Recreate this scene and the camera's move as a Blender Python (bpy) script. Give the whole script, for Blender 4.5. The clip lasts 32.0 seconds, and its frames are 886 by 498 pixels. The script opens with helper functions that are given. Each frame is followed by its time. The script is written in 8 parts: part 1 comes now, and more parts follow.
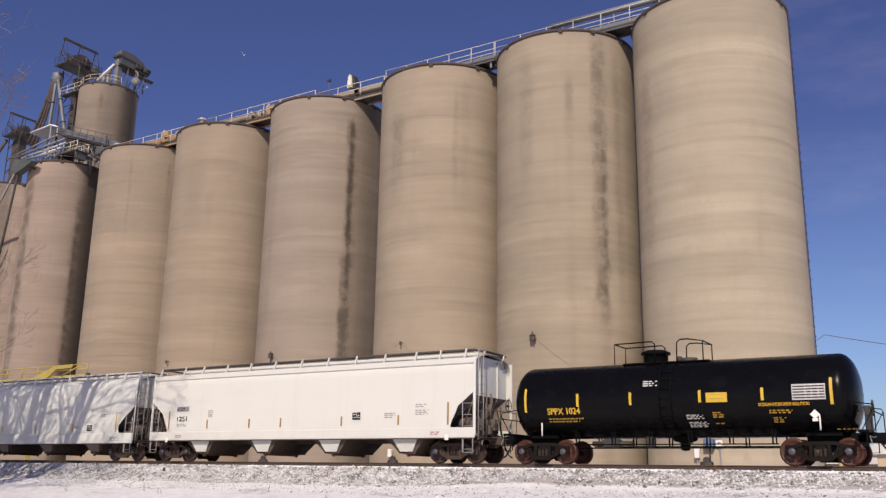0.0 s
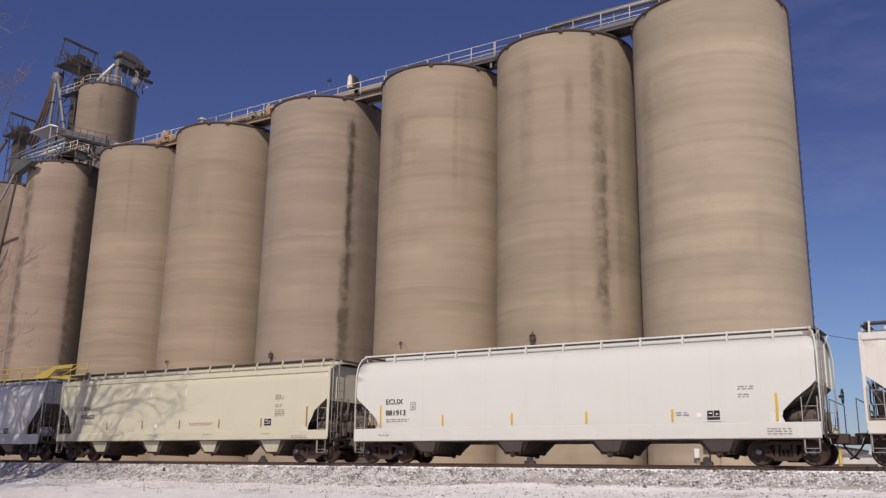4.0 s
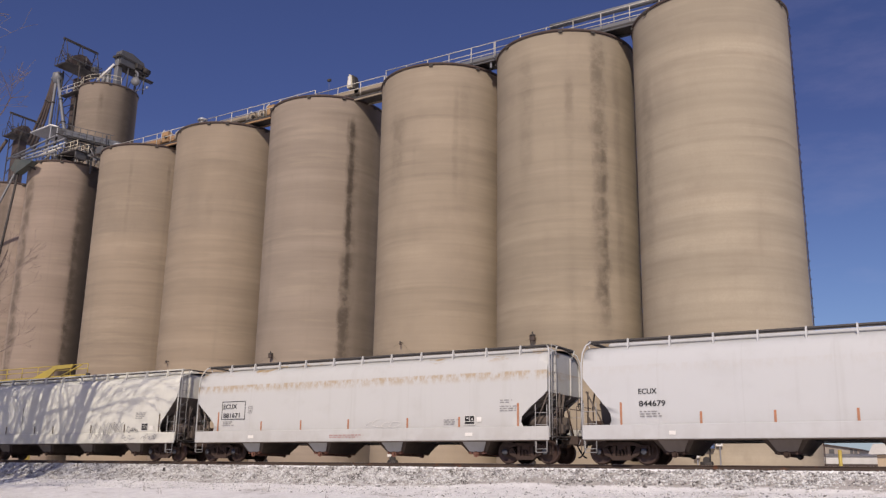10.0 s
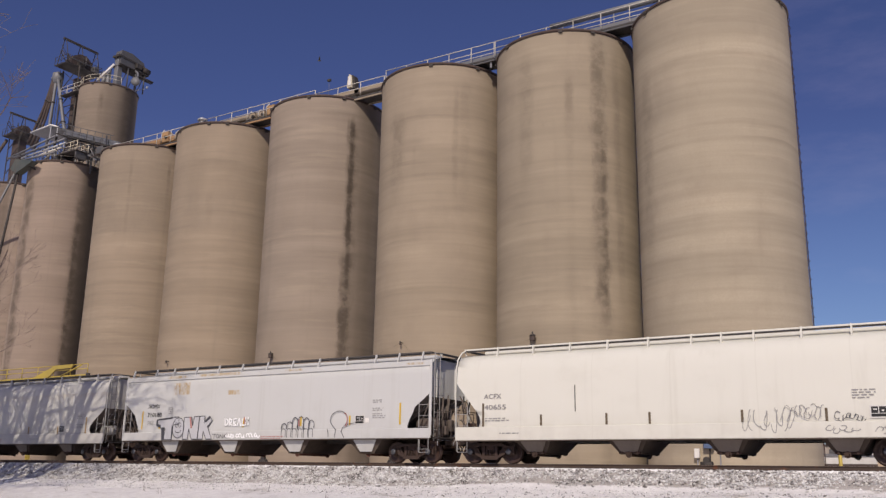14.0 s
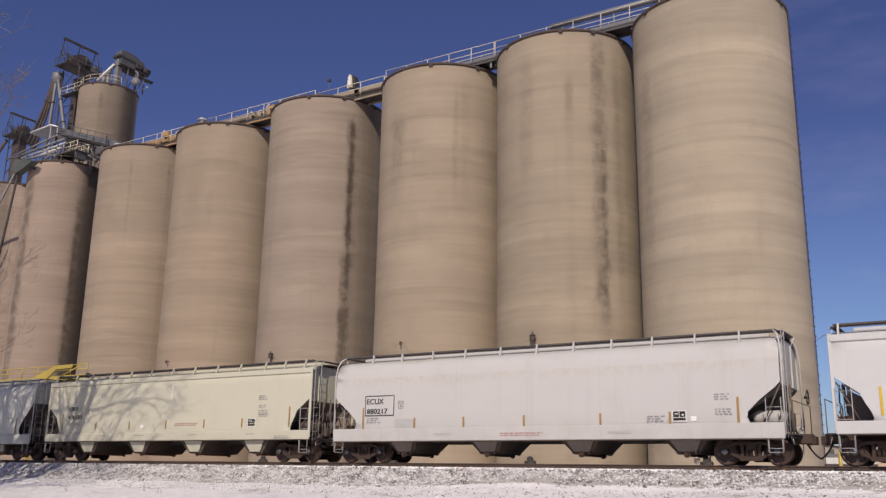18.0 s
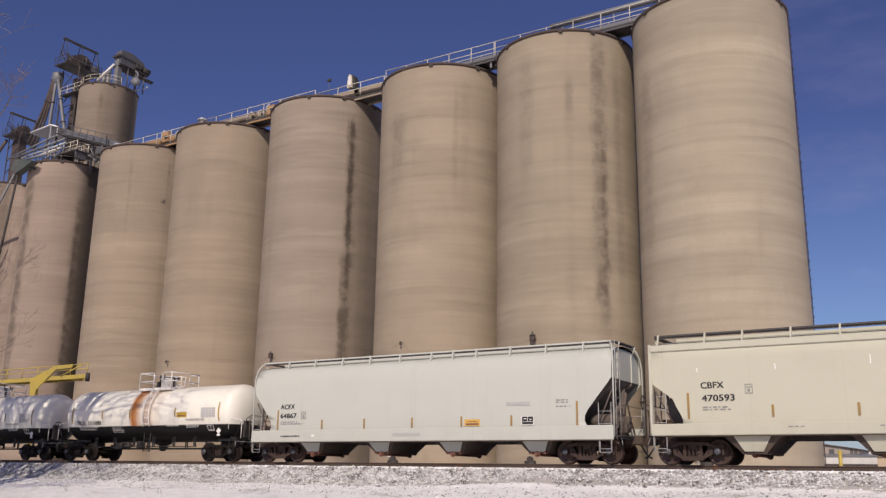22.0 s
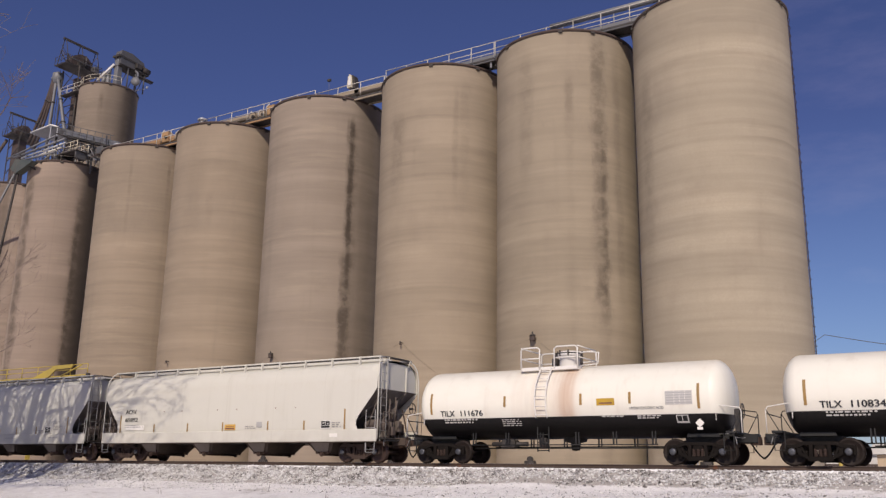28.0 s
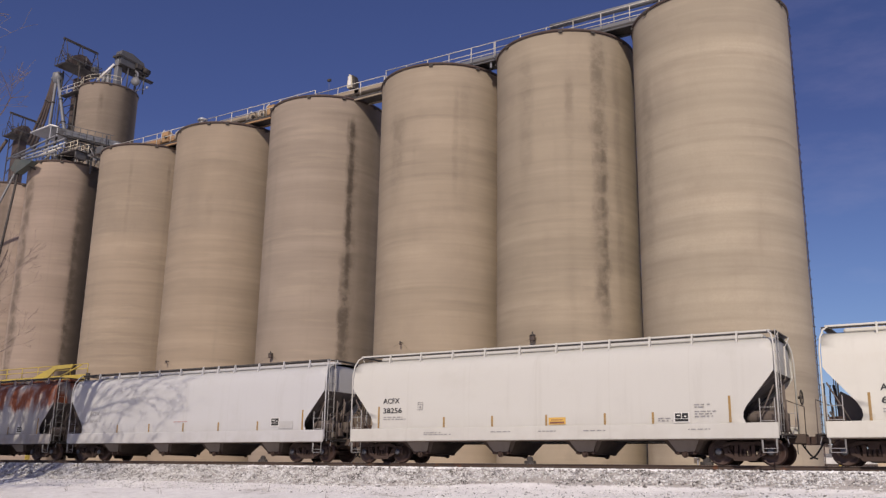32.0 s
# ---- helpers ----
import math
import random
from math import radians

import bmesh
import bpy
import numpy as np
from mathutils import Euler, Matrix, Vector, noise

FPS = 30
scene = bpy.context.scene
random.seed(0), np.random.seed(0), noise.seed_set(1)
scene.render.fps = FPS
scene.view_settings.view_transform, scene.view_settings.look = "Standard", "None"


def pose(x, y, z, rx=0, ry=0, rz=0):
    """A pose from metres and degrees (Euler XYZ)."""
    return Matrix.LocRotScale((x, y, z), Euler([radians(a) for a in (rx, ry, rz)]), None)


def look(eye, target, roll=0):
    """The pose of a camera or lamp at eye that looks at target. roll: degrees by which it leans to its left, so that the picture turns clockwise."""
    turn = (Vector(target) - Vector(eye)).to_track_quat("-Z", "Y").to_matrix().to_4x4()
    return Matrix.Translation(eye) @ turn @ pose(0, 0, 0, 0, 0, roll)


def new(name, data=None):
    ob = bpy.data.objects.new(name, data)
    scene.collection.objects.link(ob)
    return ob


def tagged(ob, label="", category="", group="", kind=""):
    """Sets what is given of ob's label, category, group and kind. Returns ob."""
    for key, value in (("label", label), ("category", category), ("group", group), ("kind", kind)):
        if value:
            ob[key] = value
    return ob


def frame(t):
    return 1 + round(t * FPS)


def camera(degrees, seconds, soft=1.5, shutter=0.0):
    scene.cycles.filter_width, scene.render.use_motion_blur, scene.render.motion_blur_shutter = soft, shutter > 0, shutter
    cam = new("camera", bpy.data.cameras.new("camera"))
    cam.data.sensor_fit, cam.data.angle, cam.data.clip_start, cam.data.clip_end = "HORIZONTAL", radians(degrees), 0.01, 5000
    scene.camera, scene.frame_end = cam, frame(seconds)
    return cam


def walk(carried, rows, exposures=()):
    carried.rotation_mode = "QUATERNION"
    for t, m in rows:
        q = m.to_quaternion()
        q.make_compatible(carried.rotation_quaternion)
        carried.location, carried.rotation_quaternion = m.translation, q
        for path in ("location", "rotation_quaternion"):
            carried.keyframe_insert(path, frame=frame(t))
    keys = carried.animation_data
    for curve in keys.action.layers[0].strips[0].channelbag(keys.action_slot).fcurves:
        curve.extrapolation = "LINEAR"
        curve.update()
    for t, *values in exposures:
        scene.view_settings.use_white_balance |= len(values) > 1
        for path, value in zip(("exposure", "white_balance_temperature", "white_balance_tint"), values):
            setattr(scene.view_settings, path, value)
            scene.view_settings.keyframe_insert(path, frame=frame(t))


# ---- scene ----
# ---- camera: stands still on a tripod beside the track ----
EYE = Vector((0.0, -33.989, -0.581))
TURN, TILT, LEAN = radians(32.266), radians(14.138), 0.989
AIM = EYE + Vector((-math.sin(TURN) * math.cos(TILT), math.cos(TURN) * math.cos(TILT), math.sin(TILT)))
cam = camera(52.077, 32.0, soft=1.35)
walk(cam, [(0.0, look(EYE, AIM, LEAN)), (32.0, look(EYE, AIM, LEAN))], exposures=[(t, e, 6750, 14) for t, e in ((0.0, -0.30), (1.0, -0.45), (2.0, -0.61), (4.0, -0.58), (9.0, -0.51), (13.0, -0.57), (14.0, -0.60), (17.0, -0.52), (19.0, -0.49), (25.0, -0.47), (28.0, -0.55), (30.0, -0.58), (32.0, -0.52))])

# ---- daylight: clear winter noon, sun behind the camera and a little to its right ----
SUN_AZ, SUN_EL = 159.0, 36.0        # degrees from +y towards +x; height above the horizon


def to_sun():
    a, e = radians(SUN_AZ), radians(SUN_EL)
    return Vector((math.sin(a) * math.cos(e), math.cos(a) * math.cos(e), math.sin(e)))


world = bpy.data.worlds.new("winter_sky")
scene.world = world
world.use_nodes = True
wn, wl = world.node_tree.nodes, world.node_tree.links
wn.clear()
sky = wn.new("ShaderNodeTexSky")
sky.sky_type = "NISHITA"
sky.sun_disc = False
sky.sun_elevation, sky.sun_rotation = radians(SUN_EL), radians(SUN_AZ)
sky.altitude, sky.air_density, sky.dust_density, sky.ozone_density = 300, 1.0, 1.5, 7.0
# thin wisps of high cloud, drawn in the sky itself
tc = wn.new("ShaderNodeTexCoord")
mp = wn.new("ShaderNodeMapping")
mp.inputs["Scale"].default_value = (2.2, 2.2, 7.0)
mp.inputs["Rotation"].default_value = (0.0, 0.35, 0.5)
wisp = wn.new("ShaderNodeTexNoise")
wisp.inputs["Scale"].default_value, wisp.inputs["Detail"].default_value, wisp.inputs["Roughness"].default_value = 2.4, 7.0, 0.62
wr = wn.new("ShaderNodeValToRGB")
wr.color_ramp.elements[0].position, wr.color_ramp.elements[0].color = 0.47, (0, 0, 0, 1)
wr.color_ramp.elements[1].position, wr.color_ramp.elements[1].color = 0.80, (0.16, 0.16, 0.16, 1)
mixs = wn.new("ShaderNodeMixRGB")
mixs.inputs[2].default_value = (6.5, 7.2, 8.4, 1)
deep = wn.new("ShaderNodeMixRGB")          # cold, dry winter air: a deeper blue overhead, paler towards the horizon
deep.blend_type = "MULTIPLY"
deep.inputs[0].default_value = 1.0
axes = wn.new("ShaderNodeSeparateXYZ")
height = wn.new("ShaderNodeMapRange")
height.inputs["From Min"].default_value, height.inputs["From Max"].default_value = 0.02, 0.36
air = wn.new("ShaderNodeMixRGB")
air.inputs[1].default_value, air.inputs[2].default_value = (1.45, 1.36, 1.42, 1), (0.90, 0.74, 0.99, 1)
east = wn.new("ShaderNodeMapRange")        # the wisps drift in the eastern half
east.interpolation_type = "SMOOTHSTEP"
east.inputs["From Min"].default_value, east.inputs["From Max"].default_value = -0.30, -0.10
veil = wn.new("ShaderNodeMath")
veil.operation = "MULTIPLY"
bg = wn.new("ShaderNodeBackground")
bg.inputs[1].default_value = 0.10
wo = wn.new("ShaderNodeOutputWorld")
wl.new(tc.outputs["Generated"], mp.inputs[0]); wl.new(mp.outputs[0], wisp.inputs["Vector"]); wl.new(wisp.outputs["Fac"], wr.inputs[0])
wl.new(tc.outputs["Generated"], axes.inputs[0]); wl.new(axes.outputs["Z"], height.inputs["Value"]); wl.new(height.outputs[0], air.inputs[0]); wl.new(air.outputs[0], deep.inputs[2])
wl.new(axes.outputs["X"], east.inputs["Value"]); wl.new(east.outputs[0], veil.inputs[0]); wl.new(wr.outputs[0], veil.inputs[1]); wl.new(veil.outputs[0], mixs.inputs[0]); wl.new(sky.outputs[0], mixs.inputs[1]); wl.new(mixs.outputs[0], deep.inputs[1]); wl.new(deep.outputs[0], bg.inputs[0]); wl.new(bg.outputs[0], wo.inputs[0])

sun_data = bpy.data.lights.new("sun", "SUN")
sun_data.energy, sun_data.angle, sun_data.color = 4.6, radians(0.53), (1.0, 0.925, 0.79)
sun = new("sun", sun_data)
sun.matrix_world = look((0, 0, 0), -to_sun())
sun.location = (0, -60, 60)


# ---- materials ----
def mat(name, color, rough=0.6, metal=0.0, spec=0.5):
    m = bpy.data.materials.new(name)
    m.use_nodes = True
    b = m.node_tree.nodes["Principled BSDF"]
    b.inputs["Base Color"].default_value = (*color, 1)
    b.inputs["Roughness"].default_value, b.inputs["Metallic"].default_value = rough, metal
    b.inputs["Specular IOR Level"].default_value = spec
    return m


class Nodes:
    """Short hand for building node trees."""

    def __init__(self, m):
        self.t, self.n, self.l = m.node_tree, m.node_tree.nodes, m.node_tree.links
        self.b = self.n["Principled BSDF"]
        self.co = self.n.new("ShaderNodeTexCoord").outputs["Object"]

    def put(self, socket, value):
        if isinstance(value, bpy.types.NodeSocket):
            self.l.new(value, socket)
        else:
            socket.default_value = value

    def scaled(self, sx, sy, sz, shift=(0, 0, 0)):
        m = self.n.new("ShaderNodeMapping")
        m.inputs["Scale"].default_value, m.inputs["Location"].default_value = (sx, sy, sz), shift
        self.l.new(self.co, m.inputs[0])
        return m.outputs[0]

    def noise(self, vec, scale, detail=4, rough=0.55):
        x = self.n.new("ShaderNodeTexNoise")
        self.l.new(vec, x.inputs["Vector"])
        x.inputs["Scale"].default_value, x.inputs["Detail"].default_value, x.inputs["Roughness"].default_value = scale, detail, rough
        return x.outputs["Fac"]

    def ramp(self, fac, lo, hi, a=0.0, b=1.0):
        x = self.n.new("ShaderNodeMapRange")
        x.interpolation_type = "SMOOTHSTEP"
        self.put(x.inputs["Value"], fac)
        for key, v in (("From Min", lo), ("From Max", hi), ("To Min", a), ("To Max", b)):
            x.inputs[key].default_value = v
        return x.outputs[0]

    def math(self, op, a, b=0.0):
        x = self.n.new("ShaderNodeMath")
        x.operation = op
        self.put(x.inputs[0], a)
        self.put(x.inputs[1], b)
        return x.outputs[0]

    def mix(self, fac, a, b, mode="MIX"):
        x = self.n.new("ShaderNodeMixRGB")
        x.blend_type = mode
        for s, v in zip(x.inputs, (fac, a, b)):
            self.put(s, (*v, 1) if isinstance(v, tuple) and len(v) == 3 else v)
        return x.outputs[0]

    def axes(self):
        x = self.n.new("ShaderNodeSeparateXYZ")
        self.l.new(self.co, x.inputs[0])
        return x.outputs

    def bump(self, height, strength, distance):
        x = self.n.new("ShaderNodeBump")
        x.inputs["Strength"].default_value, x.inputs["Distance"].default_value = strength, distance
        self.l.new(height, x.inputs["Height"])
        self.l.new(x.outputs[0], self.b.inputs["Normal"])

    def color(self, c):
        self.put(self.b.inputs["Base Color"], c)

    def random(self):
        return self.n.new("ShaderNodeObjectInfo").outputs["Random"]

    def island(self):
        return self.n.new("ShaderNodeNewGeometry").outputs["Random Per Island"]


def worn(name, color, rough=0.5, metal=0.0, dirt=(0.16, 0.13, 0.10), amount=0.35, grain=6.0, rust=0.0, spec=0.5):
    """Painted or bare metal with grime in two scales and, if asked, rust blooms."""
    m = mat(name, color, rough, metal, spec)
    k = Nodes(m)
    big, fine = k.noise(k.co, 0.7, 5), k.noise(k.co, grain, 6)
    g = k.math("MULTIPLY", k.ramp(big, 0.35, 0.75), k.ramp(fine, 0.3, 0.7, 0.4, 1.0))
    c = k.mix(k.math("MULTIPLY", g, amount), color, dirt)
    if rust:
        r = k.ramp(k.noise(k.co, 2.3, 8, 0.65), 0.72 - rust * 0.4, 0.80 - rust * 0.3)
        c = k.mix(r, c, (0.17, 0.065, 0.03))
    k.color(c)
    k.put(k.b.inputs["Roughness"], k.ramp(fine, 0.2, 0.8, max(0.05, rough - 0.1), min(1, rough + 0.15)))
    k.bump(fine, 0.12, 0.01)
    return m


def concrete(name, stains_and_shade=(), tone=(0.42, 0.33, 0.235), shift=0.0, streak=0.32, zones=()):
    """Slip-formed concrete: soft casting bands, blotches, run-down streaks. Dark marks are (angle in degrees, half
    width, strength, top, foot): stains and, in some wide ones, painted flank shade;
    zones: (foot, top, strength, where) stretches of wall that weathered greyer, where -1 the left flank, 1 the right, 0
    all round."""
    m = mat(name, tone, 0.92, 0, 0.25)
    k = Nodes(m)
    x, y, z = k.axes()
    ang = k.math("ARCTAN2", x, k.math("MULTIPLY", y, -1.0))
    # bands wander a little up and down round the wall
    sway = k.math("MULTIPLY", k.math("SUBTRACT", k.noise(k.scaled(0.22, 0.22, 0.3, (shift, 1, 0)), 1.0, 3), 0.5), 0.5)
    zz = k.math("ADD", k.math("ADD", z, shift), sway)
    lift = k.math("DIVIDE", zz, 1.22)
    cells = []
    for o in (0.0, 1.0):
        w = k.n.new("ShaderNodeTexWhiteNoise")
        w.noise_dimensions = "1D"
        k.l.new(k.math("ADD", k.math("FLOOR", lift), shift * 3.1 + 7.3 + o), w.inputs["W"])
        cells.append(w.outputs[0])
    blend = k.ramp(k.math("FRACT", lift), 0.62, 1.0)
    band = k.math("ADD", k.math("MULTIPLY", cells[0], k.math("SUBTRACT", 1.0, blend)), k.math("MULTIPLY", cells[1], blend))
    thin = k.noise(k.scaled(0.03, 0.03, 1.9, (0, shift, 0)), 1.5, 4, 0.6)
    wide = k.ramp(k.noise(k.scaled(0.05, 0.05, 0.16, (shift, 0, 0)), 2.0, 3), 0.3, 0.7, 0.90, 1.05)
    tint = k.math("MULTIPLY", wide, k.math("MULTIPLY", k.ramp(band, 0, 1, 0.94, 1.06), k.ramp(thin, 0.3, 0.7, 0.95, 1.045)))
    c = k.mix(1.0, tone, tint, "MULTIPLY")
    spots = k.noise(k.scaled(1, 1, 0.55), 0.55, 7, 0.62)
    fine = k.noise(k.co, 7.0, 6, 0.7)
    cloud = k.noise(k.scaled(0.35, 0.35, 0.22, (shift, 2, 0)), 0.9, 6, 0.62)
    c = k.mix(k.ramp(cloud, 0.48, 0.74, 0, 0.34), c, (0.26, 0.205, 0.155))
    pale = k.noise(k.scaled(0.10, 0.10, 0.8, (2, shift, 5)), 1.3, 5, 0.6)
    c = k.mix(k.ramp(pale, 0.52, 0.74, 0, 0.28), c, (0.50, 0.405, 0.295))
    for foot, top, strength, where in zones:
        f = k.math("MULTIPLY", k.ramp(zz, foot + shift - 0.5, foot + shift + 0.3), k.ramp(zz, top + shift - 0.4, top + shift + 0.4, 1, 0))
        f = k.math("MULTIPLY", f, k.ramp(spots, 0.30, 0.62, 0.45, 1.0))
        if where:
            f = k.math("MULTIPLY", f, k.ramp(k.math("MULTIPLY", ang, float(where)), -0.15, 0.55))
        c = k.mix(k.math("MULTIPLY", f, strength), c, (0.20, 0.165, 0.13))
    # grime shelves that hang below the joints and fade sideways
    shelf = k.math("MULTIPLY", k.ramp(k.noise(k.scaled(0.10, 0.10, 0.9, (shift, 0, 3)), 1.1, 6, 0.60), 0.50, 0.74), k.ramp(k.math("FRACT", lift), 0.15, 0.95, 0.25, 1.0))
    c = k.mix(k.math("MULTIPLY", shelf, 0.36), c, (0.155, 0.125, 0.098))
    runs = k.ramp(k.noise(k.scaled(1, 1, 0.05, (0, shift, 0)), 0.6, 6, 0.62), 0.54, 0.80)
    c = k.mix(k.math("MULTIPLY", k.math("MULTIPLY", runs, k.ramp(spots, 0.35, 0.6, 0.2, 1.0)), streak), c, (0.20, 0.165, 0.125))
    c = k.mix(k.ramp(spots, 0.58, 0.8, 0, 0.35), c, (0.22, 0.18, 0.135))
    c = k.mix(k.ramp(fine, 0.3, 0.7, 0, 0.22), c, (0.30, 0.25, 0.19))
    rag = k.math("MULTIPLY", k.math("SUBTRACT", k.noise(k.scaled(0.7, 0.7, 0.35), 1.6, 6, 0.65), 0.5), 0.30)
    patch = k.noise(k.scaled(0.6, 0.6, 0.75, (3, 1, shift)), 1.5, 6, 0.65)
    # narrow marks are ragged stains; some wide, smooth ones paint shade on a flank
    for a, half, strength, top, foot in stains_and_shade:
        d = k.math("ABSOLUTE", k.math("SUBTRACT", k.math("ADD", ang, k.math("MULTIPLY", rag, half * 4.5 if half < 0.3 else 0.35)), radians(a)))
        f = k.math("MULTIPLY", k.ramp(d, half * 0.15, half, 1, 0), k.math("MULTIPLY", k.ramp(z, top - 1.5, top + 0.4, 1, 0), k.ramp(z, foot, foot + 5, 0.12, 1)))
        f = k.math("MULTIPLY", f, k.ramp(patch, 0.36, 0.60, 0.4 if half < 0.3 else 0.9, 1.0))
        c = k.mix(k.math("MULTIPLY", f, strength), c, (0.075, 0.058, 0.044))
    k.color(c)
    k.bump(k.math("ADD", k.math("MULTIPLY", fine, 0.4), spots), 0.35, 0.05)
    return m


def paint(name, color, dirt=0.3, roofrust=0.0, streaks=0.3, gloss=0.55, blooms=()):
    """Faded car paint: road grime low down, run-down streaks, rust lines under the eave where asked."""
    m = mat(name, color, gloss, 0, 0.22)
    k = Nodes(m)
    x, y, z = k.axes()
    runs = k.ramp(k.noise(k.scaled(1, 1, 0.07), 2.2, 6, 0.6), 0.5, 0.8)
    blot = k.noise(k.scaled(0.5, 0.5, 0.8), 1.0, 6, 0.6)
    fine = k.noise(k.co, 9, 5)
    low = k.math("MULTIPLY", k.ramp(z, 0.9, 2.1, 1, 0), k.ramp(k.noise(k.co, 1.6, 5), 0.3, 0.7, 0.2, 1))
    grime = (color[0] * 0.5 + 0.02, color[1] * 0.46 + 0.02, color[2] * 0.40 + 0.015)
    c = k.mix(k.math("MULTIPLY", runs, streaks * 0.5), color, grime)
    c = k.mix(k.ramp(blot, 0.5, 0.8, 0, dirt * 0.6), c, grime)
    c = k.mix(k.math("MULTIPLY", low, dirt * 0.8), c, (0.25, 0.20, 0.16))
    # vertical weld seams of the side sheets, a shade darker
    seam = k.math("ABSOLUTE", k.math("SUBTRACT", k.math("FRACT", k.math("ADD", k.math("DIVIDE", x, 3.05), 0.5)), 0.5))
    c = k.mix(k.ramp(seam, 0.0, 0.012, 0.09, 0), c, grime)
    if roofrust:
        line = k.math("MULTIPLY", k.ramp(z, 3.15, 3.5, 0, 1), k.ramp(z, 3.58, 3.64, 1, 0))
        bits = k.ramp(k.noise(k.scaled(2.4, 0.2, 1.2), 1.8, 6, 0.7), 0.38, 0.62)
        eave = k.math("MULTIPLY", k.ramp(z, 4.0, 4.25, 0, 1), k.ramp(k.noise(k.scaled(0.45, 0.3, 1.4), 1.7, 7, 0.65), 0.55, 0.68))
        r = k.math("MAXIMUM", k.math("MULTIPLY", k.math("MULTIPLY", line, bits), 0.62), eave)
        c = k.mix(k.math("MULTIPLY", r, roofrust), c, (0.37, 0.235, 0.09))
    drip = k.math("ADD", k.math("MULTIPLY", k.noise(k.scaled(5.5, 1, 0.9), 1.5, 6, 0.7), 0.6), k.math("MULTIPLY", k.noise(k.co, 6, 5, 0.7), 0.4))
    for bx, bz, bw, bh in blooms:
        fx = k.ramp(k.math("ABSOLUTE", k.math("SUBTRACT", x, bx)), bw * 0.7, bw, 1, 0)
        fz = k.ramp(k.math("ABSOLUTE", k.math("SUBTRACT", z, bz)), bh * 0.7, bh, 1, 0)
        f = k.math("MULTIPLY", k.math("MULTIPLY", fx, fz), k.ramp(drip, 0.42, 0.60, 0.12, 0.85))
        c = k.mix(f, c, (0.40, 0.27, 0.115))
    k.color(c)
    k.put(k.b.inputs["Roughness"], k.ramp(fine, 0.2, 0.8, gloss - 0.08, gloss + 0.2))
    k.bump(k.math("ADD", k.noise(k.scaled(0.8, 0.8, 0.5), 0.8, 2), k.math("MULTIPLY", fine, 0.05)), 0.25, 0.03)
    return m


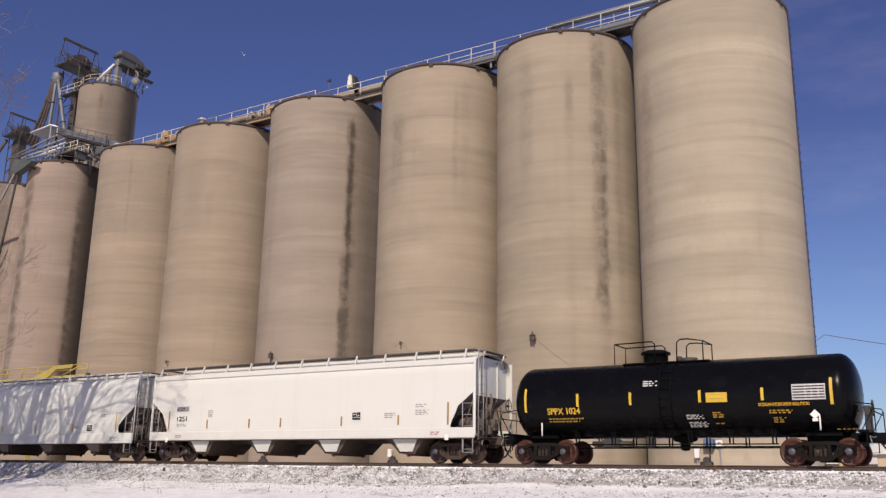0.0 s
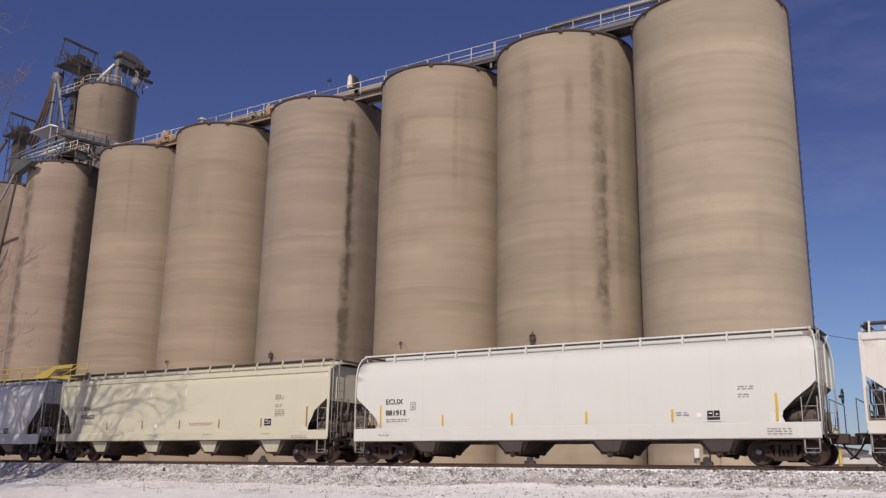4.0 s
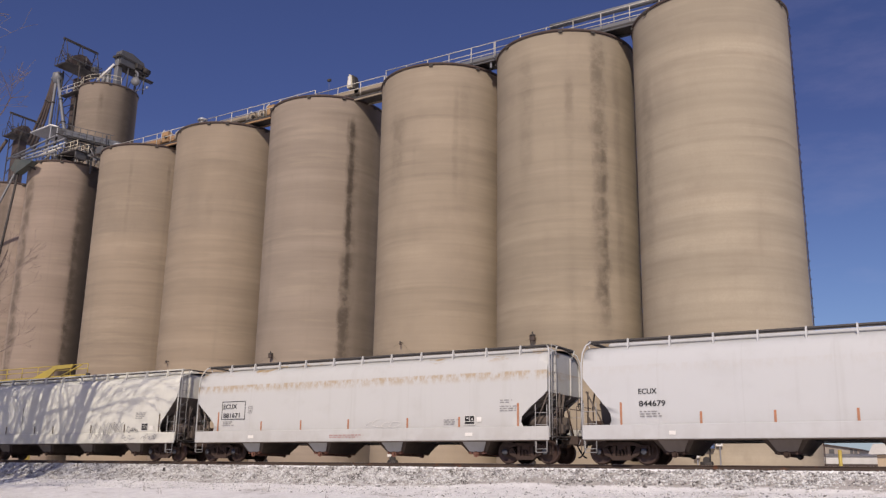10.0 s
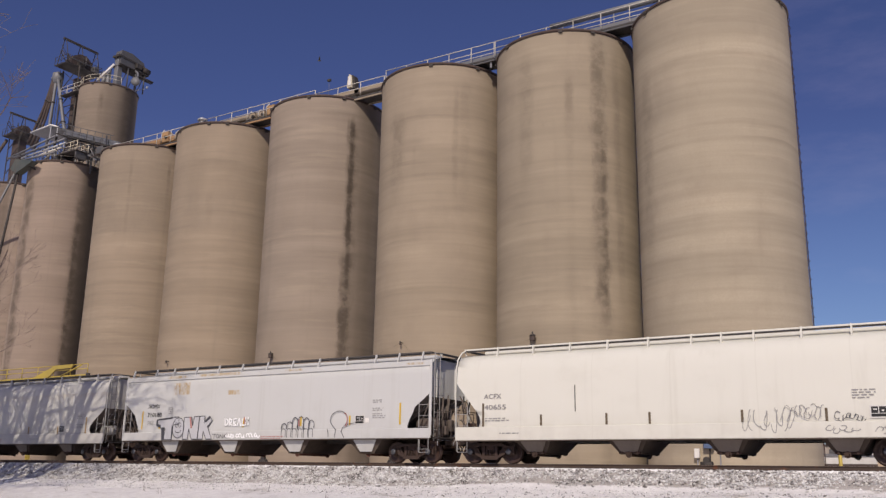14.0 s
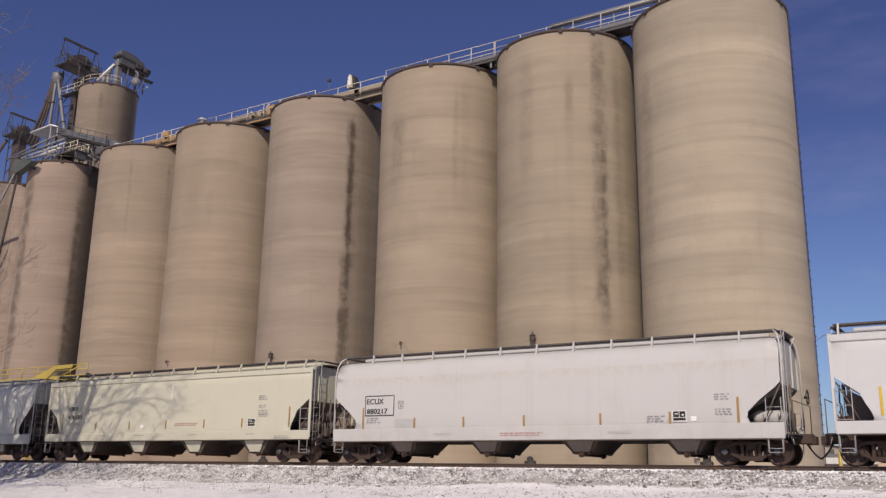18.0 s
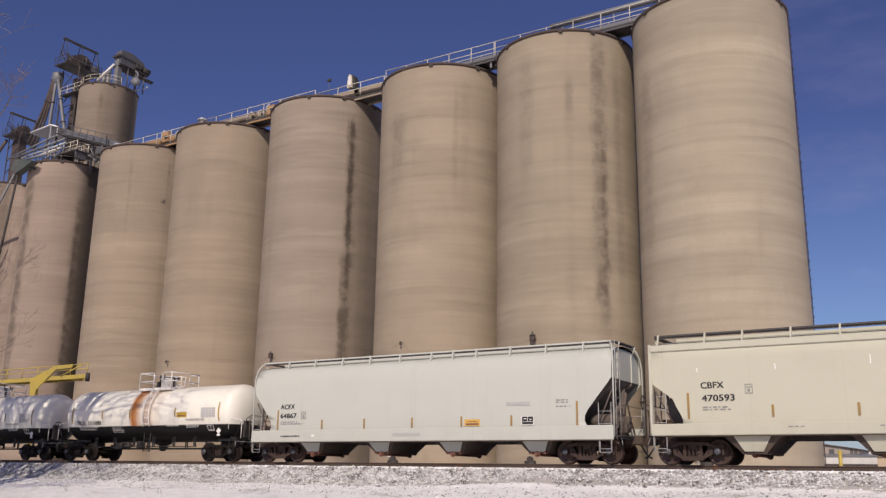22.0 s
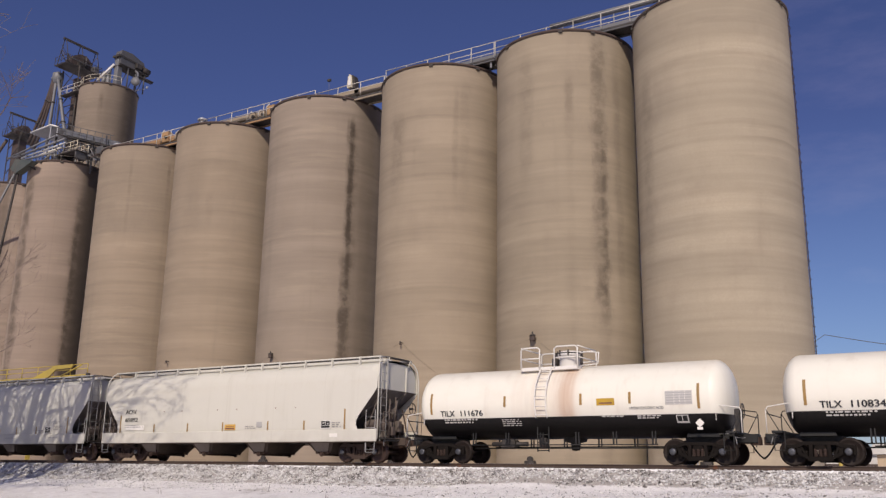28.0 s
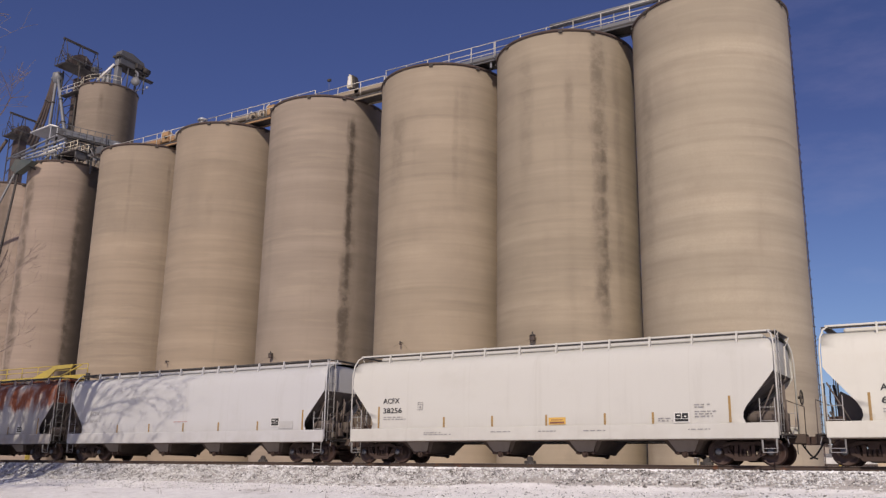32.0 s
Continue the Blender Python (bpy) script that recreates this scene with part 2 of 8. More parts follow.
M = dict(
    steel=worn("galvanised_steel", (0.33, 0.33, 0.34), 0.5, 0.5, rust=0.12),
    dark_steel=worn("sooty_steel", (0.045, 0.04, 0.038), 0.7, 0.2, rust=0.25),
    cast=worn("rusty_cast_steel", (0.055, 0.037, 0.031), 0.85, 0.0, dirt=(0.095, 0.054, 0.04), amount=0.7, rust=0.06, spec=0.3),
    wheel=worn("brown_wheel_steel", (0.075, 0.042, 0.032), 0.5, 0.25, dirt=(0.035, 0.027, 0.024), amount=0.6),
    tread=mat("polished_tread", (0.42, 0.41, 0.40), 0.3, 1.0),
    rail=worn("brown_rail", (0.075, 0.05, 0.04), 0.75, 0.2, rust=0.3),
    grating=worn("dark_grating", (0.075, 0.07, 0.07), 0.7, 0.3),
    rust=worn("rust_red_fitting", (0.22, 0.10, 0.07), 0.85, 0.0, dirt=(0.09, 0.04, 0.03), amount=0.8),
    white=worn("white_paint", (0.78, 0.75, 0.70), 0.45, amount=0.18),
    cream=worn("cream_enamel", (0.62, 0.56, 0.43), 0.5, amount=0.25, rust=0.05),
    soot=mat("dull_black_paint", (0.005, 0.005, 0.005), 0.5, 0, 0.06),
    black=worn("black_paint", (0.012, 0.012, 0.012), 0.6, amount=0.05),
    letter=mat("black_stencil", (0.02, 0.02, 0.024), 0.6),
    grey_letter=mat("grey_stencil", (0.26, 0.25, 0.25), 0.7),
    red_letter=mat("red_stencil", (0.42, 0.19, 0.17), 0.7),
    white_letter=mat("white_stencil", (0.62, 0.60, 0.57), 0.6),
    white_spray=mat("white_spray_paint", (0.88, 0.88, 0.88), 0.5),
    grey_spray=worn("silver_spray_paint", (0.50, 0.50, 0.52), 0.45, dirt=(0.30, 0.30, 0.32), amount=0.5, grain=2.0),
    grey_line=mat("thin_black_spray", (0.06, 0.06, 0.07), 0.6),
    apron_grime=worn("dusty_hopper_apron", (0.23, 0.19, 0.16), 0.8, amount=0.6, rust=0.1),
    # brown grime, its colour also holding the shade under the cars
    bay_grime=worn("brown_hopper_grime_shade", (0.075, 0.055, 0.046), 0.85, amount=0.6, rust=0.1, spec=0.2),
    duct=worn("tan_dusty_casing", (0.34, 0.275, 0.20), 0.8, amount=0.5, rust=0.15),
    yellow_letter=mat("yellow_stencil", (0.72, 0.42, 0.03), 0.6),
    strip_yellow=worn("yellow_reflector", (0.62, 0.40, 0.03), 0.45, amount=0.2),
    strip_tan=worn("weathered_reflector", (0.33, 0.20, 0.06), 0.5, amount=0.6),
    strip_red=worn("orange_red_reflector", (0.44, 0.19, 0.10), 0.5, amount=0.4),
    placard=worn("orange_placard", (0.62, 0.37, 0.08), 0.55, amount=0.25),
    blue=worn("blue_panel", (0.08, 0.13, 0.24), 0.5, amount=0.3),
    yellow=worn("yellow_safety_paint", (0.50, 0.37, 0.07), 0.5, amount=0.4, rust=0.08),
    green=worn("green_enamel", (0.06, 0.075, 0.07), 0.55, amount=0.4),
    leg=worn("brown_elevator_leg", (0.065, 0.045, 0.04), 0.7, 0.1, rust=0.2),
    pale_pipe=worn("pale_spout", (0.42, 0.43, 0.45), 0.45, 0.3, rust=0.1),
    truss=worn("dull_truss_steel", (0.10, 0.10, 0.105), 0.6, 0.2, rust=0.15),
    casing=worn("dull_conveyor_casing", (0.18, 0.185, 0.20), 0.55, 0.2, rust=0.1),
    dull_rail=worn("dull_cream_rail", (0.60, 0.56, 0.49), 0.6, amount=0.4),
    belt=worn("rusty_conveyor_cover", (0.40, 0.24, 0.12), 0.8, rust=0.2),
    grab=worn("dull_grab_iron", (0.36, 0.35, 0.34), 0.6, 0.1, amount=0.4, rust=0.1),
    wire=mat("cable", (0.10, 0.085, 0.07), 0.7),
    faded_wire=mat("faded_cable", (0.19, 0.155, 0.12), 0.8),
    twig=worn("brown_twigs", (0.21, 0.155, 0.135), 0.95, amount=0.4, grain=14),
    pale_line=mat("pale_print", (0.40, 0.39, 0.38), 0.7),
    tank_placard=worn("mustard_placard", (0.50, 0.31, 0.03), 0.55, amount=0.3),
    bearing=worn("blue_grey_bearing_cap", (0.10, 0.105, 0.12), 0.4, 0.4, dirt=(0.04, 0.03, 0.026), amount=0.6),
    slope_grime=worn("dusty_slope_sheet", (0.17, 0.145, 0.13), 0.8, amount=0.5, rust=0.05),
    strip_dark=worn("blackened_reflector", (0.10, 0.07, 0.04), 0.6, amount=0.5),
    strip_ochre=worn("ochre_reflector", (0.45, 0.29, 0.06), 0.5, amount=0.4),
    gear=worn("grimy_brake_gear", (0.13, 0.105, 0.09), 0.8, 0.1, dirt=(0.08, 0.05, 0.04), amount=0.7, rust=0.15),
    bark=worn("grey_bark", (0.13, 0.105, 0.085), 0.95, amount=0.5, grain=14),
    timber=worn("creosoted_tie", (0.06, 0.045, 0.035), 0.9, amount=0.5, grain=12),
    shed=worn("pale_metal_siding", (0.62, 0.60, 0.57), 0.5, amount=0.25),
    tan_grey=worn("tan_grey_wall", (0.36, 0.31, 0.27), 0.7, amount=0.3),
    tan_shed=worn("tan_siding", (0.50, 0.38, 0.26), 0.6, amount=0.25),
    feather_white=mat("white_feather", (0.8, 0.8, 0.8), 0.8),
    feather_dark=mat("dark_feather", (0.06, 0.055, 0.05), 0.8),
)


# ---- mesh building ----
class Shape:
    """Collects vertices and faces of one mesh."""

    def __init__(self):
        self.v, self.f, self.s = [], [], []

    def add(self, vs, fs, smooth=False):
        o = len(self.v)
        self.v += [tuple(p) for p in vs]
        self.f += [tuple(o + i for i in q) for q in fs]
        self.s += [smooth] * len(fs)
        return self

    def box(self, c, d, chamfer=0.0, m=None):
        cx, cy, cz = c
        h = [max(x, 0.001) / 2 for x in d]
        if chamfer <= 0:
            vs = [(cx + a * h[0], cy + b * h[1], cz + e * h[2]) for a in (-1, 1) for b in (-1, 1) for e in (-1, 1)]
            fs = [(0, 1, 3, 2), (4, 6, 7, 5), (0, 4, 5, 1), (2, 3, 7, 6), (0, 2, 6, 4), (1, 5, 7, 3)]
        else:
            k = min(chamfer, min(h) * 0.95)
            vs, ix = [], {}
            for a in (-1, 1):
                for b in (-1, 1):
                    for e in (-1, 1):
                        for ax in range(3):
                            p = [a * (h[0] - k), b * (h[1] - k), e * (h[2] - k)]
                            p[ax] = (a, b, e)[ax] * h[ax]
                            ix[a, b, e, ax] = len(vs)
                            vs.append((cx + p[0], cy + p[1], cz + p[2]))
            fs = []
            for ax in range(3):
                u, w = [i for i in range(3) if i != ax]
                for sgn in (-1, 1):
                    q = []
                    for su, sw in ((-1, -1), (1, -1), (1, 1), (-1, 1)):
                        t = [0, 0, 0]
                        t[ax], t[u], t[w] = sgn, su, sw
                        q.append(ix[t[0], t[1], t[2], ax])
                    fs.append(tuple(q))
                for su in (-1, 1):
                    for sw in (-1, 1):
                        q = []
                        for sgn, which in ((-1, u), (1, u), (1, w), (-1, w)):
                            t = [0, 0, 0]
                            t[ax], t[u], t[w] = sgn, su, sw
                            q.append(ix[t[0], t[1], t[2], which])
                        fs.append(tuple(q))
            for a in (-1, 1):
                for b in (-1, 1):
                    for e in (-1, 1):
                        fs.append(tuple(ix[a, b, e, ax] for ax in range(3)))
        if m is not None:
            vs = [m @ Vector(p) for p in vs]
        return self.add(vs, fs)

    def tube(self, a, b, r, n=8, r2=None, caps=True):
        a, b = Vector(a), Vector(b)
        d = (b - a)
        if d.length < 1e-6:
            return self
        q = d.normalized()
        u = q.orthogonal().normalized()
        w = q.cross(u)
        r2 = r if r2 is None else r2
        ring = [(math.cos(2 * math.pi * i / n), math.sin(2 * math.pi * i / n)) for i in range(n)]
        vs = [a + (u * c + w * s) * r for c, s in ring] + [b + (u * c + w * s) * r2 for c, s in ring]
        self.add(vs, [(i, (i + 1) % n, n + (i + 1) % n, n + i) for i in range(n)], n > 5)
        if caps:
            self.add(vs[:n], [tuple(reversed(range(n)))])
            self.add(vs[n:], [tuple(range(n))])
        return self

    def path(self, pts, r, n=6):
        """A bent round bar through the points, in one piece."""
        pts = [Vector(p) for p in pts]
        ref, rows = None, []
        for i, p in enumerate(pts):
            d = (pts[min(i + 1, len(pts) - 1)] - pts[max(i - 1, 0)]).normalized()
            if d.length < 0.5:
                d = (pts[min(i + 1, len(pts) - 1)] - p).normalized()
            u = d.orthogonal().normalized() if ref is None else (ref - d * ref.dot(d)).normalized()
            ref, w = u, d.cross(u)
            rows.append([p + (u * math.cos(2 * math.pi * k / n) + w * math.sin(2 * math.pi * k / n)) * r for k in range(n)])
        self.add([q for row in rows for q in row], [(j * n + k, j * n + (k + 1) % n, (j + 1) * n + (k + 1) % n, (j + 1) * n + k) for j in range(len(rows) - 1) for k in range(n)], True)
        m = len(rows) * n
        o = len(self.v) - m
        self.f += [tuple(o + k for k in reversed(range(n))), tuple(o + m - n + k for k in range(n))]
        self.s += [False, False]
        return self

    def prism(self, poly, axis, lo, hi):
        """A flat outline, given in the two other axes in order, drawn out along axis."""
        def at(p, h):
            q = list(p)
            q.insert(axis, h)
            return tuple(q)
        n = len(poly)
        self.add([at(p, lo) for p in poly] + [at(p, hi) for p in poly], [tuple(range(n)), tuple(range(2 * n - 1, n - 1, -1))] + [(i, (i + 1) % n, n + (i + 1) % n, n + i) for i in range(n)])
        return self

    def turned(self, prof, n=32, m=None, smooth=True):
        """A profile of (radius, height) turned about the z axis, then placed by m."""
        vs = [(r * math.cos(2 * math.pi * i / n), r * math.sin(2 * math.pi * i / n), z) for r, z in prof for i in range(n)]
        if m is not None:
            vs = [m @ Vector(p) for p in vs]
        fs = [(j * n + i, j * n + (i + 1) % n, (j + 1) * n + (i + 1) % n, (j + 1) * n + i) for j in range(len(prof) - 1) for i in range(n)]
        return self.add(vs, fs, smooth)

    def loft(self, rows, smooth=True):
        """Rows of equal length joined into a sheet."""
        n = len(rows[0])
        vs = [p for r in rows for p in r]
        return self.add(vs, [(j * n + i, j * n + i + 1, (j + 1) * n + i + 1, (j + 1) * n + i) for j in range(len(rows) - 1) for i in range(n - 1)], smooth)

    def mesh(self, name, normals=True):
        me = bpy.data.meshes.new(name)
        me.from_pydata(self.v, [], self.f)
        me.polygons.foreach_set("use_smooth", self.s)
        if normals and len(self.f) < 20000:
            bm = bmesh.new()
            bm.from_mesh(me)
            bmesh.ops.remove_doubles(bm, verts=bm.verts, dist=0.0004)
            bmesh.ops.recalc_face_normals(bm, faces=bm.faces)
            bm.to_mesh(me)
            bm.free()
        me.update()
        return me


def part(name, shape, material, parent, label="", m=None):
    """Links a shape, or a finished mesh, as one mesh object under a thing or a part."""
    me = shape.mesh(name) if isinstance(shape, Shape) else shape
    if not me.materials:
        me.materials.append(material)
    ob = new(name, me)
    if me.materials[0] != material:
        ob.material_slots[0].link = "OBJECT"
        ob.material_slots[0].material = material
    ob.parent = parent
    if m is not None:
        ob.matrix_basis = m
    return tagged(ob, label)


def thing(name, label, category, at=None, group="", kind=""):
    ob = new(name)
    ob.empty_display_size = 0.3
    if at is not None:
        ob.matrix_basis = at
    return tagged(ob, label, category, group, kind)


KEPT = {}


def once(key, make):
    """One mesh for all alike pieces."""
    if key not in KEPT:
        KEPT[key] = make().mesh(key.split("/")[0])
    return KEPT[key]


def words(text, size, width=0.0):
    """Lettering as a thin mesh, foot at the left, read along +x; width stretches it to a length."""
    key = "lettering/%s/%.3f/%.3f" % (text, size, width)
    if key not in KEPT:
        cu = bpy.data.curves.new("lettering", "FONT")
        cu.body, cu.size, cu.extrude, cu.resolution_u = text, size / 0.73, 0.001, 3
        cu.offset = 0.0
        ob = new("lettering", cu)
        me = bpy.data.meshes.new_from_object(ob)
        bpy.data.objects.remove(ob)
        me.name = "lettering"
        bm = bmesh.new()                   # a second pass beside the first thickens the strokes
        bm.from_mesh(me)
        again = bmesh.ops.duplicate(bm, geom=bm.verts[:] + bm.edges[:] + bm.faces[:])["geom"]
        bmesh.ops.translate(bm, vec=(size * 0.035, size * 0.01, 0.0016), verts=[v for v in again if isinstance(v, bmesh.types.BMVert)])
        again = bmesh.ops.duplicate(bm, geom=again)["geom"]
        bmesh.ops.translate(bm, vec=(size * 0.03, -size * 0.015, 0.0016), verts=[v for v in again if isinstance(v, bmesh.types.BMVert)])
        bm.to_mesh(me)
        bm.free()
        if width:
            xs = [v.co.x for v in me.vertices]
            lo, hi = min(xs), max(xs)
            for v in me.vertices:
                v.co.x = (v.co.x - lo) * width / (hi - lo)
        KEPT[key] = me
    return KEPT[key]


# ---- ground, ballast and track ----
def step(a, b, v):
    u = min(1.0, max(0.0, (v - a) / (b - a)))
    return u * u * (3 - 2 * u)


def lin(v, pts):
    for (a, za), (b, zb) in zip(pts, pts[1:]):
        if v <= b:
            return za + (zb - za) * max(0.0, (v - a) / (b - a))
    return pts[-1][1]


BANK = [(-400, -2.4), (-40, -2.15), (-16, -2.1), (-8, -1.72), (-5.2, -1.26), (-3.25, -0.92), (-1.95, -0.235), (1.95, -0.235), (3.2, -0.62), (6, -0.6), (40, -0.55), (400, -0.6)]


def ground_height(x, y):
    z = lin(y, BANK)
    if y < -2.9 and x > -20:
        z += 0.12 * step(-20, -6, x) * step(-2.9, -4.5, y)
    if -30 < y < -2.2:
        z += 0.05 * noise.noise((x * 0.35, y * 0.35, 1.7)) + 0.025 * noise.noise((x * 1.3, y * 1.3, 4.2))
    return z


def snow_ground():
    """Old snow over gravel and dead grass."""
    m = mat("old_snow_and_gravel", (0.75, 0.73, 0.72), 0.8, 0, 0.3)
    k = Nodes(m)
    x, y, z = k.axes()
    big, mid, fine = k.noise(k.scaled(1, 1.6, 1), 0.35, 5, 0.6), k.noise(k.scaled(1, 2.2, 1), 1.9, 6, 0.65), k.noise(k.co, 22, 5, 0.7)
    grit = k.mix(k.ramp(fine, 0.35, 0.65), (0.20, 0.175, 0.155), (0.46, 0.42, 0.39))
    snow = k.mix(k.ramp(mid, 0.3, 0.7), (0.74, 0.71, 0.71), (0.90, 0.88, 0.87))
    near = k.ramp(k.math("SUBTRACT", k.math("ABSOLUTE", y), k.ramp(x, -24, -15, 3.35, 2.75)), -0.2, 0.3, 0.62, 0.0)
    bare = k.math("ADD", k.math("ADD", k.math("MULTIPLY", big, 0.55), k.math("MULTIPLY", mid, 0.45)), near)
    cover = k.math("MULTIPLY", k.ramp(bare, 0.53, 0.68), k.ramp(fine, 0.28, 0.60, 0.40, 1.0))
    k.color(k.mix(cover, snow, grit))
    k.bump(k.math("ADD", k.math("MULTIPLY", fine, 0.35), mid), 0.8, 0.10)
    return m


def build_ground():
    xs = [-1800, -900, -500, -320, -220, -160, -120, -95] + [-80 + i * 0.6 for i in range(167)] + [24, 32, 45, 70, 110, 170, 260, 420, 800, 1800]
    ys = [-1500, -700, -300, -150, -80, -50, -40, -34, -28, -23, -19, -16, -14, -12, -10.5, -9.2, -8] + [-7.4 + i * 0.3 for i in range(14)] + [-3.05, -2.8, -2.5, -2.2, -1.95, -1.4, -0.7, 0.7, 1.4, 1.95, 2.5, 3.2, 4, 6, 9, 14, 20, 28, 40, 60, 100, 180, 320, 700, 1600]
    s = Shape()
    s.loft([[(x, y, ground_height(x, y)) for x in xs] for y in ys])
    ob = part("ground", s, snow_ground(), None)
    tagged(ob, "old snow over gravel and dead grass beside the railway", "ground", kind="structure")


def stone_material():
    m = mat("ballast_stone", (0.4, 0.38, 0.36), 0.9, 0, 0.3)
    k = Nodes(m)
    r = k.island()
    c = k.mix(k.ramp(r, 0.0, 1.0), (0.11, 0.10, 0.095), (0.84, 0.82, 0.80))
    top = k.ramp(k.noise(k.co, 2.2, 4), 0.40, 0.60, 0.0, 0.7)
    c = k.mix(top, c, (0.86, 0.85, 0.84))
    k.color(k.mix(k.ramp(k.noise(k.co, 40, 3), 0.3, 0.7, 0, 0.35), c, (0.12, 0.11, 0.10)))
    return m


def scatter_stones(name, label, count, xr, yr, size, material, lift=0.012, seed=3, inside=False):
    """Broken stones strewn over the ground, each an uneven eight-sided lump."""
    rng = np.random.default_rng(seed)
    base = np.array([(1, 0, 0), (-1, 0, 0), (0, 1, 0), (0, -1, 0), (0, 0, 1), (0, 0, -1)], float)
    tri = np.array([(0, 2, 4), (2, 1, 4), (1, 3, 4), (3, 0, 4), (2, 0, 5), (1, 2, 5), (3, 1, 5), (0, 3, 5)])
    px = rng.uniform(*xr, count)
    py = rng.uniform(*yr, count)
    edge = np.interp(px, [-60, -24, -17, -10], [-3.4, -3.35, -2.85, -2.7]) + 0.22 * np.sin(px * 1.7) * np.sin(px * 0.61 + 1) + 0.16 * np.sin(px * 0.43 + 2) + 0.07 * np.sin(px * 4.9)
    if inside:
        keep = py > edge + rng.normal(-0.05, 0.2, count)
        px, py = px[keep], py[keep]
        count = len(px)
    r = rng.uniform(size[0], size[1], count)
    pz = np.array([ground_height(a, b) for a, b in zip(px, py)]) + lift * rng.uniform(0.2, 2.2, count)
    v = base[None] * rng.uniform(0.55, 1.25, (count, 6, 1)) + rng.normal(0, 0.22, (count, 6, 3))
    v *= np.stack([r * rng.uniform(0.7, 1.3, count), r * rng.uniform(0.7, 1.3, count), r * 0.8], -1)[:, None]
    a = rng.uniform(0, 6.283, count)
    c, s = np.cos(a)[:, None], np.sin(a)[:, None]
    v = np.stack([v[..., 0] * c - v[..., 1] * s, v[..., 0] * s + v[..., 1] * c, v[..., 2]], -1) + np.stack([px, py, pz], -1)[:, None]
    me = bpy.data.meshes.new(name)
    me.from_pydata(v.reshape(-1, 3).tolist(), [], (tri[None] + 6 * np.arange(count)[:, None, None]).reshape(-1, 3).tolist())
    me.materials.append(material)
    tagged(new(name, me), label, "gravel", kind="stuff")


def scatter_snow():
    """Ragged ribbons of old snow along the crest of the ballast."""
    m = mat("packed_snow", (0.86, 0.85, 0.85), 0.75, 0, 0.3)
    k = Nodes(m)
    k.color(k.mix(k.ramp(k.noise(k.co, 9, 6, 0.7), 0.45, 0.75, 0, 0.55), (0.88, 0.87, 0.87), (0.50, 0.47, 0.45)))
    k.bump(k.noise(k.co, 14, 5), 0.5, 0.03)
    rng = random.Random(9)
    for x0, x1, yc, w, gaps in ((-27, 2, -1.86, 0.13, 0.3), (-50, -27, -1.9, 0.08, 0.7)):
        s = Shape()
        x = x0
        while x < x1:
            l = rng.uniform(0.5, 2.2)
            if rng.random() > gaps:
                n = 10
                rows = []
                for j in range(n + 1):
                    u = j / n
                    half = w * (math.sin(math.pi * u) ** 0.6) * rng.uniform(0.6, 1.1) + 0.01
                    cx, cy = x + l * u, yc + rng.uniform(-0.05, 0.05)
                    rows.append([(cx, cy + half * t, ground_height(cx, cy + half * t) + (0.06 if t in (-0.5, 0, 0.5) else -0.03) * (1 if 0 < j < n else -0.4)) for t in (-1, -0.5, 0, 0.5, 1)])
                s.loft(rows)
            x += l * 0.8
        tagged(new("snow_ribbon", s.mesh("snow_ribbon")), "ragged ribbon of old snow on the ballast", "snow", kind="stuff").data.materials.append(m)


def scatter_clods():
    """Crusted clods and footworn lumps that stand out of the old snow."""
    rng = np.random.default_rng(17)
    s = Shape()
    for i in range(800):
        x, y = rng.uniform(-58, 2), rng.uniform(-14, -3.4)
        r = rng.uniform(0.03, 0.10)
        z = ground_height(x, y)
        n = 6
        a0 = rng.uniform(0, 6.28)
        low = [(x + r * rng.uniform(0.8, 1.5) * math.cos(a0 + k * 1.047), y + r * rng.uniform(0.5, 0.9) * math.sin(a0 + k * 1.047), z - 0.02) for k in range(n)]
        top = [(x + r * 0.5 * math.cos(a0 + k * 1.047), y + r * 0.35 * math.sin(a0 + k * 1.047), z + r * rng.uniform(0.1, 0.32)) for k in range(n)]
        s.add(low + top, [(k, (k + 1) % n, n + (k + 1) % n, n + k) for k in range(n)] + [tuple(range(n, 2 * n))])
    ob = tagged(new("snow_clods", s.mesh("snow_clods", False)), "small crusted clods of old snow on the bank", "snow", kind="stuff")
    ob.data.materials.append(bpy.data.materials["old_snow_and_gravel"])


def build_weeds():
    """Dry stalks that poke through the snow of the bank."""
    rng = random.Random(14)
    s = Shape()
    for x, y, n in ((-14.9, -7.5, 4), (-14.3, -7.6, 4), (-31.5, -6.4, 4), (-33.0, -6.0, 3), (-22, -6.8, 4), (-26.4, -5.2, 3), (-9.3, -6.3, 3), (-37.5, -6.6, 4)):
        for i in range(n):
            a = Vector((x + rng.uniform(-0.12, 0.12), y + rng.uniform(-0.12, 0.12), 0))
            a.z = ground_height(a.x, a.y) - 0.03
            b = a + Vector((rng.uniform(-0.1, 0.1), rng.uniform(-0.05, 0.05), rng.uniform(0.18, 0.42)))
            s.tube(a, b, 0.007, 4, 0.004)
    tagged(new("dry_weeds", s.mesh("dry_weeds")), "dry brown weed stalks in the snow", "weeds", kind="stuff").data.materials.append(M["bark"])


def rail_profile():
    h = [(-0.07, -0.171), (0.07, -0.171), (0.07, -0.158), (0.012, -0.14), (0.009, -0.05), (0.036, -0.036), (0.037, -0.006), (0.03, 0.0)]
    return h + [(-a, b) for a, b in reversed(h[2:])]


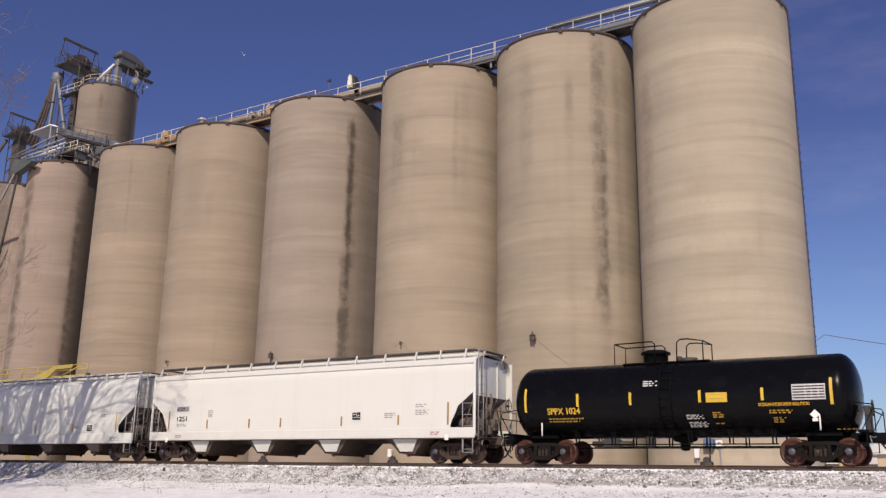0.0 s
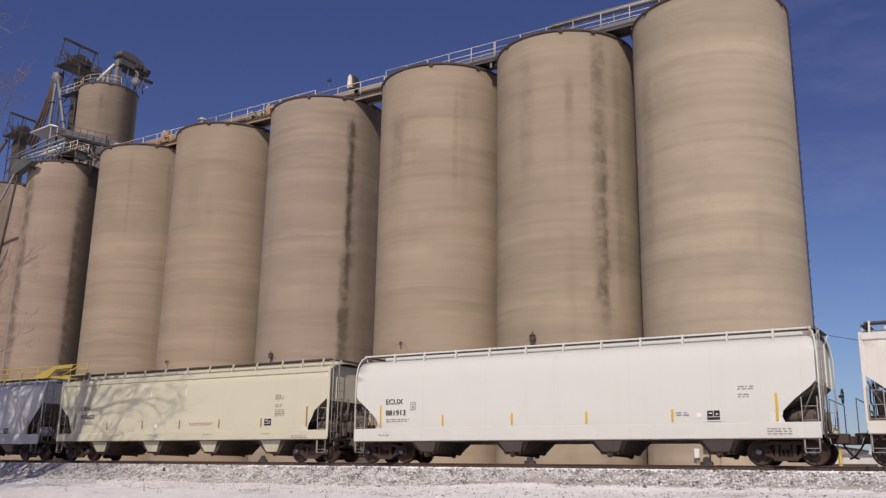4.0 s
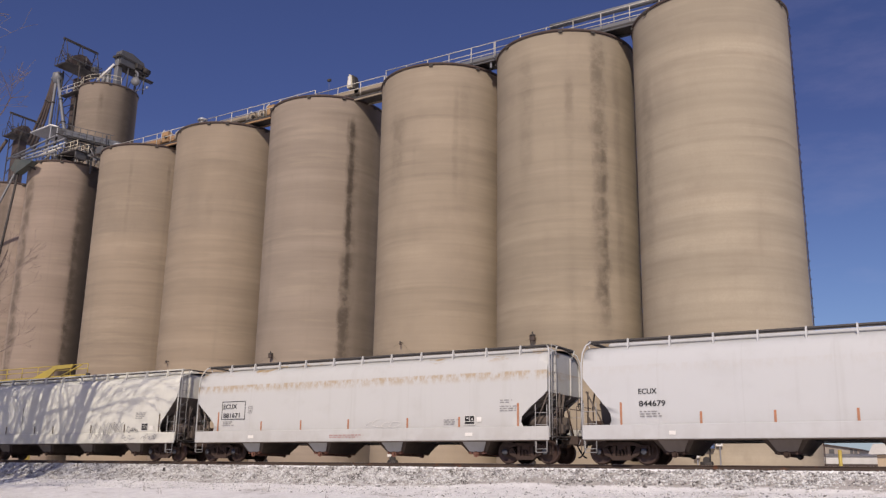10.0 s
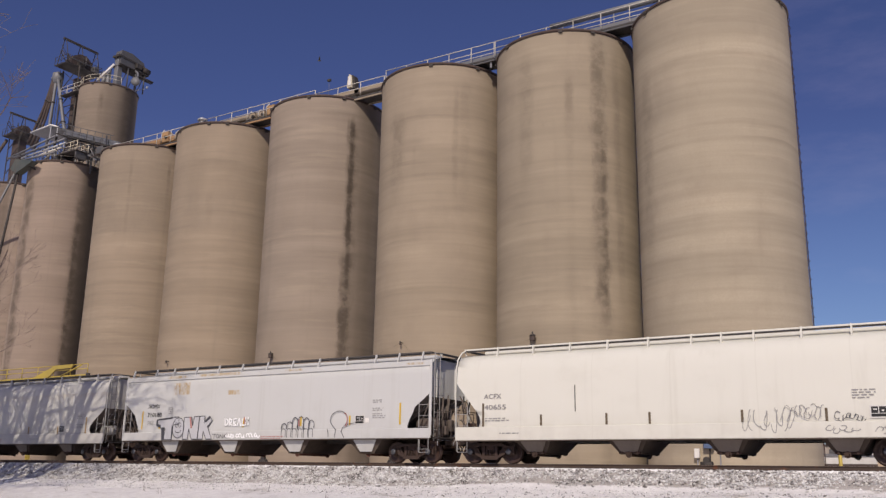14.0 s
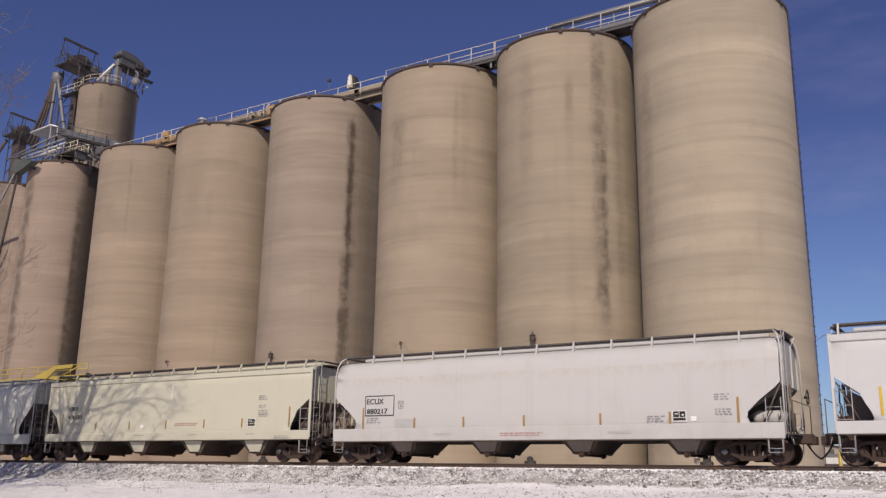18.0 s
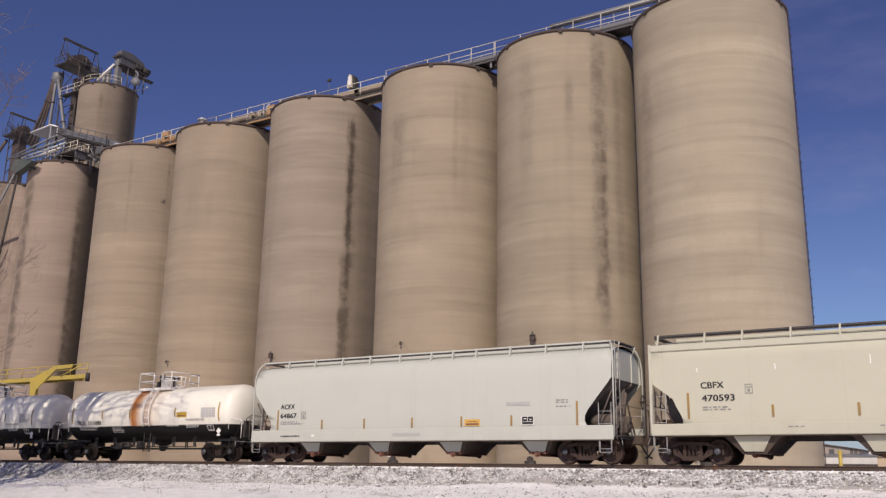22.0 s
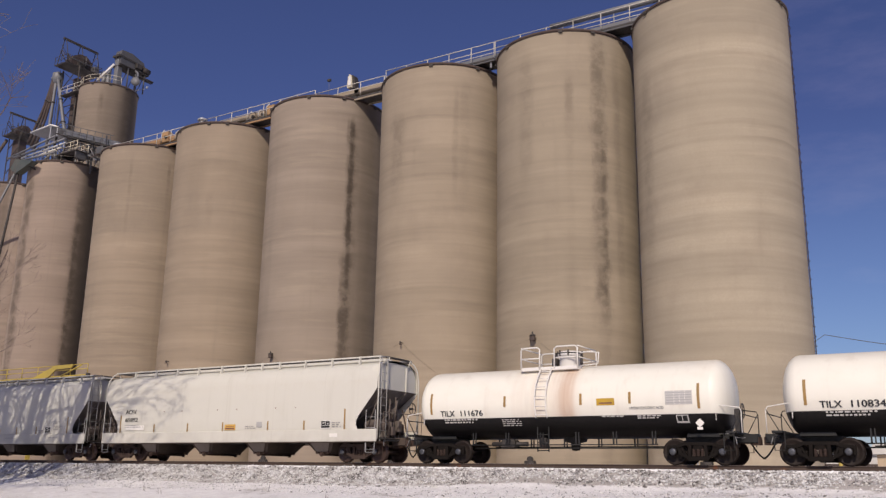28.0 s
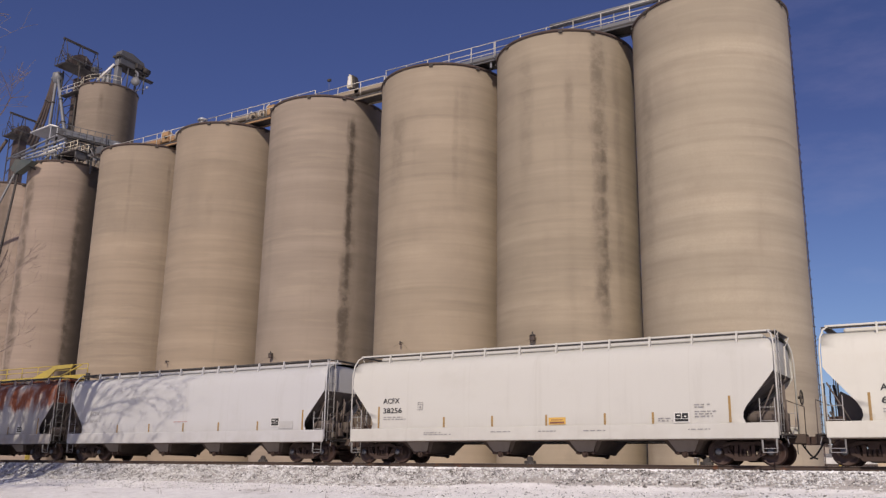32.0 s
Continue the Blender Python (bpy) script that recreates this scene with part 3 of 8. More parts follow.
def build_track():
    track = thing("railway_track", "single railway track of brown steel rails on wooden ties", "track", kind="structure")
    for y in (-0.755, 0.755):
        s = Shape()
        s.prism([(y + a, b) for a, b in rail_profile()], 0, -420, 420)
        part("rail", s, M["rail"], track)
        t = Shape()
        t.box((0, y, 0.001), (840, 0.05, 0.004))
        part("rail_head", t, M["tread"], track, "polished running surface")
    tie = once("tie", lambda: Shape().box((0, 0, 0), (0.22, 2.6, 0.18), 0.012))
    for i in range(170):
        x = -74 + i * 0.52
        part("tie", tie, M["timber"], track, m=pose(x, random.uniform(-0.03, 0.03), -0.282, 0, 0, random.uniform(-0.6, 0.6)))
    rest = Shape()
    for i in range(1300):
        x = -400 + i * 0.61
        if not -75 < x < 15:
            rest.box((x, 0, -0.282), (0.22, 2.6, 0.18))
    tagged(part("far_ties", rest.mesh("far_ties", False), M["timber"], track), kind="stuff")


# ---- grain silos ----
SILO_Y, SILO_R, SILO_TOP = 26.01, 5.25, 31.15


def silo(x, y, r, top, stains_and_shade=(), shift=0.0, label="tall round silo of weathered tan concrete", tone=(0.42, 0.325, 0.23), streak=0.32, foot=-0.7, lifts=1.22, zones=()):
    s = thing("grain_silo", label, "silo", pose(x, y, 0), group="row of grain silos")
    rng = random.Random(int(shift * 10) + 5)
    prof, z = [(r + 0.02, foot)], foot
    while z < top - 0.5:
        j, z2 = rng.uniform(-0.004, 0.004), min(z + lifts, top - 0.2)
        prof += [(r + j, z + 0.25), (r + j, z2 - 0.25)]
        z = z2
    prof += [(r, top - 0.2)]
    part("wall", Shape().turned(prof, 128), concrete("concrete_wall_%d" % int(shift * 10), stains_and_shade, tone, shift, streak, zones), s)
    lip = Shape().turned([(r - 0.05, top - 0.2), (r + 0.09, top - 0.18), (r + 0.11, top - 0.04), (r + 0.08, top), (0.01, top + 0.25)], 112)
    part("roof_slab", lip, M["roof_edge"], s, "dark stained concrete roof edge")
    hook = once("edge_bracket", lambda: Shape().box((0, 0, 0), (0.32, 0.16, 0.18), 0.03))
    for i in range(9):
        a = i * 40 + rng.uniform(-12, 12)
        part("edge_bracket", hook, M["dark_steel"], s, m=pose((r + 0.08) * math.cos(radians(a)), (r + 0.08) * math.sin(radians(a)), top - 0.24, 0, 0, a + 90))
    return s


M["roof_edge"] = worn("dark_roof_edge", (0.075, 0.05, 0.043), 0.9, amount=0.6)


def build_silos():
    silo(-15.73, SILO_Y, SILO_R + 0.07, SILO_TOP, [(-40, 0.16, 0.22, 27, 12)], 0.0, "tall round silo of clean tan concrete with casting bands", (0.395, 0.332, 0.247), 0.2, zones=[(22.6, 25.6, 0.28, -1), (28.0, 31.2, 0.14, 0), (9, 11, 0.10, -1), (15, 17.5, 0.12, -1)])
    silo(-26.95, SILO_Y, SILO_R, SILO_TOP, [(51, 0.17, 0.50, 31, 9), (54, 0.07, 0.45, 23.5, 9), (52, 0.12, 0.5, 13.5, 8), (50, 0.17, 0.5, 12.6, 9.2), (27, 0.09, 0.30, 28, 21), (27, 0.06, 0.3, 22.8, 20.5), (-8, 0.16, 0.22, 30, 18), (68, 0.10, 0.2, 30, 10)], 3.7, "tall round concrete silo with dark water stains", (0.345, 0.283, 0.206), zones=[(17.6, 31.2, 0.16, 0), (22, 24.2, 0.22, -1), (26, 28, 0.16, -1)])
    silo(-37.97, SILO_Y, SILO_R, SILO_TOP, [(-12, 0.20, 0.34, 27.6, 19.5), (42, 0.07, 0.20, 29.5, 18), (50, 0.12, 0.14, 30, 18)], 6.1, tone=(0.352, 0.283, 0.207), zones=[(21.6, 31.2, 0.17, 0), (20.6, 21.9, 0.3, -1), (13.6, 14.6, 0.15, 1)])
    # the wide mark at 80 degrees paints shade into the right flank's colour
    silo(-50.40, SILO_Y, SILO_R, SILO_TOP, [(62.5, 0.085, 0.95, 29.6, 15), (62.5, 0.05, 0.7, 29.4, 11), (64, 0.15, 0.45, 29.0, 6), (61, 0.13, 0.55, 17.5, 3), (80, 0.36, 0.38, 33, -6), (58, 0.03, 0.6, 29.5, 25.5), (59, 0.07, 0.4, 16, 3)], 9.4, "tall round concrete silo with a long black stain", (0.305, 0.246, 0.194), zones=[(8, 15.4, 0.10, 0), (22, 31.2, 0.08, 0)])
    silo(-62.60, SILO_Y, SILO_R, SILO_TOP, [(10, 0.3, 0.12, 30, 18), (28, 0.10, 0.25, 24.5, 20)], 12.8, tone=(0.335, 0.262, 0.190), zones=[(20.8, 24.4, 0.32, 0), (24.4, 31.2, 0.20, 0), (25.5, 28.5, 0.14, -1)])
    silo(-73.95, SILO_Y, SILO_R, SILO_TOP, [(68, 0.05, 0.55, 29.6, 25), (28, 0.05, 0.18, 30, 20)], 15.5, tone=(0.33, 0.258, 0.188), zones=[(22.2, 31.2, 0.34, 0), (21.6, 23.0, 0.18, 0)])
    # marks at 96 and 104 degrees deepen the right flank's shade in colour
    silo(-88.3, SILO_Y, 4.2, 32.3, [(77, 0.10, 0.7, 26.5, -20), (80, 0.20, 0.6, 29, -20), (96, 0.55, 0.9, 40, -29), (104, 0.5, 0.85, 40, -29), (-6, 0.26, 0.68, 31, 2), (45, 0.02, 0.5, 31, 29)], 18.2, "tall round concrete silo with dark stain runs and painted shade on its right flank", (0.305, 0.234, 0.186), 0.4)
    silo(-98.70, SILO_Y + 1.0, SILO_R, SILO_TOP + 0.3, [(40, 0.3, 0.6, 32, 0), (-10, 0.2, 0.5, 32, 4)], 21.3, "tall round concrete silo with brown stains", (0.36, 0.28, 0.23), 0.6)
    # both wide marks paint the bin's shaded right side darker
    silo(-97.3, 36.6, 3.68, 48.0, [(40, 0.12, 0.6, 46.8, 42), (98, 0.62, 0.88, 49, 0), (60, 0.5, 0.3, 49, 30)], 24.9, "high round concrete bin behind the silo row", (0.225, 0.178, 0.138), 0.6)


# ---- roof gallery ----
def railing(name, label, pts, material, height=1.1, parent=None, step_len=1.8, group=""):
    """A pipe railing along points: posts, a top rail and a middle rail."""
    r = parent or thing(name, label, "railing", group=group)
    for a, b in zip(pts, pts[1:]):
        a, b = Vector(a), Vector(b)
        n = max(1, round((b - a).length / step_len))
        for i in range(n + 1):
            p = a.lerp(b, i / n)
            part("post", Shape().tube(p, p + Vector((0, 0, height)), 0.035, 6), material, r)
        for h in (height, height * 0.55):
            part("rail", Shape().tube(a + Vector((0, 0, h)), b + Vector((0, 0, h)), 0.035, 6), material, r)
    return r


def gallery_bay(x0, x1, front, deck, belt, rail_mat, gap, lift=0.42, tall=0.5):
    """One length of the conveyor walkway on the silo tops."""
    g = thing("conveyor_gallery", "steel conveyor walkway across the silo roofs with pipe railings", "gallery", group="roof conveyor gallery")
    c = (x0 + x1) / 2
    part("deck", Shape().box((c, front + 0.8, deck - 0.1), (x1 - x0, 1.6, 0.14), 0.02), M["grating"], g, "dark steel walkway deck")
    for yy in (front + 0.1, front + 1.5):
        part("beam", Shape().box((c, yy, deck - 0.22), (x1 - x0, 0.12, 0.2), 0.02), M[gap], g, "steel side girder")
    part("conveyor_cover", Shape().box((c, front + 1.1, deck + lift), (x1 - x0, 0.8, tall), 0.08), M[belt], g, "weathered conveyor casing")
    for yy in (front, front + 1.6):
        railing("", "", [(x0, yy, deck), (x1, yy, deck)], M[rail_mat], 1.25, g, 2.2)
    for xx in (x0 + 0.4, x1 - 0.4):
        for yy in (front + 0.25, front + 1.4):
            part("leg", Shape().box((xx, yy, (deck + SILO_TOP) / 2 - 0.15), (0.14, 0.14, deck - SILO_TOP + 0.1), 0.01), M["steel"], g)
    return g


def build_gallery():
    gallery_bay(-31.8, -16.2, 23.6, 31.75, "casing", "dull_rail", "truss")
    gallery_bay(-42.4, -31.9, 23.6, 31.72, "casing", "dull_rail", "truss")
    gallery_bay(-50.0, -42.5, 23.5, 31.25, "duct", "dull_rail", "duct", 0.85, 0.5)
    gallery_bay(-64.5, -50.1, 23.5, 31.6, "duct", "dull_rail", "belt", 0.8, 0.5)
    gallery_bay(-79.0, -64.6, 23.5, 31.45, "belt", "dull_rail", "belt", 0.75, 0.6)
    pipe = thing("overhead_pipe", "grey round spout pipe above the roof gallery", "pipe")
    part("pipe", Shape().tube((-27.6, 25.0, 33.75), (-17.2, 25.0, 33.75), 0.24, 12), M["casing"], pipe)
    for xx in (-26.6, -22.4, -18.4):
        part("stand", Shape().tube((xx, 25.0, 32.3), (xx, 25.0, 33.6), 0.05, 6), M["steel"], pipe)
    hood = thing("discharge_hood", "cream conveyor discharge hood on the gallery", "machine")
    hx = -46.75
    part("hood", Shape().prism([(hx - 0.42, 32.75), (hx + 0.16, 32.7), (hx + 0.10, 33.5), (hx, 33.9), (hx - 0.22, 34.0), (hx - 0.34, 33.8)], 1, 24.3, 24.8), M["cream"], hood)
    part("hood_rim", Shape().prism([(hx - 0.30, 32.9), (hx + 0.04, 32.86), (hx, 33.5), (hx - 0.1, 33.78), (hx - 0.2, 33.76)], 1, 24.26, 24.3), M["white"], hood, "paler cover plate")
    part("casing_back", Shape().prism([(hx + 0.18, 32.6), (hx + 0.46, 32.6), (hx + 0.44, 33.3), (hx + 0.26, 33.8), (hx + 0.04, 33.92), (hx + 0.12, 33.5)], 1, 24.35, 24.9), M["dark_steel"], hood, "dark drum casing")
    part("motor", Shape().tube((hx + 0.75, 24.2, 32.2), (hx + 0.75, 25.0, 32.2), 0.26, 12), M["dark_steel"], hood, "dark motor drum")
    part("chute", Shape().box((hx + 0.1, 24.6, 32.05), (1.1, 0.6, 0.8), 0.05), M["dark_steel"], hood)
    lamp = thing("roof_lamp", "small dark flood lamp on a thin post above the silo roof", "lamp")
    part("post", Shape().tube((-49.65, 24.8, 31.3), (-49.65, 24.8, 34.1), 0.018, 6), M["casing"], lamp)
    part("head", Shape().box((-49.6, 24.75, 34.2), (0.36, 0.22, 0.24), 0.04), M["dark_steel"], lamp)
    rng = random.Random(31)
    for gx in (-58.2, -57.0, -55.9, -54.6, -53.4, -52.2, -66.4, -68.2, -70.2):
        g = thing("gallery_machine", "dusty tan conveyor drive and chute on the roof gallery", "machine", pose(gx, 24.3, 31.75), group="gallery machines")
        w, h = rng.uniform(0.7, 1.2), rng.uniform(0.6, 1.15)
        part("casing", Shape().box((0, 0, h / 2 + 0.1), (w, 0.7, h), 0.07), M[rng.choice(("duct", "belt", "cream", "duct"))], g)
        part("lid", Shape().box((0.05, 0, h + 0.13), (w * 0.8, 0.6, 0.06), 0.02), M["casing"], g)
        part("drive", Shape().tube((w * 0.3, -0.5, h * 0.5), (w * 0.3, -0.2, h * 0.5), 0.16, 10), M["dark_steel"], g)
        part("conduit", Shape().path([(-w * 0.4, -0.4, 0.1), (-w * 0.4, -0.4, h), (-w * 0.1, -0.3, h + 0.3)], 0.04, 6), M["dull_rail"], g)
    for xx, yy, hh in ((-66.9, 25.8, 3.05), (-77.6, 24.2, 1.8)):
        v = thing("roof_vent", "round galvanised roof vent", "vent", pose(xx, yy, SILO_TOP), group="roof vents")
        part("pipe", Shape().turned([(0.3, 0.1), (0.3, hh - 0.05)], 14), M["steel"], v)
        part("cap", Shape().turned([(0.3, hh - 0.12), (0.5, hh - 0.08), (0.52, hh + 0.06), (0.42, hh + 0.14), (0.01, hh + 0.2)], 16), M["pale_pipe"], v, "pale metal cap")
    # caged ladder on the outer flank of the end silo
    lad = thing("cage_ladder", "rusty caged ladder up the flank of the end silo", "ladder")
    lx, ly = -15.73 + 0.07 + SILO_R * math.cos(radians(15)) + 0.05, SILO_Y + SILO_R * math.sin(radians(15))
    for dy in (-0.24, 0.24):
        part("stile", Shape().box((lx, ly + dy, 15.6), (0.05, 0.06, 30.6)), M["cast"], lad)
    rung = once("rung", lambda: Shape().tube((0, -0.24, 0), (0, 0.24, 0), 0.016, 6))
    for i in range(74):
        part("rung", rung, M["cast"], lad, m=pose(lx, ly, 1.2 + i * 0.4))
    hoop = once("hoop", lambda: Shape().path([(0.0, -0.34, 0), (0.05, -0.32, 0), (0.09, -0.2, 0), (0.11, 0, 0), (0.09, 0.2, 0), (0.05, 0.32, 0), (0.0, 0.34, 0)], 0.018, 5))
    for i in range(46):
        part("hoop", hoop, M["cast"], lad, m=pose(lx, ly, 3.0 + i * 0.62))


# ---- elevator legs, spouts and trusses beside the first silo ----
def truss(t, a, b, w, h, material, n=8, r=0.06):
    a, b = Vector(a), Vector(b)
    side = (b - a).cross(Vector((0, 0, 1))).normalized() * (w / 2)
    up = Vector((0, 0, h))
    for s in (-1, 1):
        for u in (Vector(), up):
            part("chord", Shape().tube(a + side * s + u, b + side * s + u, r * 1.4, 6), material, t)
        for i in range(n):
            p, q = a.lerp(b, i / n) + side * s, a.lerp(b, (i + 1) / n) + side * s
            part("lattice_bar", Shape().tube(p, q + up, r, 5), material, t)
            part("lattice_bar", Shape().tube(p, p + up, r, 5), material, t)


def elevator_head(leg, x, y0, y1, z, seed):
    """Machine head of an elevator leg: platform with railing, drum casing, drive, braces and a hoist beam on posts."""
    rng = random.Random(seed)
    mid = (y0 + y1) / 2
    part("head_platform", Shape().box((x, mid, z), (2.7, y1 - y0 + 0.5, 0.14), 0.02), M["dark_steel"], leg)
    ring = [(x - 1.35, y0 - 0.25, z), (x + 1.35, y0 - 0.25, z), (x + 1.35, y1 + 0.25, z), (x - 1.35, y1 + 0.25, z)]
    railing("", "", ring, M["dark_steel"], 1.1, leg, 1.6)
    drum = [(y0 + 1.0, z + 0.2), (y1 - 1.2, z + 0.2), (y1 - 0.8, z + 0.9), (y1 - 1.0, z + 1.6), (mid + 0.5, z + 2.2), (mid - 0.5, z + 2.1), (y0 + 1.0, z + 1.5), (y0 + 0.8, z + 0.8)]
    part("head_casing", Shape().prism(drum, 0, x - 0.7, x + 0.7), M["leg"], leg, "rounded dark head casing")
    part("casing_band", Shape().prism([(y0 + 0.8, z + 1.0), (y1 - 0.75, z + 1.0), (y1 - 0.8, z + 1.15), (y0 + 0.8, z + 1.15)], 0, x - 0.75, x + 0.75), M["truss"], leg)
    part("drive_motor", Shape().tube((x + 0.9, mid - 0.8, z + 0.5), (x + 0.9, mid + 0.6, z + 0.5), 0.38, 12).tube((x + 0.9, mid + 0.6, z + 0.5), (x + 0.9, mid + 0.75, z + 0.5), 0.28, 10), M["dark_steel"], leg)
    part("gearbox", Shape().box((x + 1.0, y1 - 0.6, z + 0.55), (0.7, 0.8, 0.9), 0.06), M["truss"], leg)
    for yy in (y0, mid, y1):
        for xx in (x - 1.25, x + 1.25):
            part("beam_post", Shape().tube((xx, yy, z), (x + (xx - x) * 0.15, yy, z + 3.6), 0.055, 5), M["dark_steel"], leg)
    part("hoist_beam", Shape().box((x, mid, z + 3.7), (0.22, y1 - y0 + 0.6, 0.32), 0.03), M["dark_steel"], leg, "dark hoist beam")
    for k in range(20):
        a = Vector((x + rng.uniform(-1.3, 1.3), rng.uniform(y0, y1), z + rng.uniform(0.1, 1.2)))
        b = a + Vector((rng.uniform(-0.8, 0.8), rng.uniform(-1.6, 1.6), rng.uniform(0.5, 1.6)))
        part("head_brace", Shape().tube(a, b, rng.choice((0.04, 0.06, 0.09)), 5), M[rng.choice(("dark_steel", "leg", "truss"))], leg)


def build_elevator():
    leg = thing("bucket_elevator", "tall brown bucket elevator leg with a machine head and hoist beam", "elevator")
    for dx in (-0.75, 0.75):
        part("trunk", Shape().box((-103.0 + dx, 36.2, 25.6), (0.7, 1.0, 51.4), 0.04), M["leg"], leg)
        for z in range(32, 52, 3):
            part("trunk_flange", Shape().box((-103.0 + dx, 36.2, z), (0.84, 1.14, 0.12), 0.01), M["dark_steel"], leg)
    elevator_head(leg, -103.3, 33.3, 38.2, 52.3, 5)
    for x in (-104.9, -101.4):
        for yy in (34.6, 37.8):
            part("tower_post", Shape().tube((x, yy, 30), (x, yy, 52.2), 0.11, 6), M["dark_steel"], leg)
    for i in range(8):
        z = 30.5 + i * 2.7
        for yy in (34.6, 37.8):
            part("tower_brace", Shape().tube((-104.9, yy, z), (-101.4, yy, z + 2.7), 0.06, 5), M["dark_steel"], leg)
            part("tower_brace", Shape().tube((-101.4, yy, z), (-104.9, yy, z + 2.7), 0.05, 5), M["leg"], leg)
            part("tower_ring", Shape().tube((-104.9, yy, z), (-101.4, yy, z), 0.06, 5), M["dark_steel"], leg)
    for x in (-105.6, -105.1):
        part("ladder_stile", Shape().tube((x, 34.3, 30), (x, 34.3, 52.2), 0.04, 5), M["dark_steel"], leg)
    # a distributor pot under the head feeds the slanting spouts
    pot = thing("distributor", "pale round grain distributor under the elevator head", "machine")
    part("pot", Shape().turned([(0.2, 52.1), (0.75, 51.8), (0.75, 51.1), (0.45, 50.4), (0.1, 50.3)], 16, pose(-105.6, 34.4, 0)), M["casing"], pot)
    for k, (x1, z1, mname, rr) in enumerate(((-110.2, 42.6, "leg", 0.20), (-109.4, 42.0, "leg", 0.17), (-108.6, 41.4, "leg", 0.17), (-106.0, 41.0, "casing", 0.20), (-101.8, 41.2, "casing", 0.22))):
        sp = thing("spout", "round grain spout pipe slanting down from the elevator head", "pipe", group="grain spouts")
        x0 = -106.3 + 0.24 * k
        bow = 0.5 if k < 3 else 0.0
        pts = [(x0 + (x1 - x0) * u + bow * math.sin(math.pi * u), 34.2, 51.2 + (z1 - 51.2) * u) for u in (0, 0.2, 0.4, 0.6, 0.8, 1.0)]
        part("pipe", Shape().path(pts, rr, 10), M[mname], sp)
        part("flange", Shape().tube((x0, 34.2, 51.35), (x0, 34.2, 51.05), rr * 1.5, 10), M["casing"], sp)
        for u in (0.35, 0.7):
            q = Vector((x0 + (x1 - x0) * u + bow * math.sin(math.pi * u), 34.2, 51.2 + (z1 - 51.2) * u))
            part("flange", Shape().tube(q + Vector((0, 0, 0.09)), q - Vector((0, 0, 0.09)), rr * 1.35, 10), M["dark_steel"], sp)
    # second head on the high bin
    h2 = thing("leg_machine", "grey elevator head machine on top of the high bin", "machine")
    x = -94.4
    part("leg_trunk", Shape().box((x - 0.2, 35.6, 50.1), (0.7, 0.75, 4.4), 0.04), M["casing"], h2, "pale grey trunk casing")
    part("head_casing", Shape().prism([(35.3, 51.0), (38.6, 50.9), (39.2, 51.6), (38.9, 52.4), (37.0, 53.0), (35.4, 52.9), (35.2, 52.2)], 0, x - 0.6, x + 0.6), M["truss"], h2, "dark grey rounded casing")
    part("casing_band", Shape().prism([(34.9, 51.9), (38.9, 51.7), (38.9, 51.95), (34.9, 52.15)], 0, x - 0.66, x + 0.66), M["dark_steel"], h2)
    part("drive", Shape().tube((x + 0.75, 38.7, 51.4), (x + 0.75, 39.7, 51.3), 0.42, 12).box((x + 0.75, 38.0, 51.5), (0.5, 0.9, 0.7), 0.05), M["dark_steel"], h2)
    part("arm", Shape().box((x + 0.6, 39.2, 50.2), (0.6, 2.6, 0.26), 0.04), M["dark_steel"], h2)
    part("machine_deck", Shape().box((x, 37.4, 50.75), (2.0, 4.4, 0.12), 0.02), M["dark_steel"], h2)
    for yy in (36.4, 37.6, 39.0):
        for xx in (x - 0.8, x + 0.8):
            part("stand_post", Shape().tube((xx, yy, 48.0), (xx, yy, 50.7), 0.09, 6), M["truss"], h2)
        part("stand_brace", Shape().tube((x - 0.8, yy, 48.2), (x + 0.8, yy, 50.6), 0.05, 5), M["truss"], h2)
    part("spout", Shape().tube((x - 0.3, 35.0, 50.9), (x - 2.6, 34.4, 48.9), 0.15, 8), M["white"], h2, "white slanting spout")
    part("fan", Shape().turned([(0.05, -0.16), (0.55, -0.14), (0.58, 0.2), (0.05, 0.25)], 18, pose(-92.9, 37.2, 48.9, 90, 0, 35)), M["casing"], h2, "pale round fan housing")
    part("inlet_pipe", Shape().path([(-92.9, 37.4, 49.4), (-93.0, 37.5, 50.2), (-93.4, 37.4, 50.6)], 0.14, 8), M["casing"], h2)
    for xx, hh in ((-96.9, 50.6), (-96.0, 50.9)):
        part("tank", Shape().turned([(0.3, 48.1), (0.3, hh - 0.25), (0.2, hh - 0.05), (0.01, hh)], 14, pose(xx, 35.3, 0)), M["casing"], h2, "grey dust filter")
    lamp = thing("roof_lamp", "small pale floodlight at the rim of the high bin", "lamp")
    part("head", Shape().box((-92.7, 38.9, 48.7), (0.22, 0.22, 0.25), 0.04), M["pale_pipe"], lamp)
    part("arm", Shape().path([(-94.25, 38.2, 47.7), (-94.15, 38.25, 48.3), (-92.9, 38.85, 48.55)], 0.04, 6), M["steel"], lamp)
    r = [(-97.3 + 3.55 * math.cos(radians(a)), 36.6 + 3.55 * math.sin(radians(a)), 48.0) for a in (-150, -126, -102, -80, -58, -36, -14)]
    railing("roof_railing", "cream pipe railing round the roof of the high bin", r, M["cream"], 1.15)
    bridge = thing("catwalk", "short cream catwalk between elevator tower and high bin", "catwalk")
    part("deck", Shape().box((-101.7, 34.3, 48.05), (4.2, 0.9, 0.1), 0.01), M["dark_steel"], bridge)
    for yy in (33.9, 34.7):
        railing("", "", [(-103.8, yy, 48.1), (-99.6, yy, 48.1)], M["dull_rail"], 1.1, bridge, 1.4)
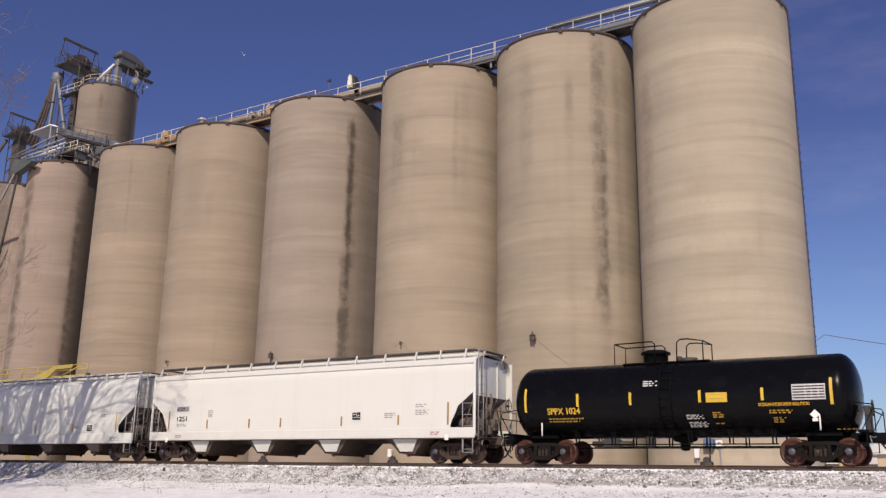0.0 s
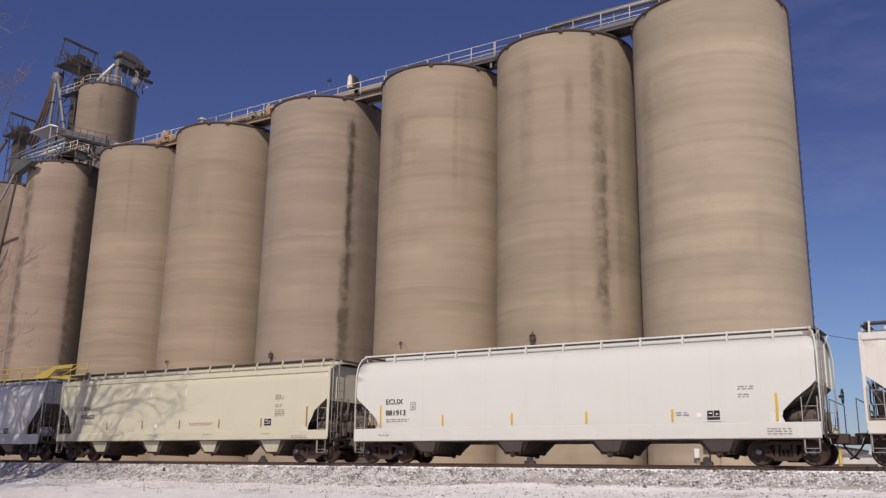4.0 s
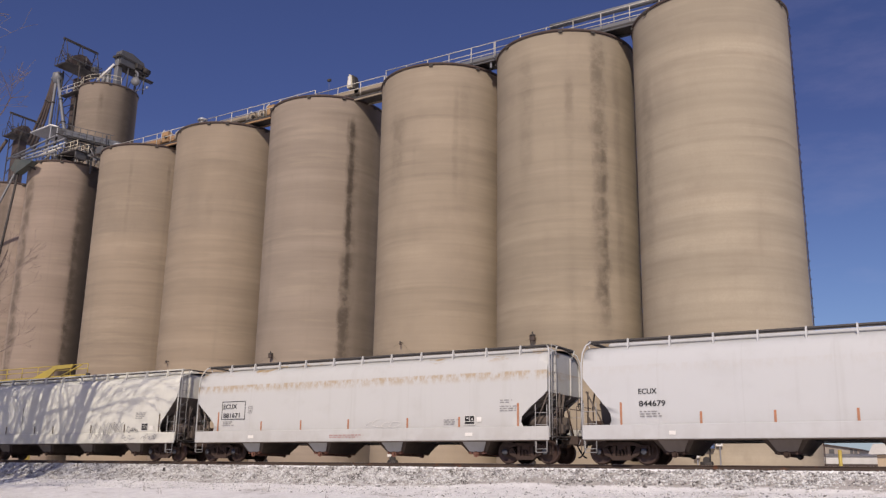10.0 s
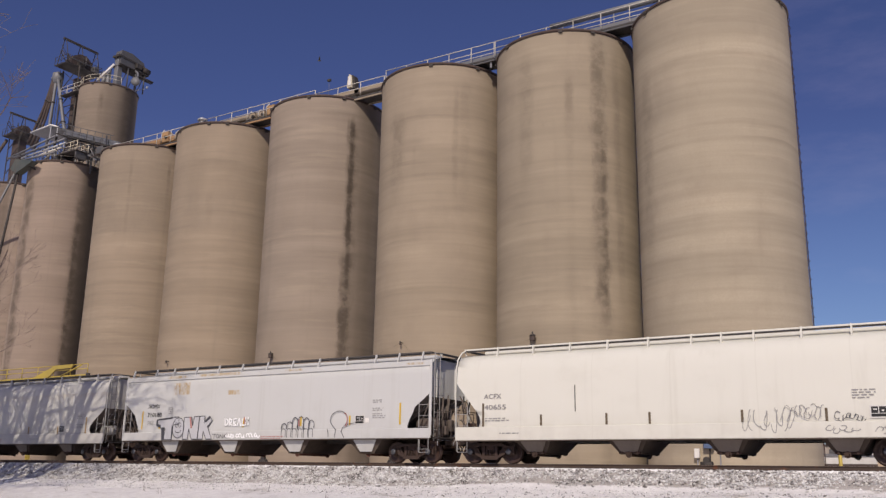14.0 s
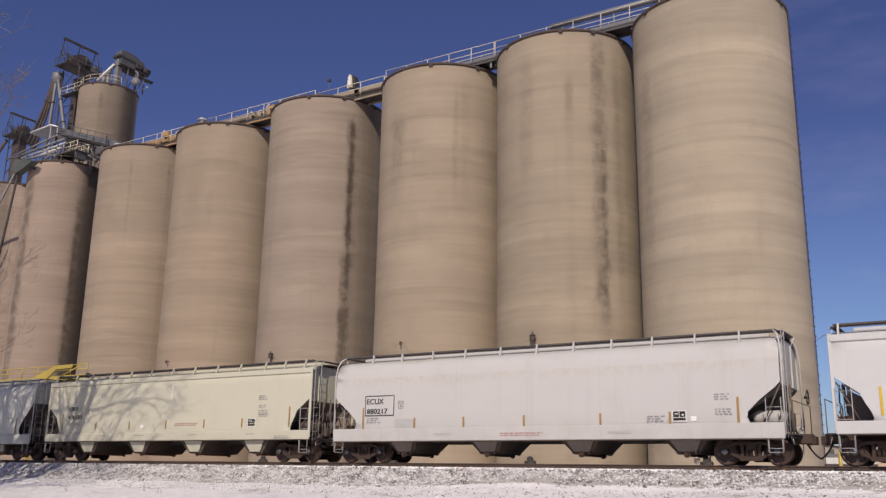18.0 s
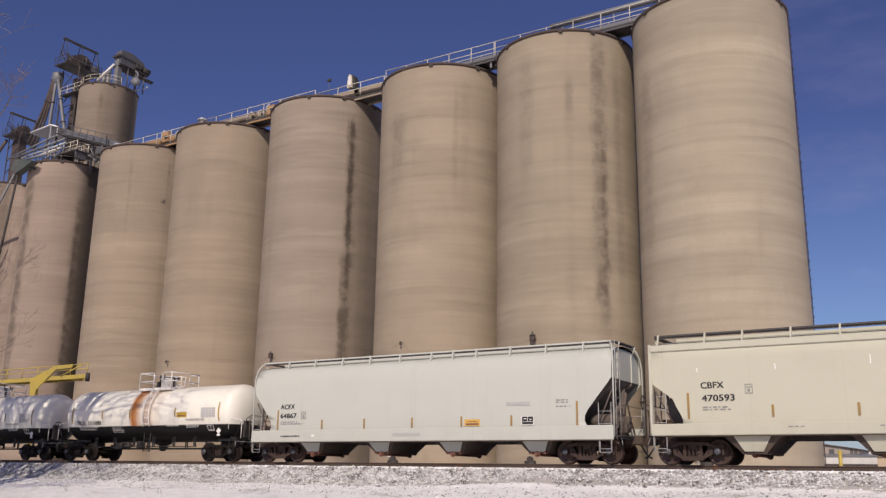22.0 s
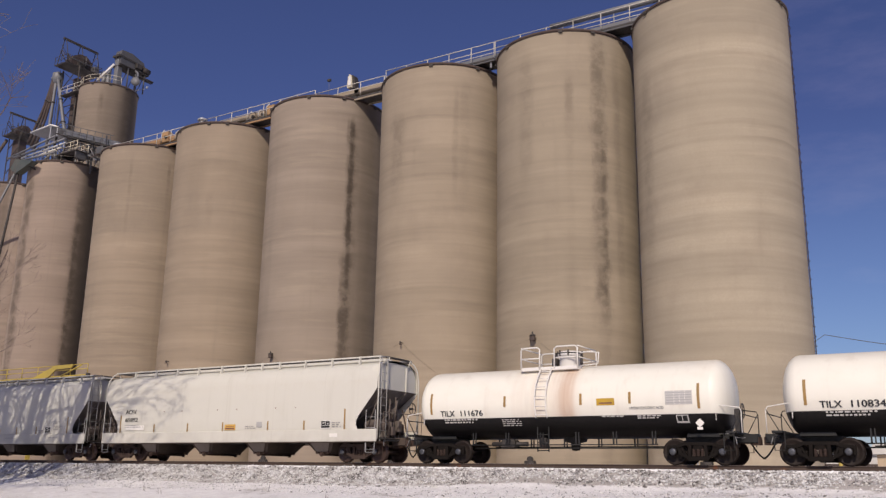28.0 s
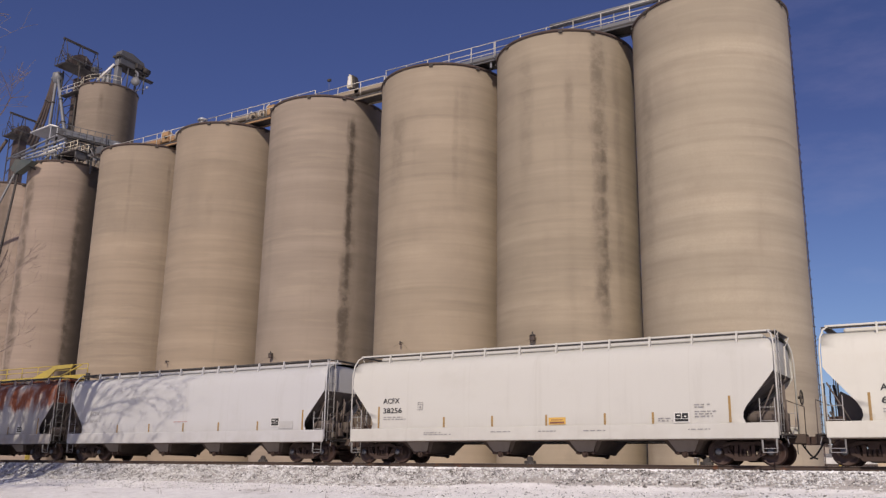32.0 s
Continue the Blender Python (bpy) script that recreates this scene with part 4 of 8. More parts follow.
    # third, farther leg
    h3 = thing("bucket_elevator", "distant brown bucket elevator head on its trunk", "elevator")
    part("trunk", Shape().box((-129.9, 45, 25), (1.5, 1.5, 50.4), 0.05), M["leg"], h3)
    for xx in (-131.2, -128.4):
        part("trunk_post", Shape().tube((xx, 44.0, 30), (xx, 44.0, 50.5), 0.09, 5), M["dark_steel"], h3)
    for i in range(8):
        part("trunk_brace", Shape().tube((-131.2, 44.0, 34 + i * 2.1), (-128.4, 44.0, 36.1 + i * 2.1), 0.07, 5), M["dark_steel"], h3)
    elevator_head(h3, -129.9, 43.0, 47.4, 50.6, 12)
    part("spout", Shape().tube((-131.2, 43.6, 50.2), (-137.0, 43.6, 44.6), 0.25, 8), M["leg"], h3)
    # transfer gallery that runs from the legs to the silo tops
    tr = thing("transfer_gallery", "grey conveyor bridge with railings between elevator and silo tops", "gallery")
    part("conveyor_cover", Shape().prism([(-89.8, 37.15), (-80.0, 33.75), (-80.0, 34.4), (-89.8, 37.8)], 1, 25.8, 26.9), M["casing"], tr, "blue-grey conveyor casing")
    part("deck", Shape().prism([(-90.0, 36.9), (-79.6, 33.3), (-79.6, 33.42), (-90.0, 37.02)], 1, 24.9, 27.4), M["dark_steel"], tr, "dark walkway deck")
    for k in range(8):
        xx = -89.6 + k * 1.35
        zz = 37.05 - (xx + 89.9) * 0.347
        part("rail_post", Shape().tube((xx, 24.95, zz), (xx, 24.95, zz + 1.25), 0.04, 5), M["truss"], tr)
        part("casing_rib", Shape().box((xx, 25.78, zz + 0.4), (0.09, 0.06, 0.66)), M["truss"], tr)
    for hh in (0.65, 1.22):
        part("rail", Shape().tube((-89.9, 24.95, 37.05 + hh), (-79.6, 24.95, 33.45 + hh), 0.04, 5), M["truss"], tr)
    truss(tr, (-90.2, 26.8, 35.5), (-79.8, 26.8, 31.9), 1.6, 1.2, M["truss"], 8, 0.05)
    part("roof_edge", Shape().path([(-94.9, 24.9, 38.0), (-91.2, 24.9, 38.25), (-89.7, 24.9, 37.7)], 0.09, 6), M["white"], tr, "white gable trim")
    part("canopy", Shape().prism([(-94.9, 38.0), (-91.2, 38.25), (-89.7, 37.7), (-89.7, 37.6), (-91.2, 38.1), (-94.9, 37.88)], 1, 24.95, 28.2), M["pale_pipe"], tr)
    for xx, zz in ((-91.2, 38.1), (-89.9, 37.6)):
        part("canopy_post", Shape().tube((xx, 25.0, 32.3), (xx, 25.0, zz), 0.07, 6), M["pale_pipe"], tr)
    for xx in (-88.4, -86.0, -83.2, -80.6):
        zz = 36.8 - (xx + 90.0) * 0.347
        part("stand", Shape().tube((xx, 26.8, 31.2), (xx, 26.8, zz), 0.09, 6), M["dark_steel"], tr)
        part("brace", Shape().tube((xx, 26.8, 31.2), (xx + 2.2, 26.8, zz - 1.0), 0.06, 5), M["dark_steel"], tr)
    # fan of spouts that fall from the gallery to the outer bins
    for k, (x0, z0, x1, z1, rr, mname) in enumerate(((-84.6, 34.5, -92.6, 33.5, 0.13, "casing"), (-84.4, 34.0, -91.2, 33.2, 0.10, "pale_pipe"), (-86.4, 35.2, -93.8, 33.6, 0.11, "casing"), (-85.2, 33.6, -88.6, 32.9, 0.11, "dull_rail"))):
        sl = thing("spout", "slanting pale conveyor spout over the silo roof", "pipe", group="grain spouts")
        part("pipe", Shape().tube((x0, 22.6, z0), (x1, 21.9, z1), rr, 10), M[mname], sl)
        for u in (0.15, 0.5, 0.85):
            q = Vector((x0, 22.6, z0)).lerp(Vector((x1, 21.9, z1)), u)
            part("flange", Shape().tube(q - Vector((0.06, 0, 0)), q + Vector((0.06, 0, 0)), rr * 1.5, 10), M["truss"], sl)
            part("stay", Shape().tube(q, (min(-84.6, max(q.x, -91.6)), 23.6, 32.2), 0.04, 5), M["truss"], sl)
    rng = random.Random(8)
    clutter = thing("pipe_rack", "tangle of steel braces, spouts and pipes over the first silo", "pipe rack")
    for i in range(60):
        a = Vector((rng.uniform(-92.5, -80.5), rng.uniform(23.5, 27.5), rng.uniform(31.6, 34.0)))
        b = a + Vector((rng.uniform(-2.2, 2.2), rng.uniform(-0.8, 0.8), rng.uniform(0.6, 2.6)))
        top = 36.4 - (b.x + 90.0) * 0.347
        b.z = min(b.z, top)
        if a.z > top - 0.4:
            continue
        part("brace", Shape().tube(a, b, rng.choice((0.035, 0.05, 0.07, 0.11)), 6), M[rng.choice(("truss", "casing", "dark_steel", "leg", "dark_steel", "grab"))], clutter)
    for i in range(5):
        xx, yy, zz = -90.6 + i * 2.2, rng.uniform(24.2, 25.4), 32.6 + rng.uniform(0, 0.9)
        part("machine_box", Shape().box((xx, yy, zz), (rng.uniform(0.7, 1.3), 0.7, rng.uniform(0.5, 1.1)), 0.06), M[rng.choice(("casing", "truss", "leg"))], clutter)
        part("post", Shape().box((xx + 0.4, 25.4, 33.2), (0.14, 0.14, 4.0)), M["truss"], clutter)
    gs = thing("drop_spout", "green metal spout head with two slanting drop pipes", "pipe")
    part("box", Shape().prism([(-90.9, 31.5), (-90.2, 32.5), (-87.0, 31.8), (-88.4, 31.25), (-89.8, 30.8)], 1, 20.6, 21.4), M["green"], gs, "green sheet metal box")
    part("drop_pipe", Shape().tube((-89.75, 20.9, 31.0), (-91.6, 20.8, 18.0), 0.13, 8), M["dark_steel"], gs)
    part("feed_pipe", Shape().tube((-89.9, 20.9, 32.3), (-85.4, 22.2, 33.0), 0.12, 8), M["casing"], gs)
    part("stay", Shape().tube((-88.0, 21.0, 31.4), (-88.2, 22.2, 31.3), 0.08, 6), M["dark_steel"], gs)
    part("drop_pipe", Shape().tube((-90.3, 20.9, 31.1), (-98.5, 20.9, 19.5), 0.13, 8), M["casing"], gs)
    r1 = [(-88.3 + 4.05 * math.cos(radians(a)), SILO_Y + 4.05 * math.sin(radians(a)), 32.3) for a in (-128, -108, -88, -68, -48, -28, -8, 12)]
    railing("roof_railing", "pale pipe railing round the first silo roof", r1, M["dull_rail"], 1.1)
    stage = thing("roof_stage", "cream railed inspection stage on the first silo roof", "platform")
    part("deck", Shape().box((-84.6, 23.6, 33.0), (3.6, 1.6, 0.12), 0.02), M["dark_steel"], stage)
    for xx in (-86.2, -83.0):
        part("leg", Shape().box((xx, 23.6, 32.6), (0.12, 1.4, 0.8), 0.01), M["truss"], stage)
    for yy in (22.9, 24.3):
        railing("", "", [(-86.4, yy, 33.05), (-82.8, yy, 33.05)], M["cream"], 1.05, stage, 1.2)
    r2 = [(-73.95 + 5.1 * math.cos(radians(a)), SILO_Y + 5.1 * math.sin(radians(a)), SILO_TOP) for a in (-178, -165, -152)]
    railing("roof_railing", "pale pipe railing at the silo roof edge", r2, M["cream"], 1.2)
    shed = thing("gable_shed", "pale gabled metal shed beside the silos with a dark doorway", "building")
    part("wall", Shape().prism([(-112, -0.6), (-100.2, -0.6), (-100.2, 14.6), (-106, 16.2), (-112, 14.6)], 1, 29.5, 36), M["shed"], shed)
    part("doorway", Shape().box((-101.4, 29.44, 10.4), (1.9, 0.1, 4.4)), M["leg"], shed, "dark brown opening")


def wall_lamp(x, y, z, size, a):
    w = thing("wall_lamp", "dark flood lamp on a bracket on the silo wall", "lamp", pose(x, y, z, 0, 0, a), group="silo wall lamps")
    part("housing", Shape().box((0, -0.3, -0.02), (0.85 * size, 0.7 * size, 0.85 * size), 0.14 * size), M["leg"], w)
    part("hood", Shape().turned([(0.5 * size, 0.36 * size), (0.44 * size, 0.5 * size), (0.2 * size, 0.66 * size), (0.01, 0.68 * size)], 14, pose(0, -0.3, 0)), M["dark_steel"], w)
    part("bracket", Shape().tube((0, 0.1, 0.5 * size), (0, -0.3, 0.62 * size), 0.04, 6), M["dark_steel"], w)
    part("stem", Shape().tube((0, -0.3, 0.4 * size), (0, -0.3, 1.0 * size), 0.05, 6), M["dark_steel"], w)


def build_wall_gear():
    for cx, a, z, size in ((-26.95, -2, 8.6, 0.44), (-50.40, -3, 8.7, 0.36), (-37.97, 0, 8.9, 0.16), (-62.60, -3, 8.8, 0.18)):
        px, py = cx + SILO_R * math.sin(radians(a)), SILO_Y - SILO_R * math.cos(radians(a))
        wall_lamp(px, py, z, size, a)
        cab = thing("guy_cable", "thin slack cable fixed to the silo wall lamp", "cable", group="silo wall cables")
        for b, dz in ((-38, -0.7), (30, -2.3)):
            pts = []
            for i in range(9):
                u = i / 8
                ang = a + (b - a) * u
                pts.append((cx + (SILO_R + 0.06) * math.sin(radians(ang)), SILO_Y - (SILO_R + 0.06) * math.cos(radians(ang)), z + 0.1 + dz * u - 0.35 * u * (1 - u)))
            part("strand", Shape().path(pts, 0.006, 4), M["faded_wire"], cab)
    box = thing("electrical_cabinet", "blue electrical cabinet at the foot of the end silo", "cabinet")
    part("cabinet", Shape().box((-15.65, 20.45, 1.60), (0.58, 0.4, 0.56), 0.03), M["blue"], box)
    part("stand", Shape().box((-15.65, 20.55, 0.35), (0.08, 0.08, 2.0)), M["dark_steel"], box)
    sign = thing("wall_sign", "small white notice board beside the blue cabinet", "sign")
    part("board", Shape().box((-15.07, 20.5, 1.63), (0.38, 0.05, 0.34)), M["white"], sign)
    part("print", Shape().box((-15.07, 20.47, 1.63), (0.2, 0.02, 0.14)), M["grey_letter"], sign, "grey print bars")
    part("post", Shape().box((-15.05, 20.55, 0.4), (0.06, 0.06, 2.2)), M["steel"], sign)
    for x, z in ((-16.4, 1.05), (-38.6, 1.05)):
        b = thing("meter_box", "small white meter box at the silo foot", "box", group="meter boxes")
        part("case", Shape().box((x, 20.5, z), (0.3, 0.25, 0.55), 0.03), M["white"], b)
        part("conduit", Shape().tube((x, 20.55, -0.6), (x, 20.55, z), 0.04, 6), M["steel"], b)
    for x in (-15.8, -27.3, -38.2, -50.6):
        o = thing("drain_valve", "dark pipe valve at the silo foot", "valve", pose(x, 20.3, 0.4), group="silo foot valves")
        part("body", Shape().tube((-0.35, 0, 0), (0.35, 0, 0), 0.18, 10), M["dark_steel"], o)
        part("wheel", Shape().tube((0, -0.1, 0.25), (0, 0.1, 0.25), 0.2, 10), M["dark_steel"], o)
        part("pipe", Shape().tube((0, 0, -1.0), (0, 0, 0), 0.12, 8), M["steel"], o)
        part("stub", Shape().tube((0, 0, 0), (0, 0.8, 0), 0.12, 8), M["steel"], o)


def build_platform():
    """Yellow loading walkway over the ground behind the track."""
    p = thing("loading_platform", "yellow steel car loading walkway with railings", "platform")
    x0, x1, z = -84.0, -56.7, 6.2
    part("deck", Shape().box(((x0 + x1) / 2 - 1.0, 8.6, z), (x1 - x0 - 2.0, 1.2, 0.1)), M["grating"], p)
    for y, xe in ((8.0, x1), (9.2, x1 - 1.9)):
        part("stringer", Shape().box(((x0 + xe) / 2, y, z - 0.12), (xe - x0, 0.1, 0.3), 0.01), M["yellow"], p)
        if y < 8.5:
            railing("", "", [(x0, y, z), (xe, y, z)], M["yellow"], 0.78, p, 2.0)
    for x in (-80, -70):
        for y in (8.1, 9.1):
            part("column", Shape().box((x, y, 2.7), (0.22, 0.22, 6.8), 0.01), M["yellow"], p)
    # sloping stair side near its end
    part("stair_panel", Shape().prism([(-63.2, 6.1), (-60.3, 7.0), (-58.2, 7.0), (-58.4, 6.75), (-60.2, 6.7), (-62.3, 5.3), (-62.6, 4.2), (-62.9, 4.2)], 1, 7.86, 7.94), M["yellow"], p, "yellow sloping stair side")
    part("column", Shape().box((-62.6, 8.05, 2.3), (0.25, 0.25, 6.2), 0.01), M["yellow"], p)
    part("brace", Shape().tube((-59.6, 7.95, 6.2), (-57.4, 7.95, 6.9), 0.06, 6), M["yellow"], p)
    part("end_lamp", Shape().tube((-56.6, 8.0, 5.7), (-56.6, 8.0, 6.3), 0.16, 8), M["dark_steel"], p, "dark end lamp")


def build_right_side():
    s = thing("long_shed", "low tan building with a white lean-to far behind the silos", "building")
    part("wall", Shape().prism([(-26.0, -0.6), (-16.4, -0.6), (-16.4, 3.33), (-26.0, 4.75)], 1, 84, 92), M["tan_grey"], s)
    part("roof", Shape().prism([(-26.0, 4.75), (-16.1, 3.28), (-16.1, 3.45), (-26.0, 4.92)], 1, 83.8, 92.2), M["leg"], s, "dark sloping roof edge")
    part("lean_to", Shape().box((-18.0, 82.9, 1.0), (11.0, 2.0, 3.2)), M["shed"], s, "white lower wall")
    part("lean_to_roof", Shape().prism([(81.7, 2.58), (84.0, 2.86), (84.0, 2.92), (81.7, 2.64)], 0, -23.6, -12.3), M["steel"], s)
    part("base", Shape().box((-18.0, 81.85, 0.55), (11.0, 0.1, 2.3)), M["leg"], s, "dark base band")
    for x in (-19.4, -17.2, -16.75):
        part("window", Shape().box((x, 83.96, 3.15), (0.55 if x < -18 else 0.32, 0.1, 0.6)), M["truss"], s, "small grey window")
    t = thing("tan_building", "tan metal building with a white roof far behind the railway", "building")
    part("wall", Shape().box((-10.4, 70, 0.8), (3.6, 10, 2.9)), M["tan_shed"], t)
    part("roof", Shape().prism([(-12.9, 2.3), (-8.3, 2.3), (-8.3, 3.3), (-12.4, 3.3)], 1, 64.5, 75.5), M["shed"], t)
    b = thing("bollard", "yellow steel bollard by the sheds", "bollard")
    part("post", Shape().tube((-14.75, 60, -0.6), (-14.75, 60, 2.55), 0.17, 10), M["yellow"], b)
    # service cable from the end silo to the right
    c = thing("power_cable", "slack black service cable leaving the end silo", "cable")
    pts = [(-10.35, 26, 8.0), (-9.7, 26, 8.42)] + [(-9.7 + 11.7 * u, 26 - 3 * u, 8.42 - 2.6 * u - 0.7 * u * (1 - u)) for u in (0.2, 0.4, 0.6, 0.8, 1.0)]
    part("strand", Shape().path(pts, 0.02, 5), M["wire"], c)
    pole = thing("utility_pole", "brown wooden utility pole carrying the service cable", "pole")
    part("shaft", Shape().tube((2.0, 23, -0.7), (2.0, 23, 8.2), 0.16, 10, 0.11), M["timber"], pole)
    part("crossarm", Shape().box((2.0, 23, 5.85), (0.14, 1.8, 0.14)), M["timber"], pole)


# ---- bare trees that throw their shadow on the cars, two of them added out of view ----
def build_tree(x, y, seed, limbs, foot, fork, lean_limit=-1.61, crest=16.5, twig=0.008):
    rng = random.Random(seed)
    z0 = ground_height(x, y) - 0.1
    tree = thing("bare_tree", "leafless grey deciduous tree on the snowy bank that casts shade on the cars", "tree", pose(x, y, z0))
    trunk, crown = Shape(), Shape()

    def grow(p, d, length, r, depth):
        n = 6 if depth < 2 else (4 if depth < 4 else 3)
        q = p
        for i in range(n):
            w = 0.035 if depth == 1 else 0.13
            d = (d + Vector((rng.gauss(0, w), rng.gauss(0, w), rng.gauss(0.02, w * 0.6)))).normalized()
            nq = q + d * length / n
            if nq.x + x > (lean_limit - (0.10 if depth < 3 else 0.05 if depth < 4 else 0.0)) * (nq.y + y + 34.0):
                return
            if nq.z > crest + rng.uniform(-1.5, 1.0):
                if depth > 1:
                    return
                d = (d + Vector((0.15, 0, -0.25))).normalized()
            r1, r2 = max(twig, r * (1 - 0.5 * i / n)), max(twig, r * (1 - 0.5 * (i + 1) / n))
            (trunk if depth < 2 else crown).tube(q, nq, r1, 8 if depth < 2 else (5 if depth < 4 else 3), r2, caps=False)
            if i >= 1 and depth < 6 and rng.random() < (0.85 if depth < 3 else 0.66):
                s = 0.62 if depth > 1 else 0.7
                side = (d + Vector((rng.gauss(-0.06, s), rng.gauss(-0.12, s * 0.6), rng.gauss(0.0, 0.35)))).normalized()
                grow(nq, side, length * rng.uniform(0.36, 0.58), r2 * rng.uniform(0.38, 0.58), depth + 1)
            q = nq
        if depth < 6:
            for _ in range(2):
                side = (d + Vector((rng.gauss(0, 0.36), rng.gauss(0, 0.36), rng.gauss(0.03, 0.2)))).normalized()
                grow(q, side, length * rng.uniform(0.5, 0.7), r * 0.42, depth + 1)

    trunk.tube((0, 0, 0), (0.02, 0, 1.0), foot, 10, foot * 0.82).tube((0.02, 0, 1.0), (0.1, 0, fork), foot * 0.82, 10, foot * 0.7)
    for h, dx, dy, length, r, off in limbs:
        grow(Vector((off, 0, h)), Vector((dx, dy, 1)).normalized(), length, r, 1)
    part("trunk", trunk.mesh("trunk", False), M["bark"], tree)
    part("crown", crown.mesh("crown", False), M["twig"], tree, "bare twigs and limbs")
    return tree


build_ground()
scatter_stones("ballast", "grey broken ballast stones with snow between them", 42000, (-72, 4), (-3.6, -1.55), (0.030, 0.072), stone_material(), 0.014, 3, True)
scatter_stones("loose_stones", "loose gravel scattered on old snow", 6500, (-72, 4), (-5.4, -2.7), (0.015, 0.05), bpy.data.materials["ballast_stone"], 0.004, 4)
scatter_snow()
scatter_clods()
build_weeds()
build_track()
build_silos()
build_gallery()
build_elevator()
build_wall_gear()
build_platform()
build_right_side()
build_tree(-45.0, -14.5, 11, [(0.0, 0.43, 0.02, 20, 0.30, 0.9), (0.0, 0.32, -0.03, 20, 0.30, 0.0), (0.0, 0.26, 0.04, 20, 0.28, -1.0), (0.0, 0.10, -0.05, 19, 0.22, -0.2), (0.0, 0.04, 0.05, 20, 0.27, -0.3), (0.0, -0.06, 0.0, 19, 0.27, -0.9), (0.0, 0.50, 0.05, 15, 0.16, 0.2), (0.5, 0.18, 0.1, 18, 0.18, -0.4)], 0.6, 0.9, -1.625, 19.5, 0.0065)
# the next two trees are unseen, added to thicken the shade on the cars
build_tree(-50.0, -17.0, 37, [(2.0, -0.3, 0.1, 15, 0.22, 0), (2.2, -0.1, 0.12, 17, 0.24, 0), (2.4, 0.12, -0.05, 17, 0.24, 0), (2.4, 0.30, 0.1, 17, 0.22, 0.2), (2.0, 0.42, 0.0, 17, 0.22, 0.2), (2.0, 0.55, 0.0, 16, 0.20, 0.3)], 0.6, 2.8, -1.74, 20.5, 0.014)
build_tree(-47.5, -21.5, 64, [(1.5, -0.2, 0.1, 17, 0.18, 0), (1.6, 0.0, 0.1, 19, 0.18, 0), (1.8, 0.15, -0.05, 19, 0.18, 0), (1.8, 0.32, 0.1, 19, 0.18, 0.2), (1.5, 0.46, 0.0, 19, 0.18, 0.2)], 0.4, 2.2, -1.78, 23.0, 0.018)
build_tree(-43.2, -9.4, 23, [(1.2, 0.05, 0.0, 8.5, 0.09, 0.06), (1.6, 0.25, 0.05, 7.5, 0.08, 0.06), (2.0, -0.2, -0.1, 8, 0.09, 0.06), (2.2, 0.62, 0.1, 11, 0.07, 0.06)], 0.14, 2.7, -1.51, 13.0, 0.005)


# ---- rolling stock: parts shared by all cars ----
def wheelset_shape():
    s = Shape()
    r = 0.457
    for sg in (-1, 1):
        prof = [(0.09, 0.02), (0.14, 0.035), (0.17, 0.0), (0.33, -0.02), (0.395, 0.03), (r, 0.03), (r + 0.002, -0.06), (r + 0.025, -0.075), (r + 0.025, -0.095), (0.39, -0.1), (0.35, -0.06), (0.18, -0.03), (0.09, -0.06)]
        m = pose(0, sg * 0.80, 0, 90 if sg < 0 else -90, 0, 0)
        s.turned(prof, 32, m)
        s.tube((0, sg * 0.80, 0), (0, sg * 1.02, 0), 0.11, 14)
        s.tube((0, sg * 1.02, 0), (0, sg * 1.10, 0), 0.135, 14)
        s.tube((0, sg * 1.10, 0), (0, sg * 1.11, 0), 0.085, 12)
    s.tube((0, -0.8, 0), (0, 0.8, 0), 0.085, 12)
    return s


def side_frame_shape():
    """Cast truck side: arched top member, dropped bottom member, two windows, spring seat, jaws over the bearings."""
    s = Shape()
    a, b = -0.07, 0.07
    top = [(-1.12, 0.55), (-1.1, 0.68), (-0.78, 0.70), (-0.5, 0.80), (0.5, 0.80), (0.78, 0.70), (1.1, 0.68), (1.12, 0.55), (0.74, 0.57), (0.5, 0.68), (-0.5, 0.68), (-0.74, 0.57)]
    s.prism(top, 1, a, b)
    for sg in (-1, 1):
        s.prism([(sg * 1.12, 0.56), (sg * 1.12, 0.36), (sg * 1.05, 0.34), (sg * 1.03, 0.56)], 1, a, b)
        s.prism([(sg * 0.74, 0.58), (sg * 0.70, 0.36), (sg * 0.36, 0.20), (sg * 0.36, 0.30), (sg * 0.58, 0.44), (sg * 0.60, 0.58)], 1, a, b)
        s.prism([(sg * 0.34, 0.70), (sg * 0.22, 0.70), (sg * 0.24, 0.26), (sg * 0.36, 0.26)], 1, a, b)
        s.box((sg * 0.889, 0, 0.60), (0.3, 0.2, 0.1), 0.02)
        s.prism([(sg * 0.36, 0.27), (sg * 0.44, 0.27), (sg * 0.64, 0.60), (sg * 0.56, 0.62)], 1, a * 0.7, b * 0.7)
    s.prism([(-0.4, 0.30), (0.4, 0.30), (0.4, 0.18), (0.34, 0.15), (-0.34, 0.15), (-0.4, 0.18)], 1, a * 1.3, b * 1.3)
    return s


def springs_shape():
    s = Shape()
    for x in (-0.15, 0.0, 0.15):
        for k in range(6):
            s.turned([(0.062, 0), (0.075, 0.012), (0.062, 0.024)], 10, pose(x, 0, 0.31 + k * 0.04))
        s.tube((x, 0, 0.30), (x, 0, 0.56), 0.05, 8)
    return s


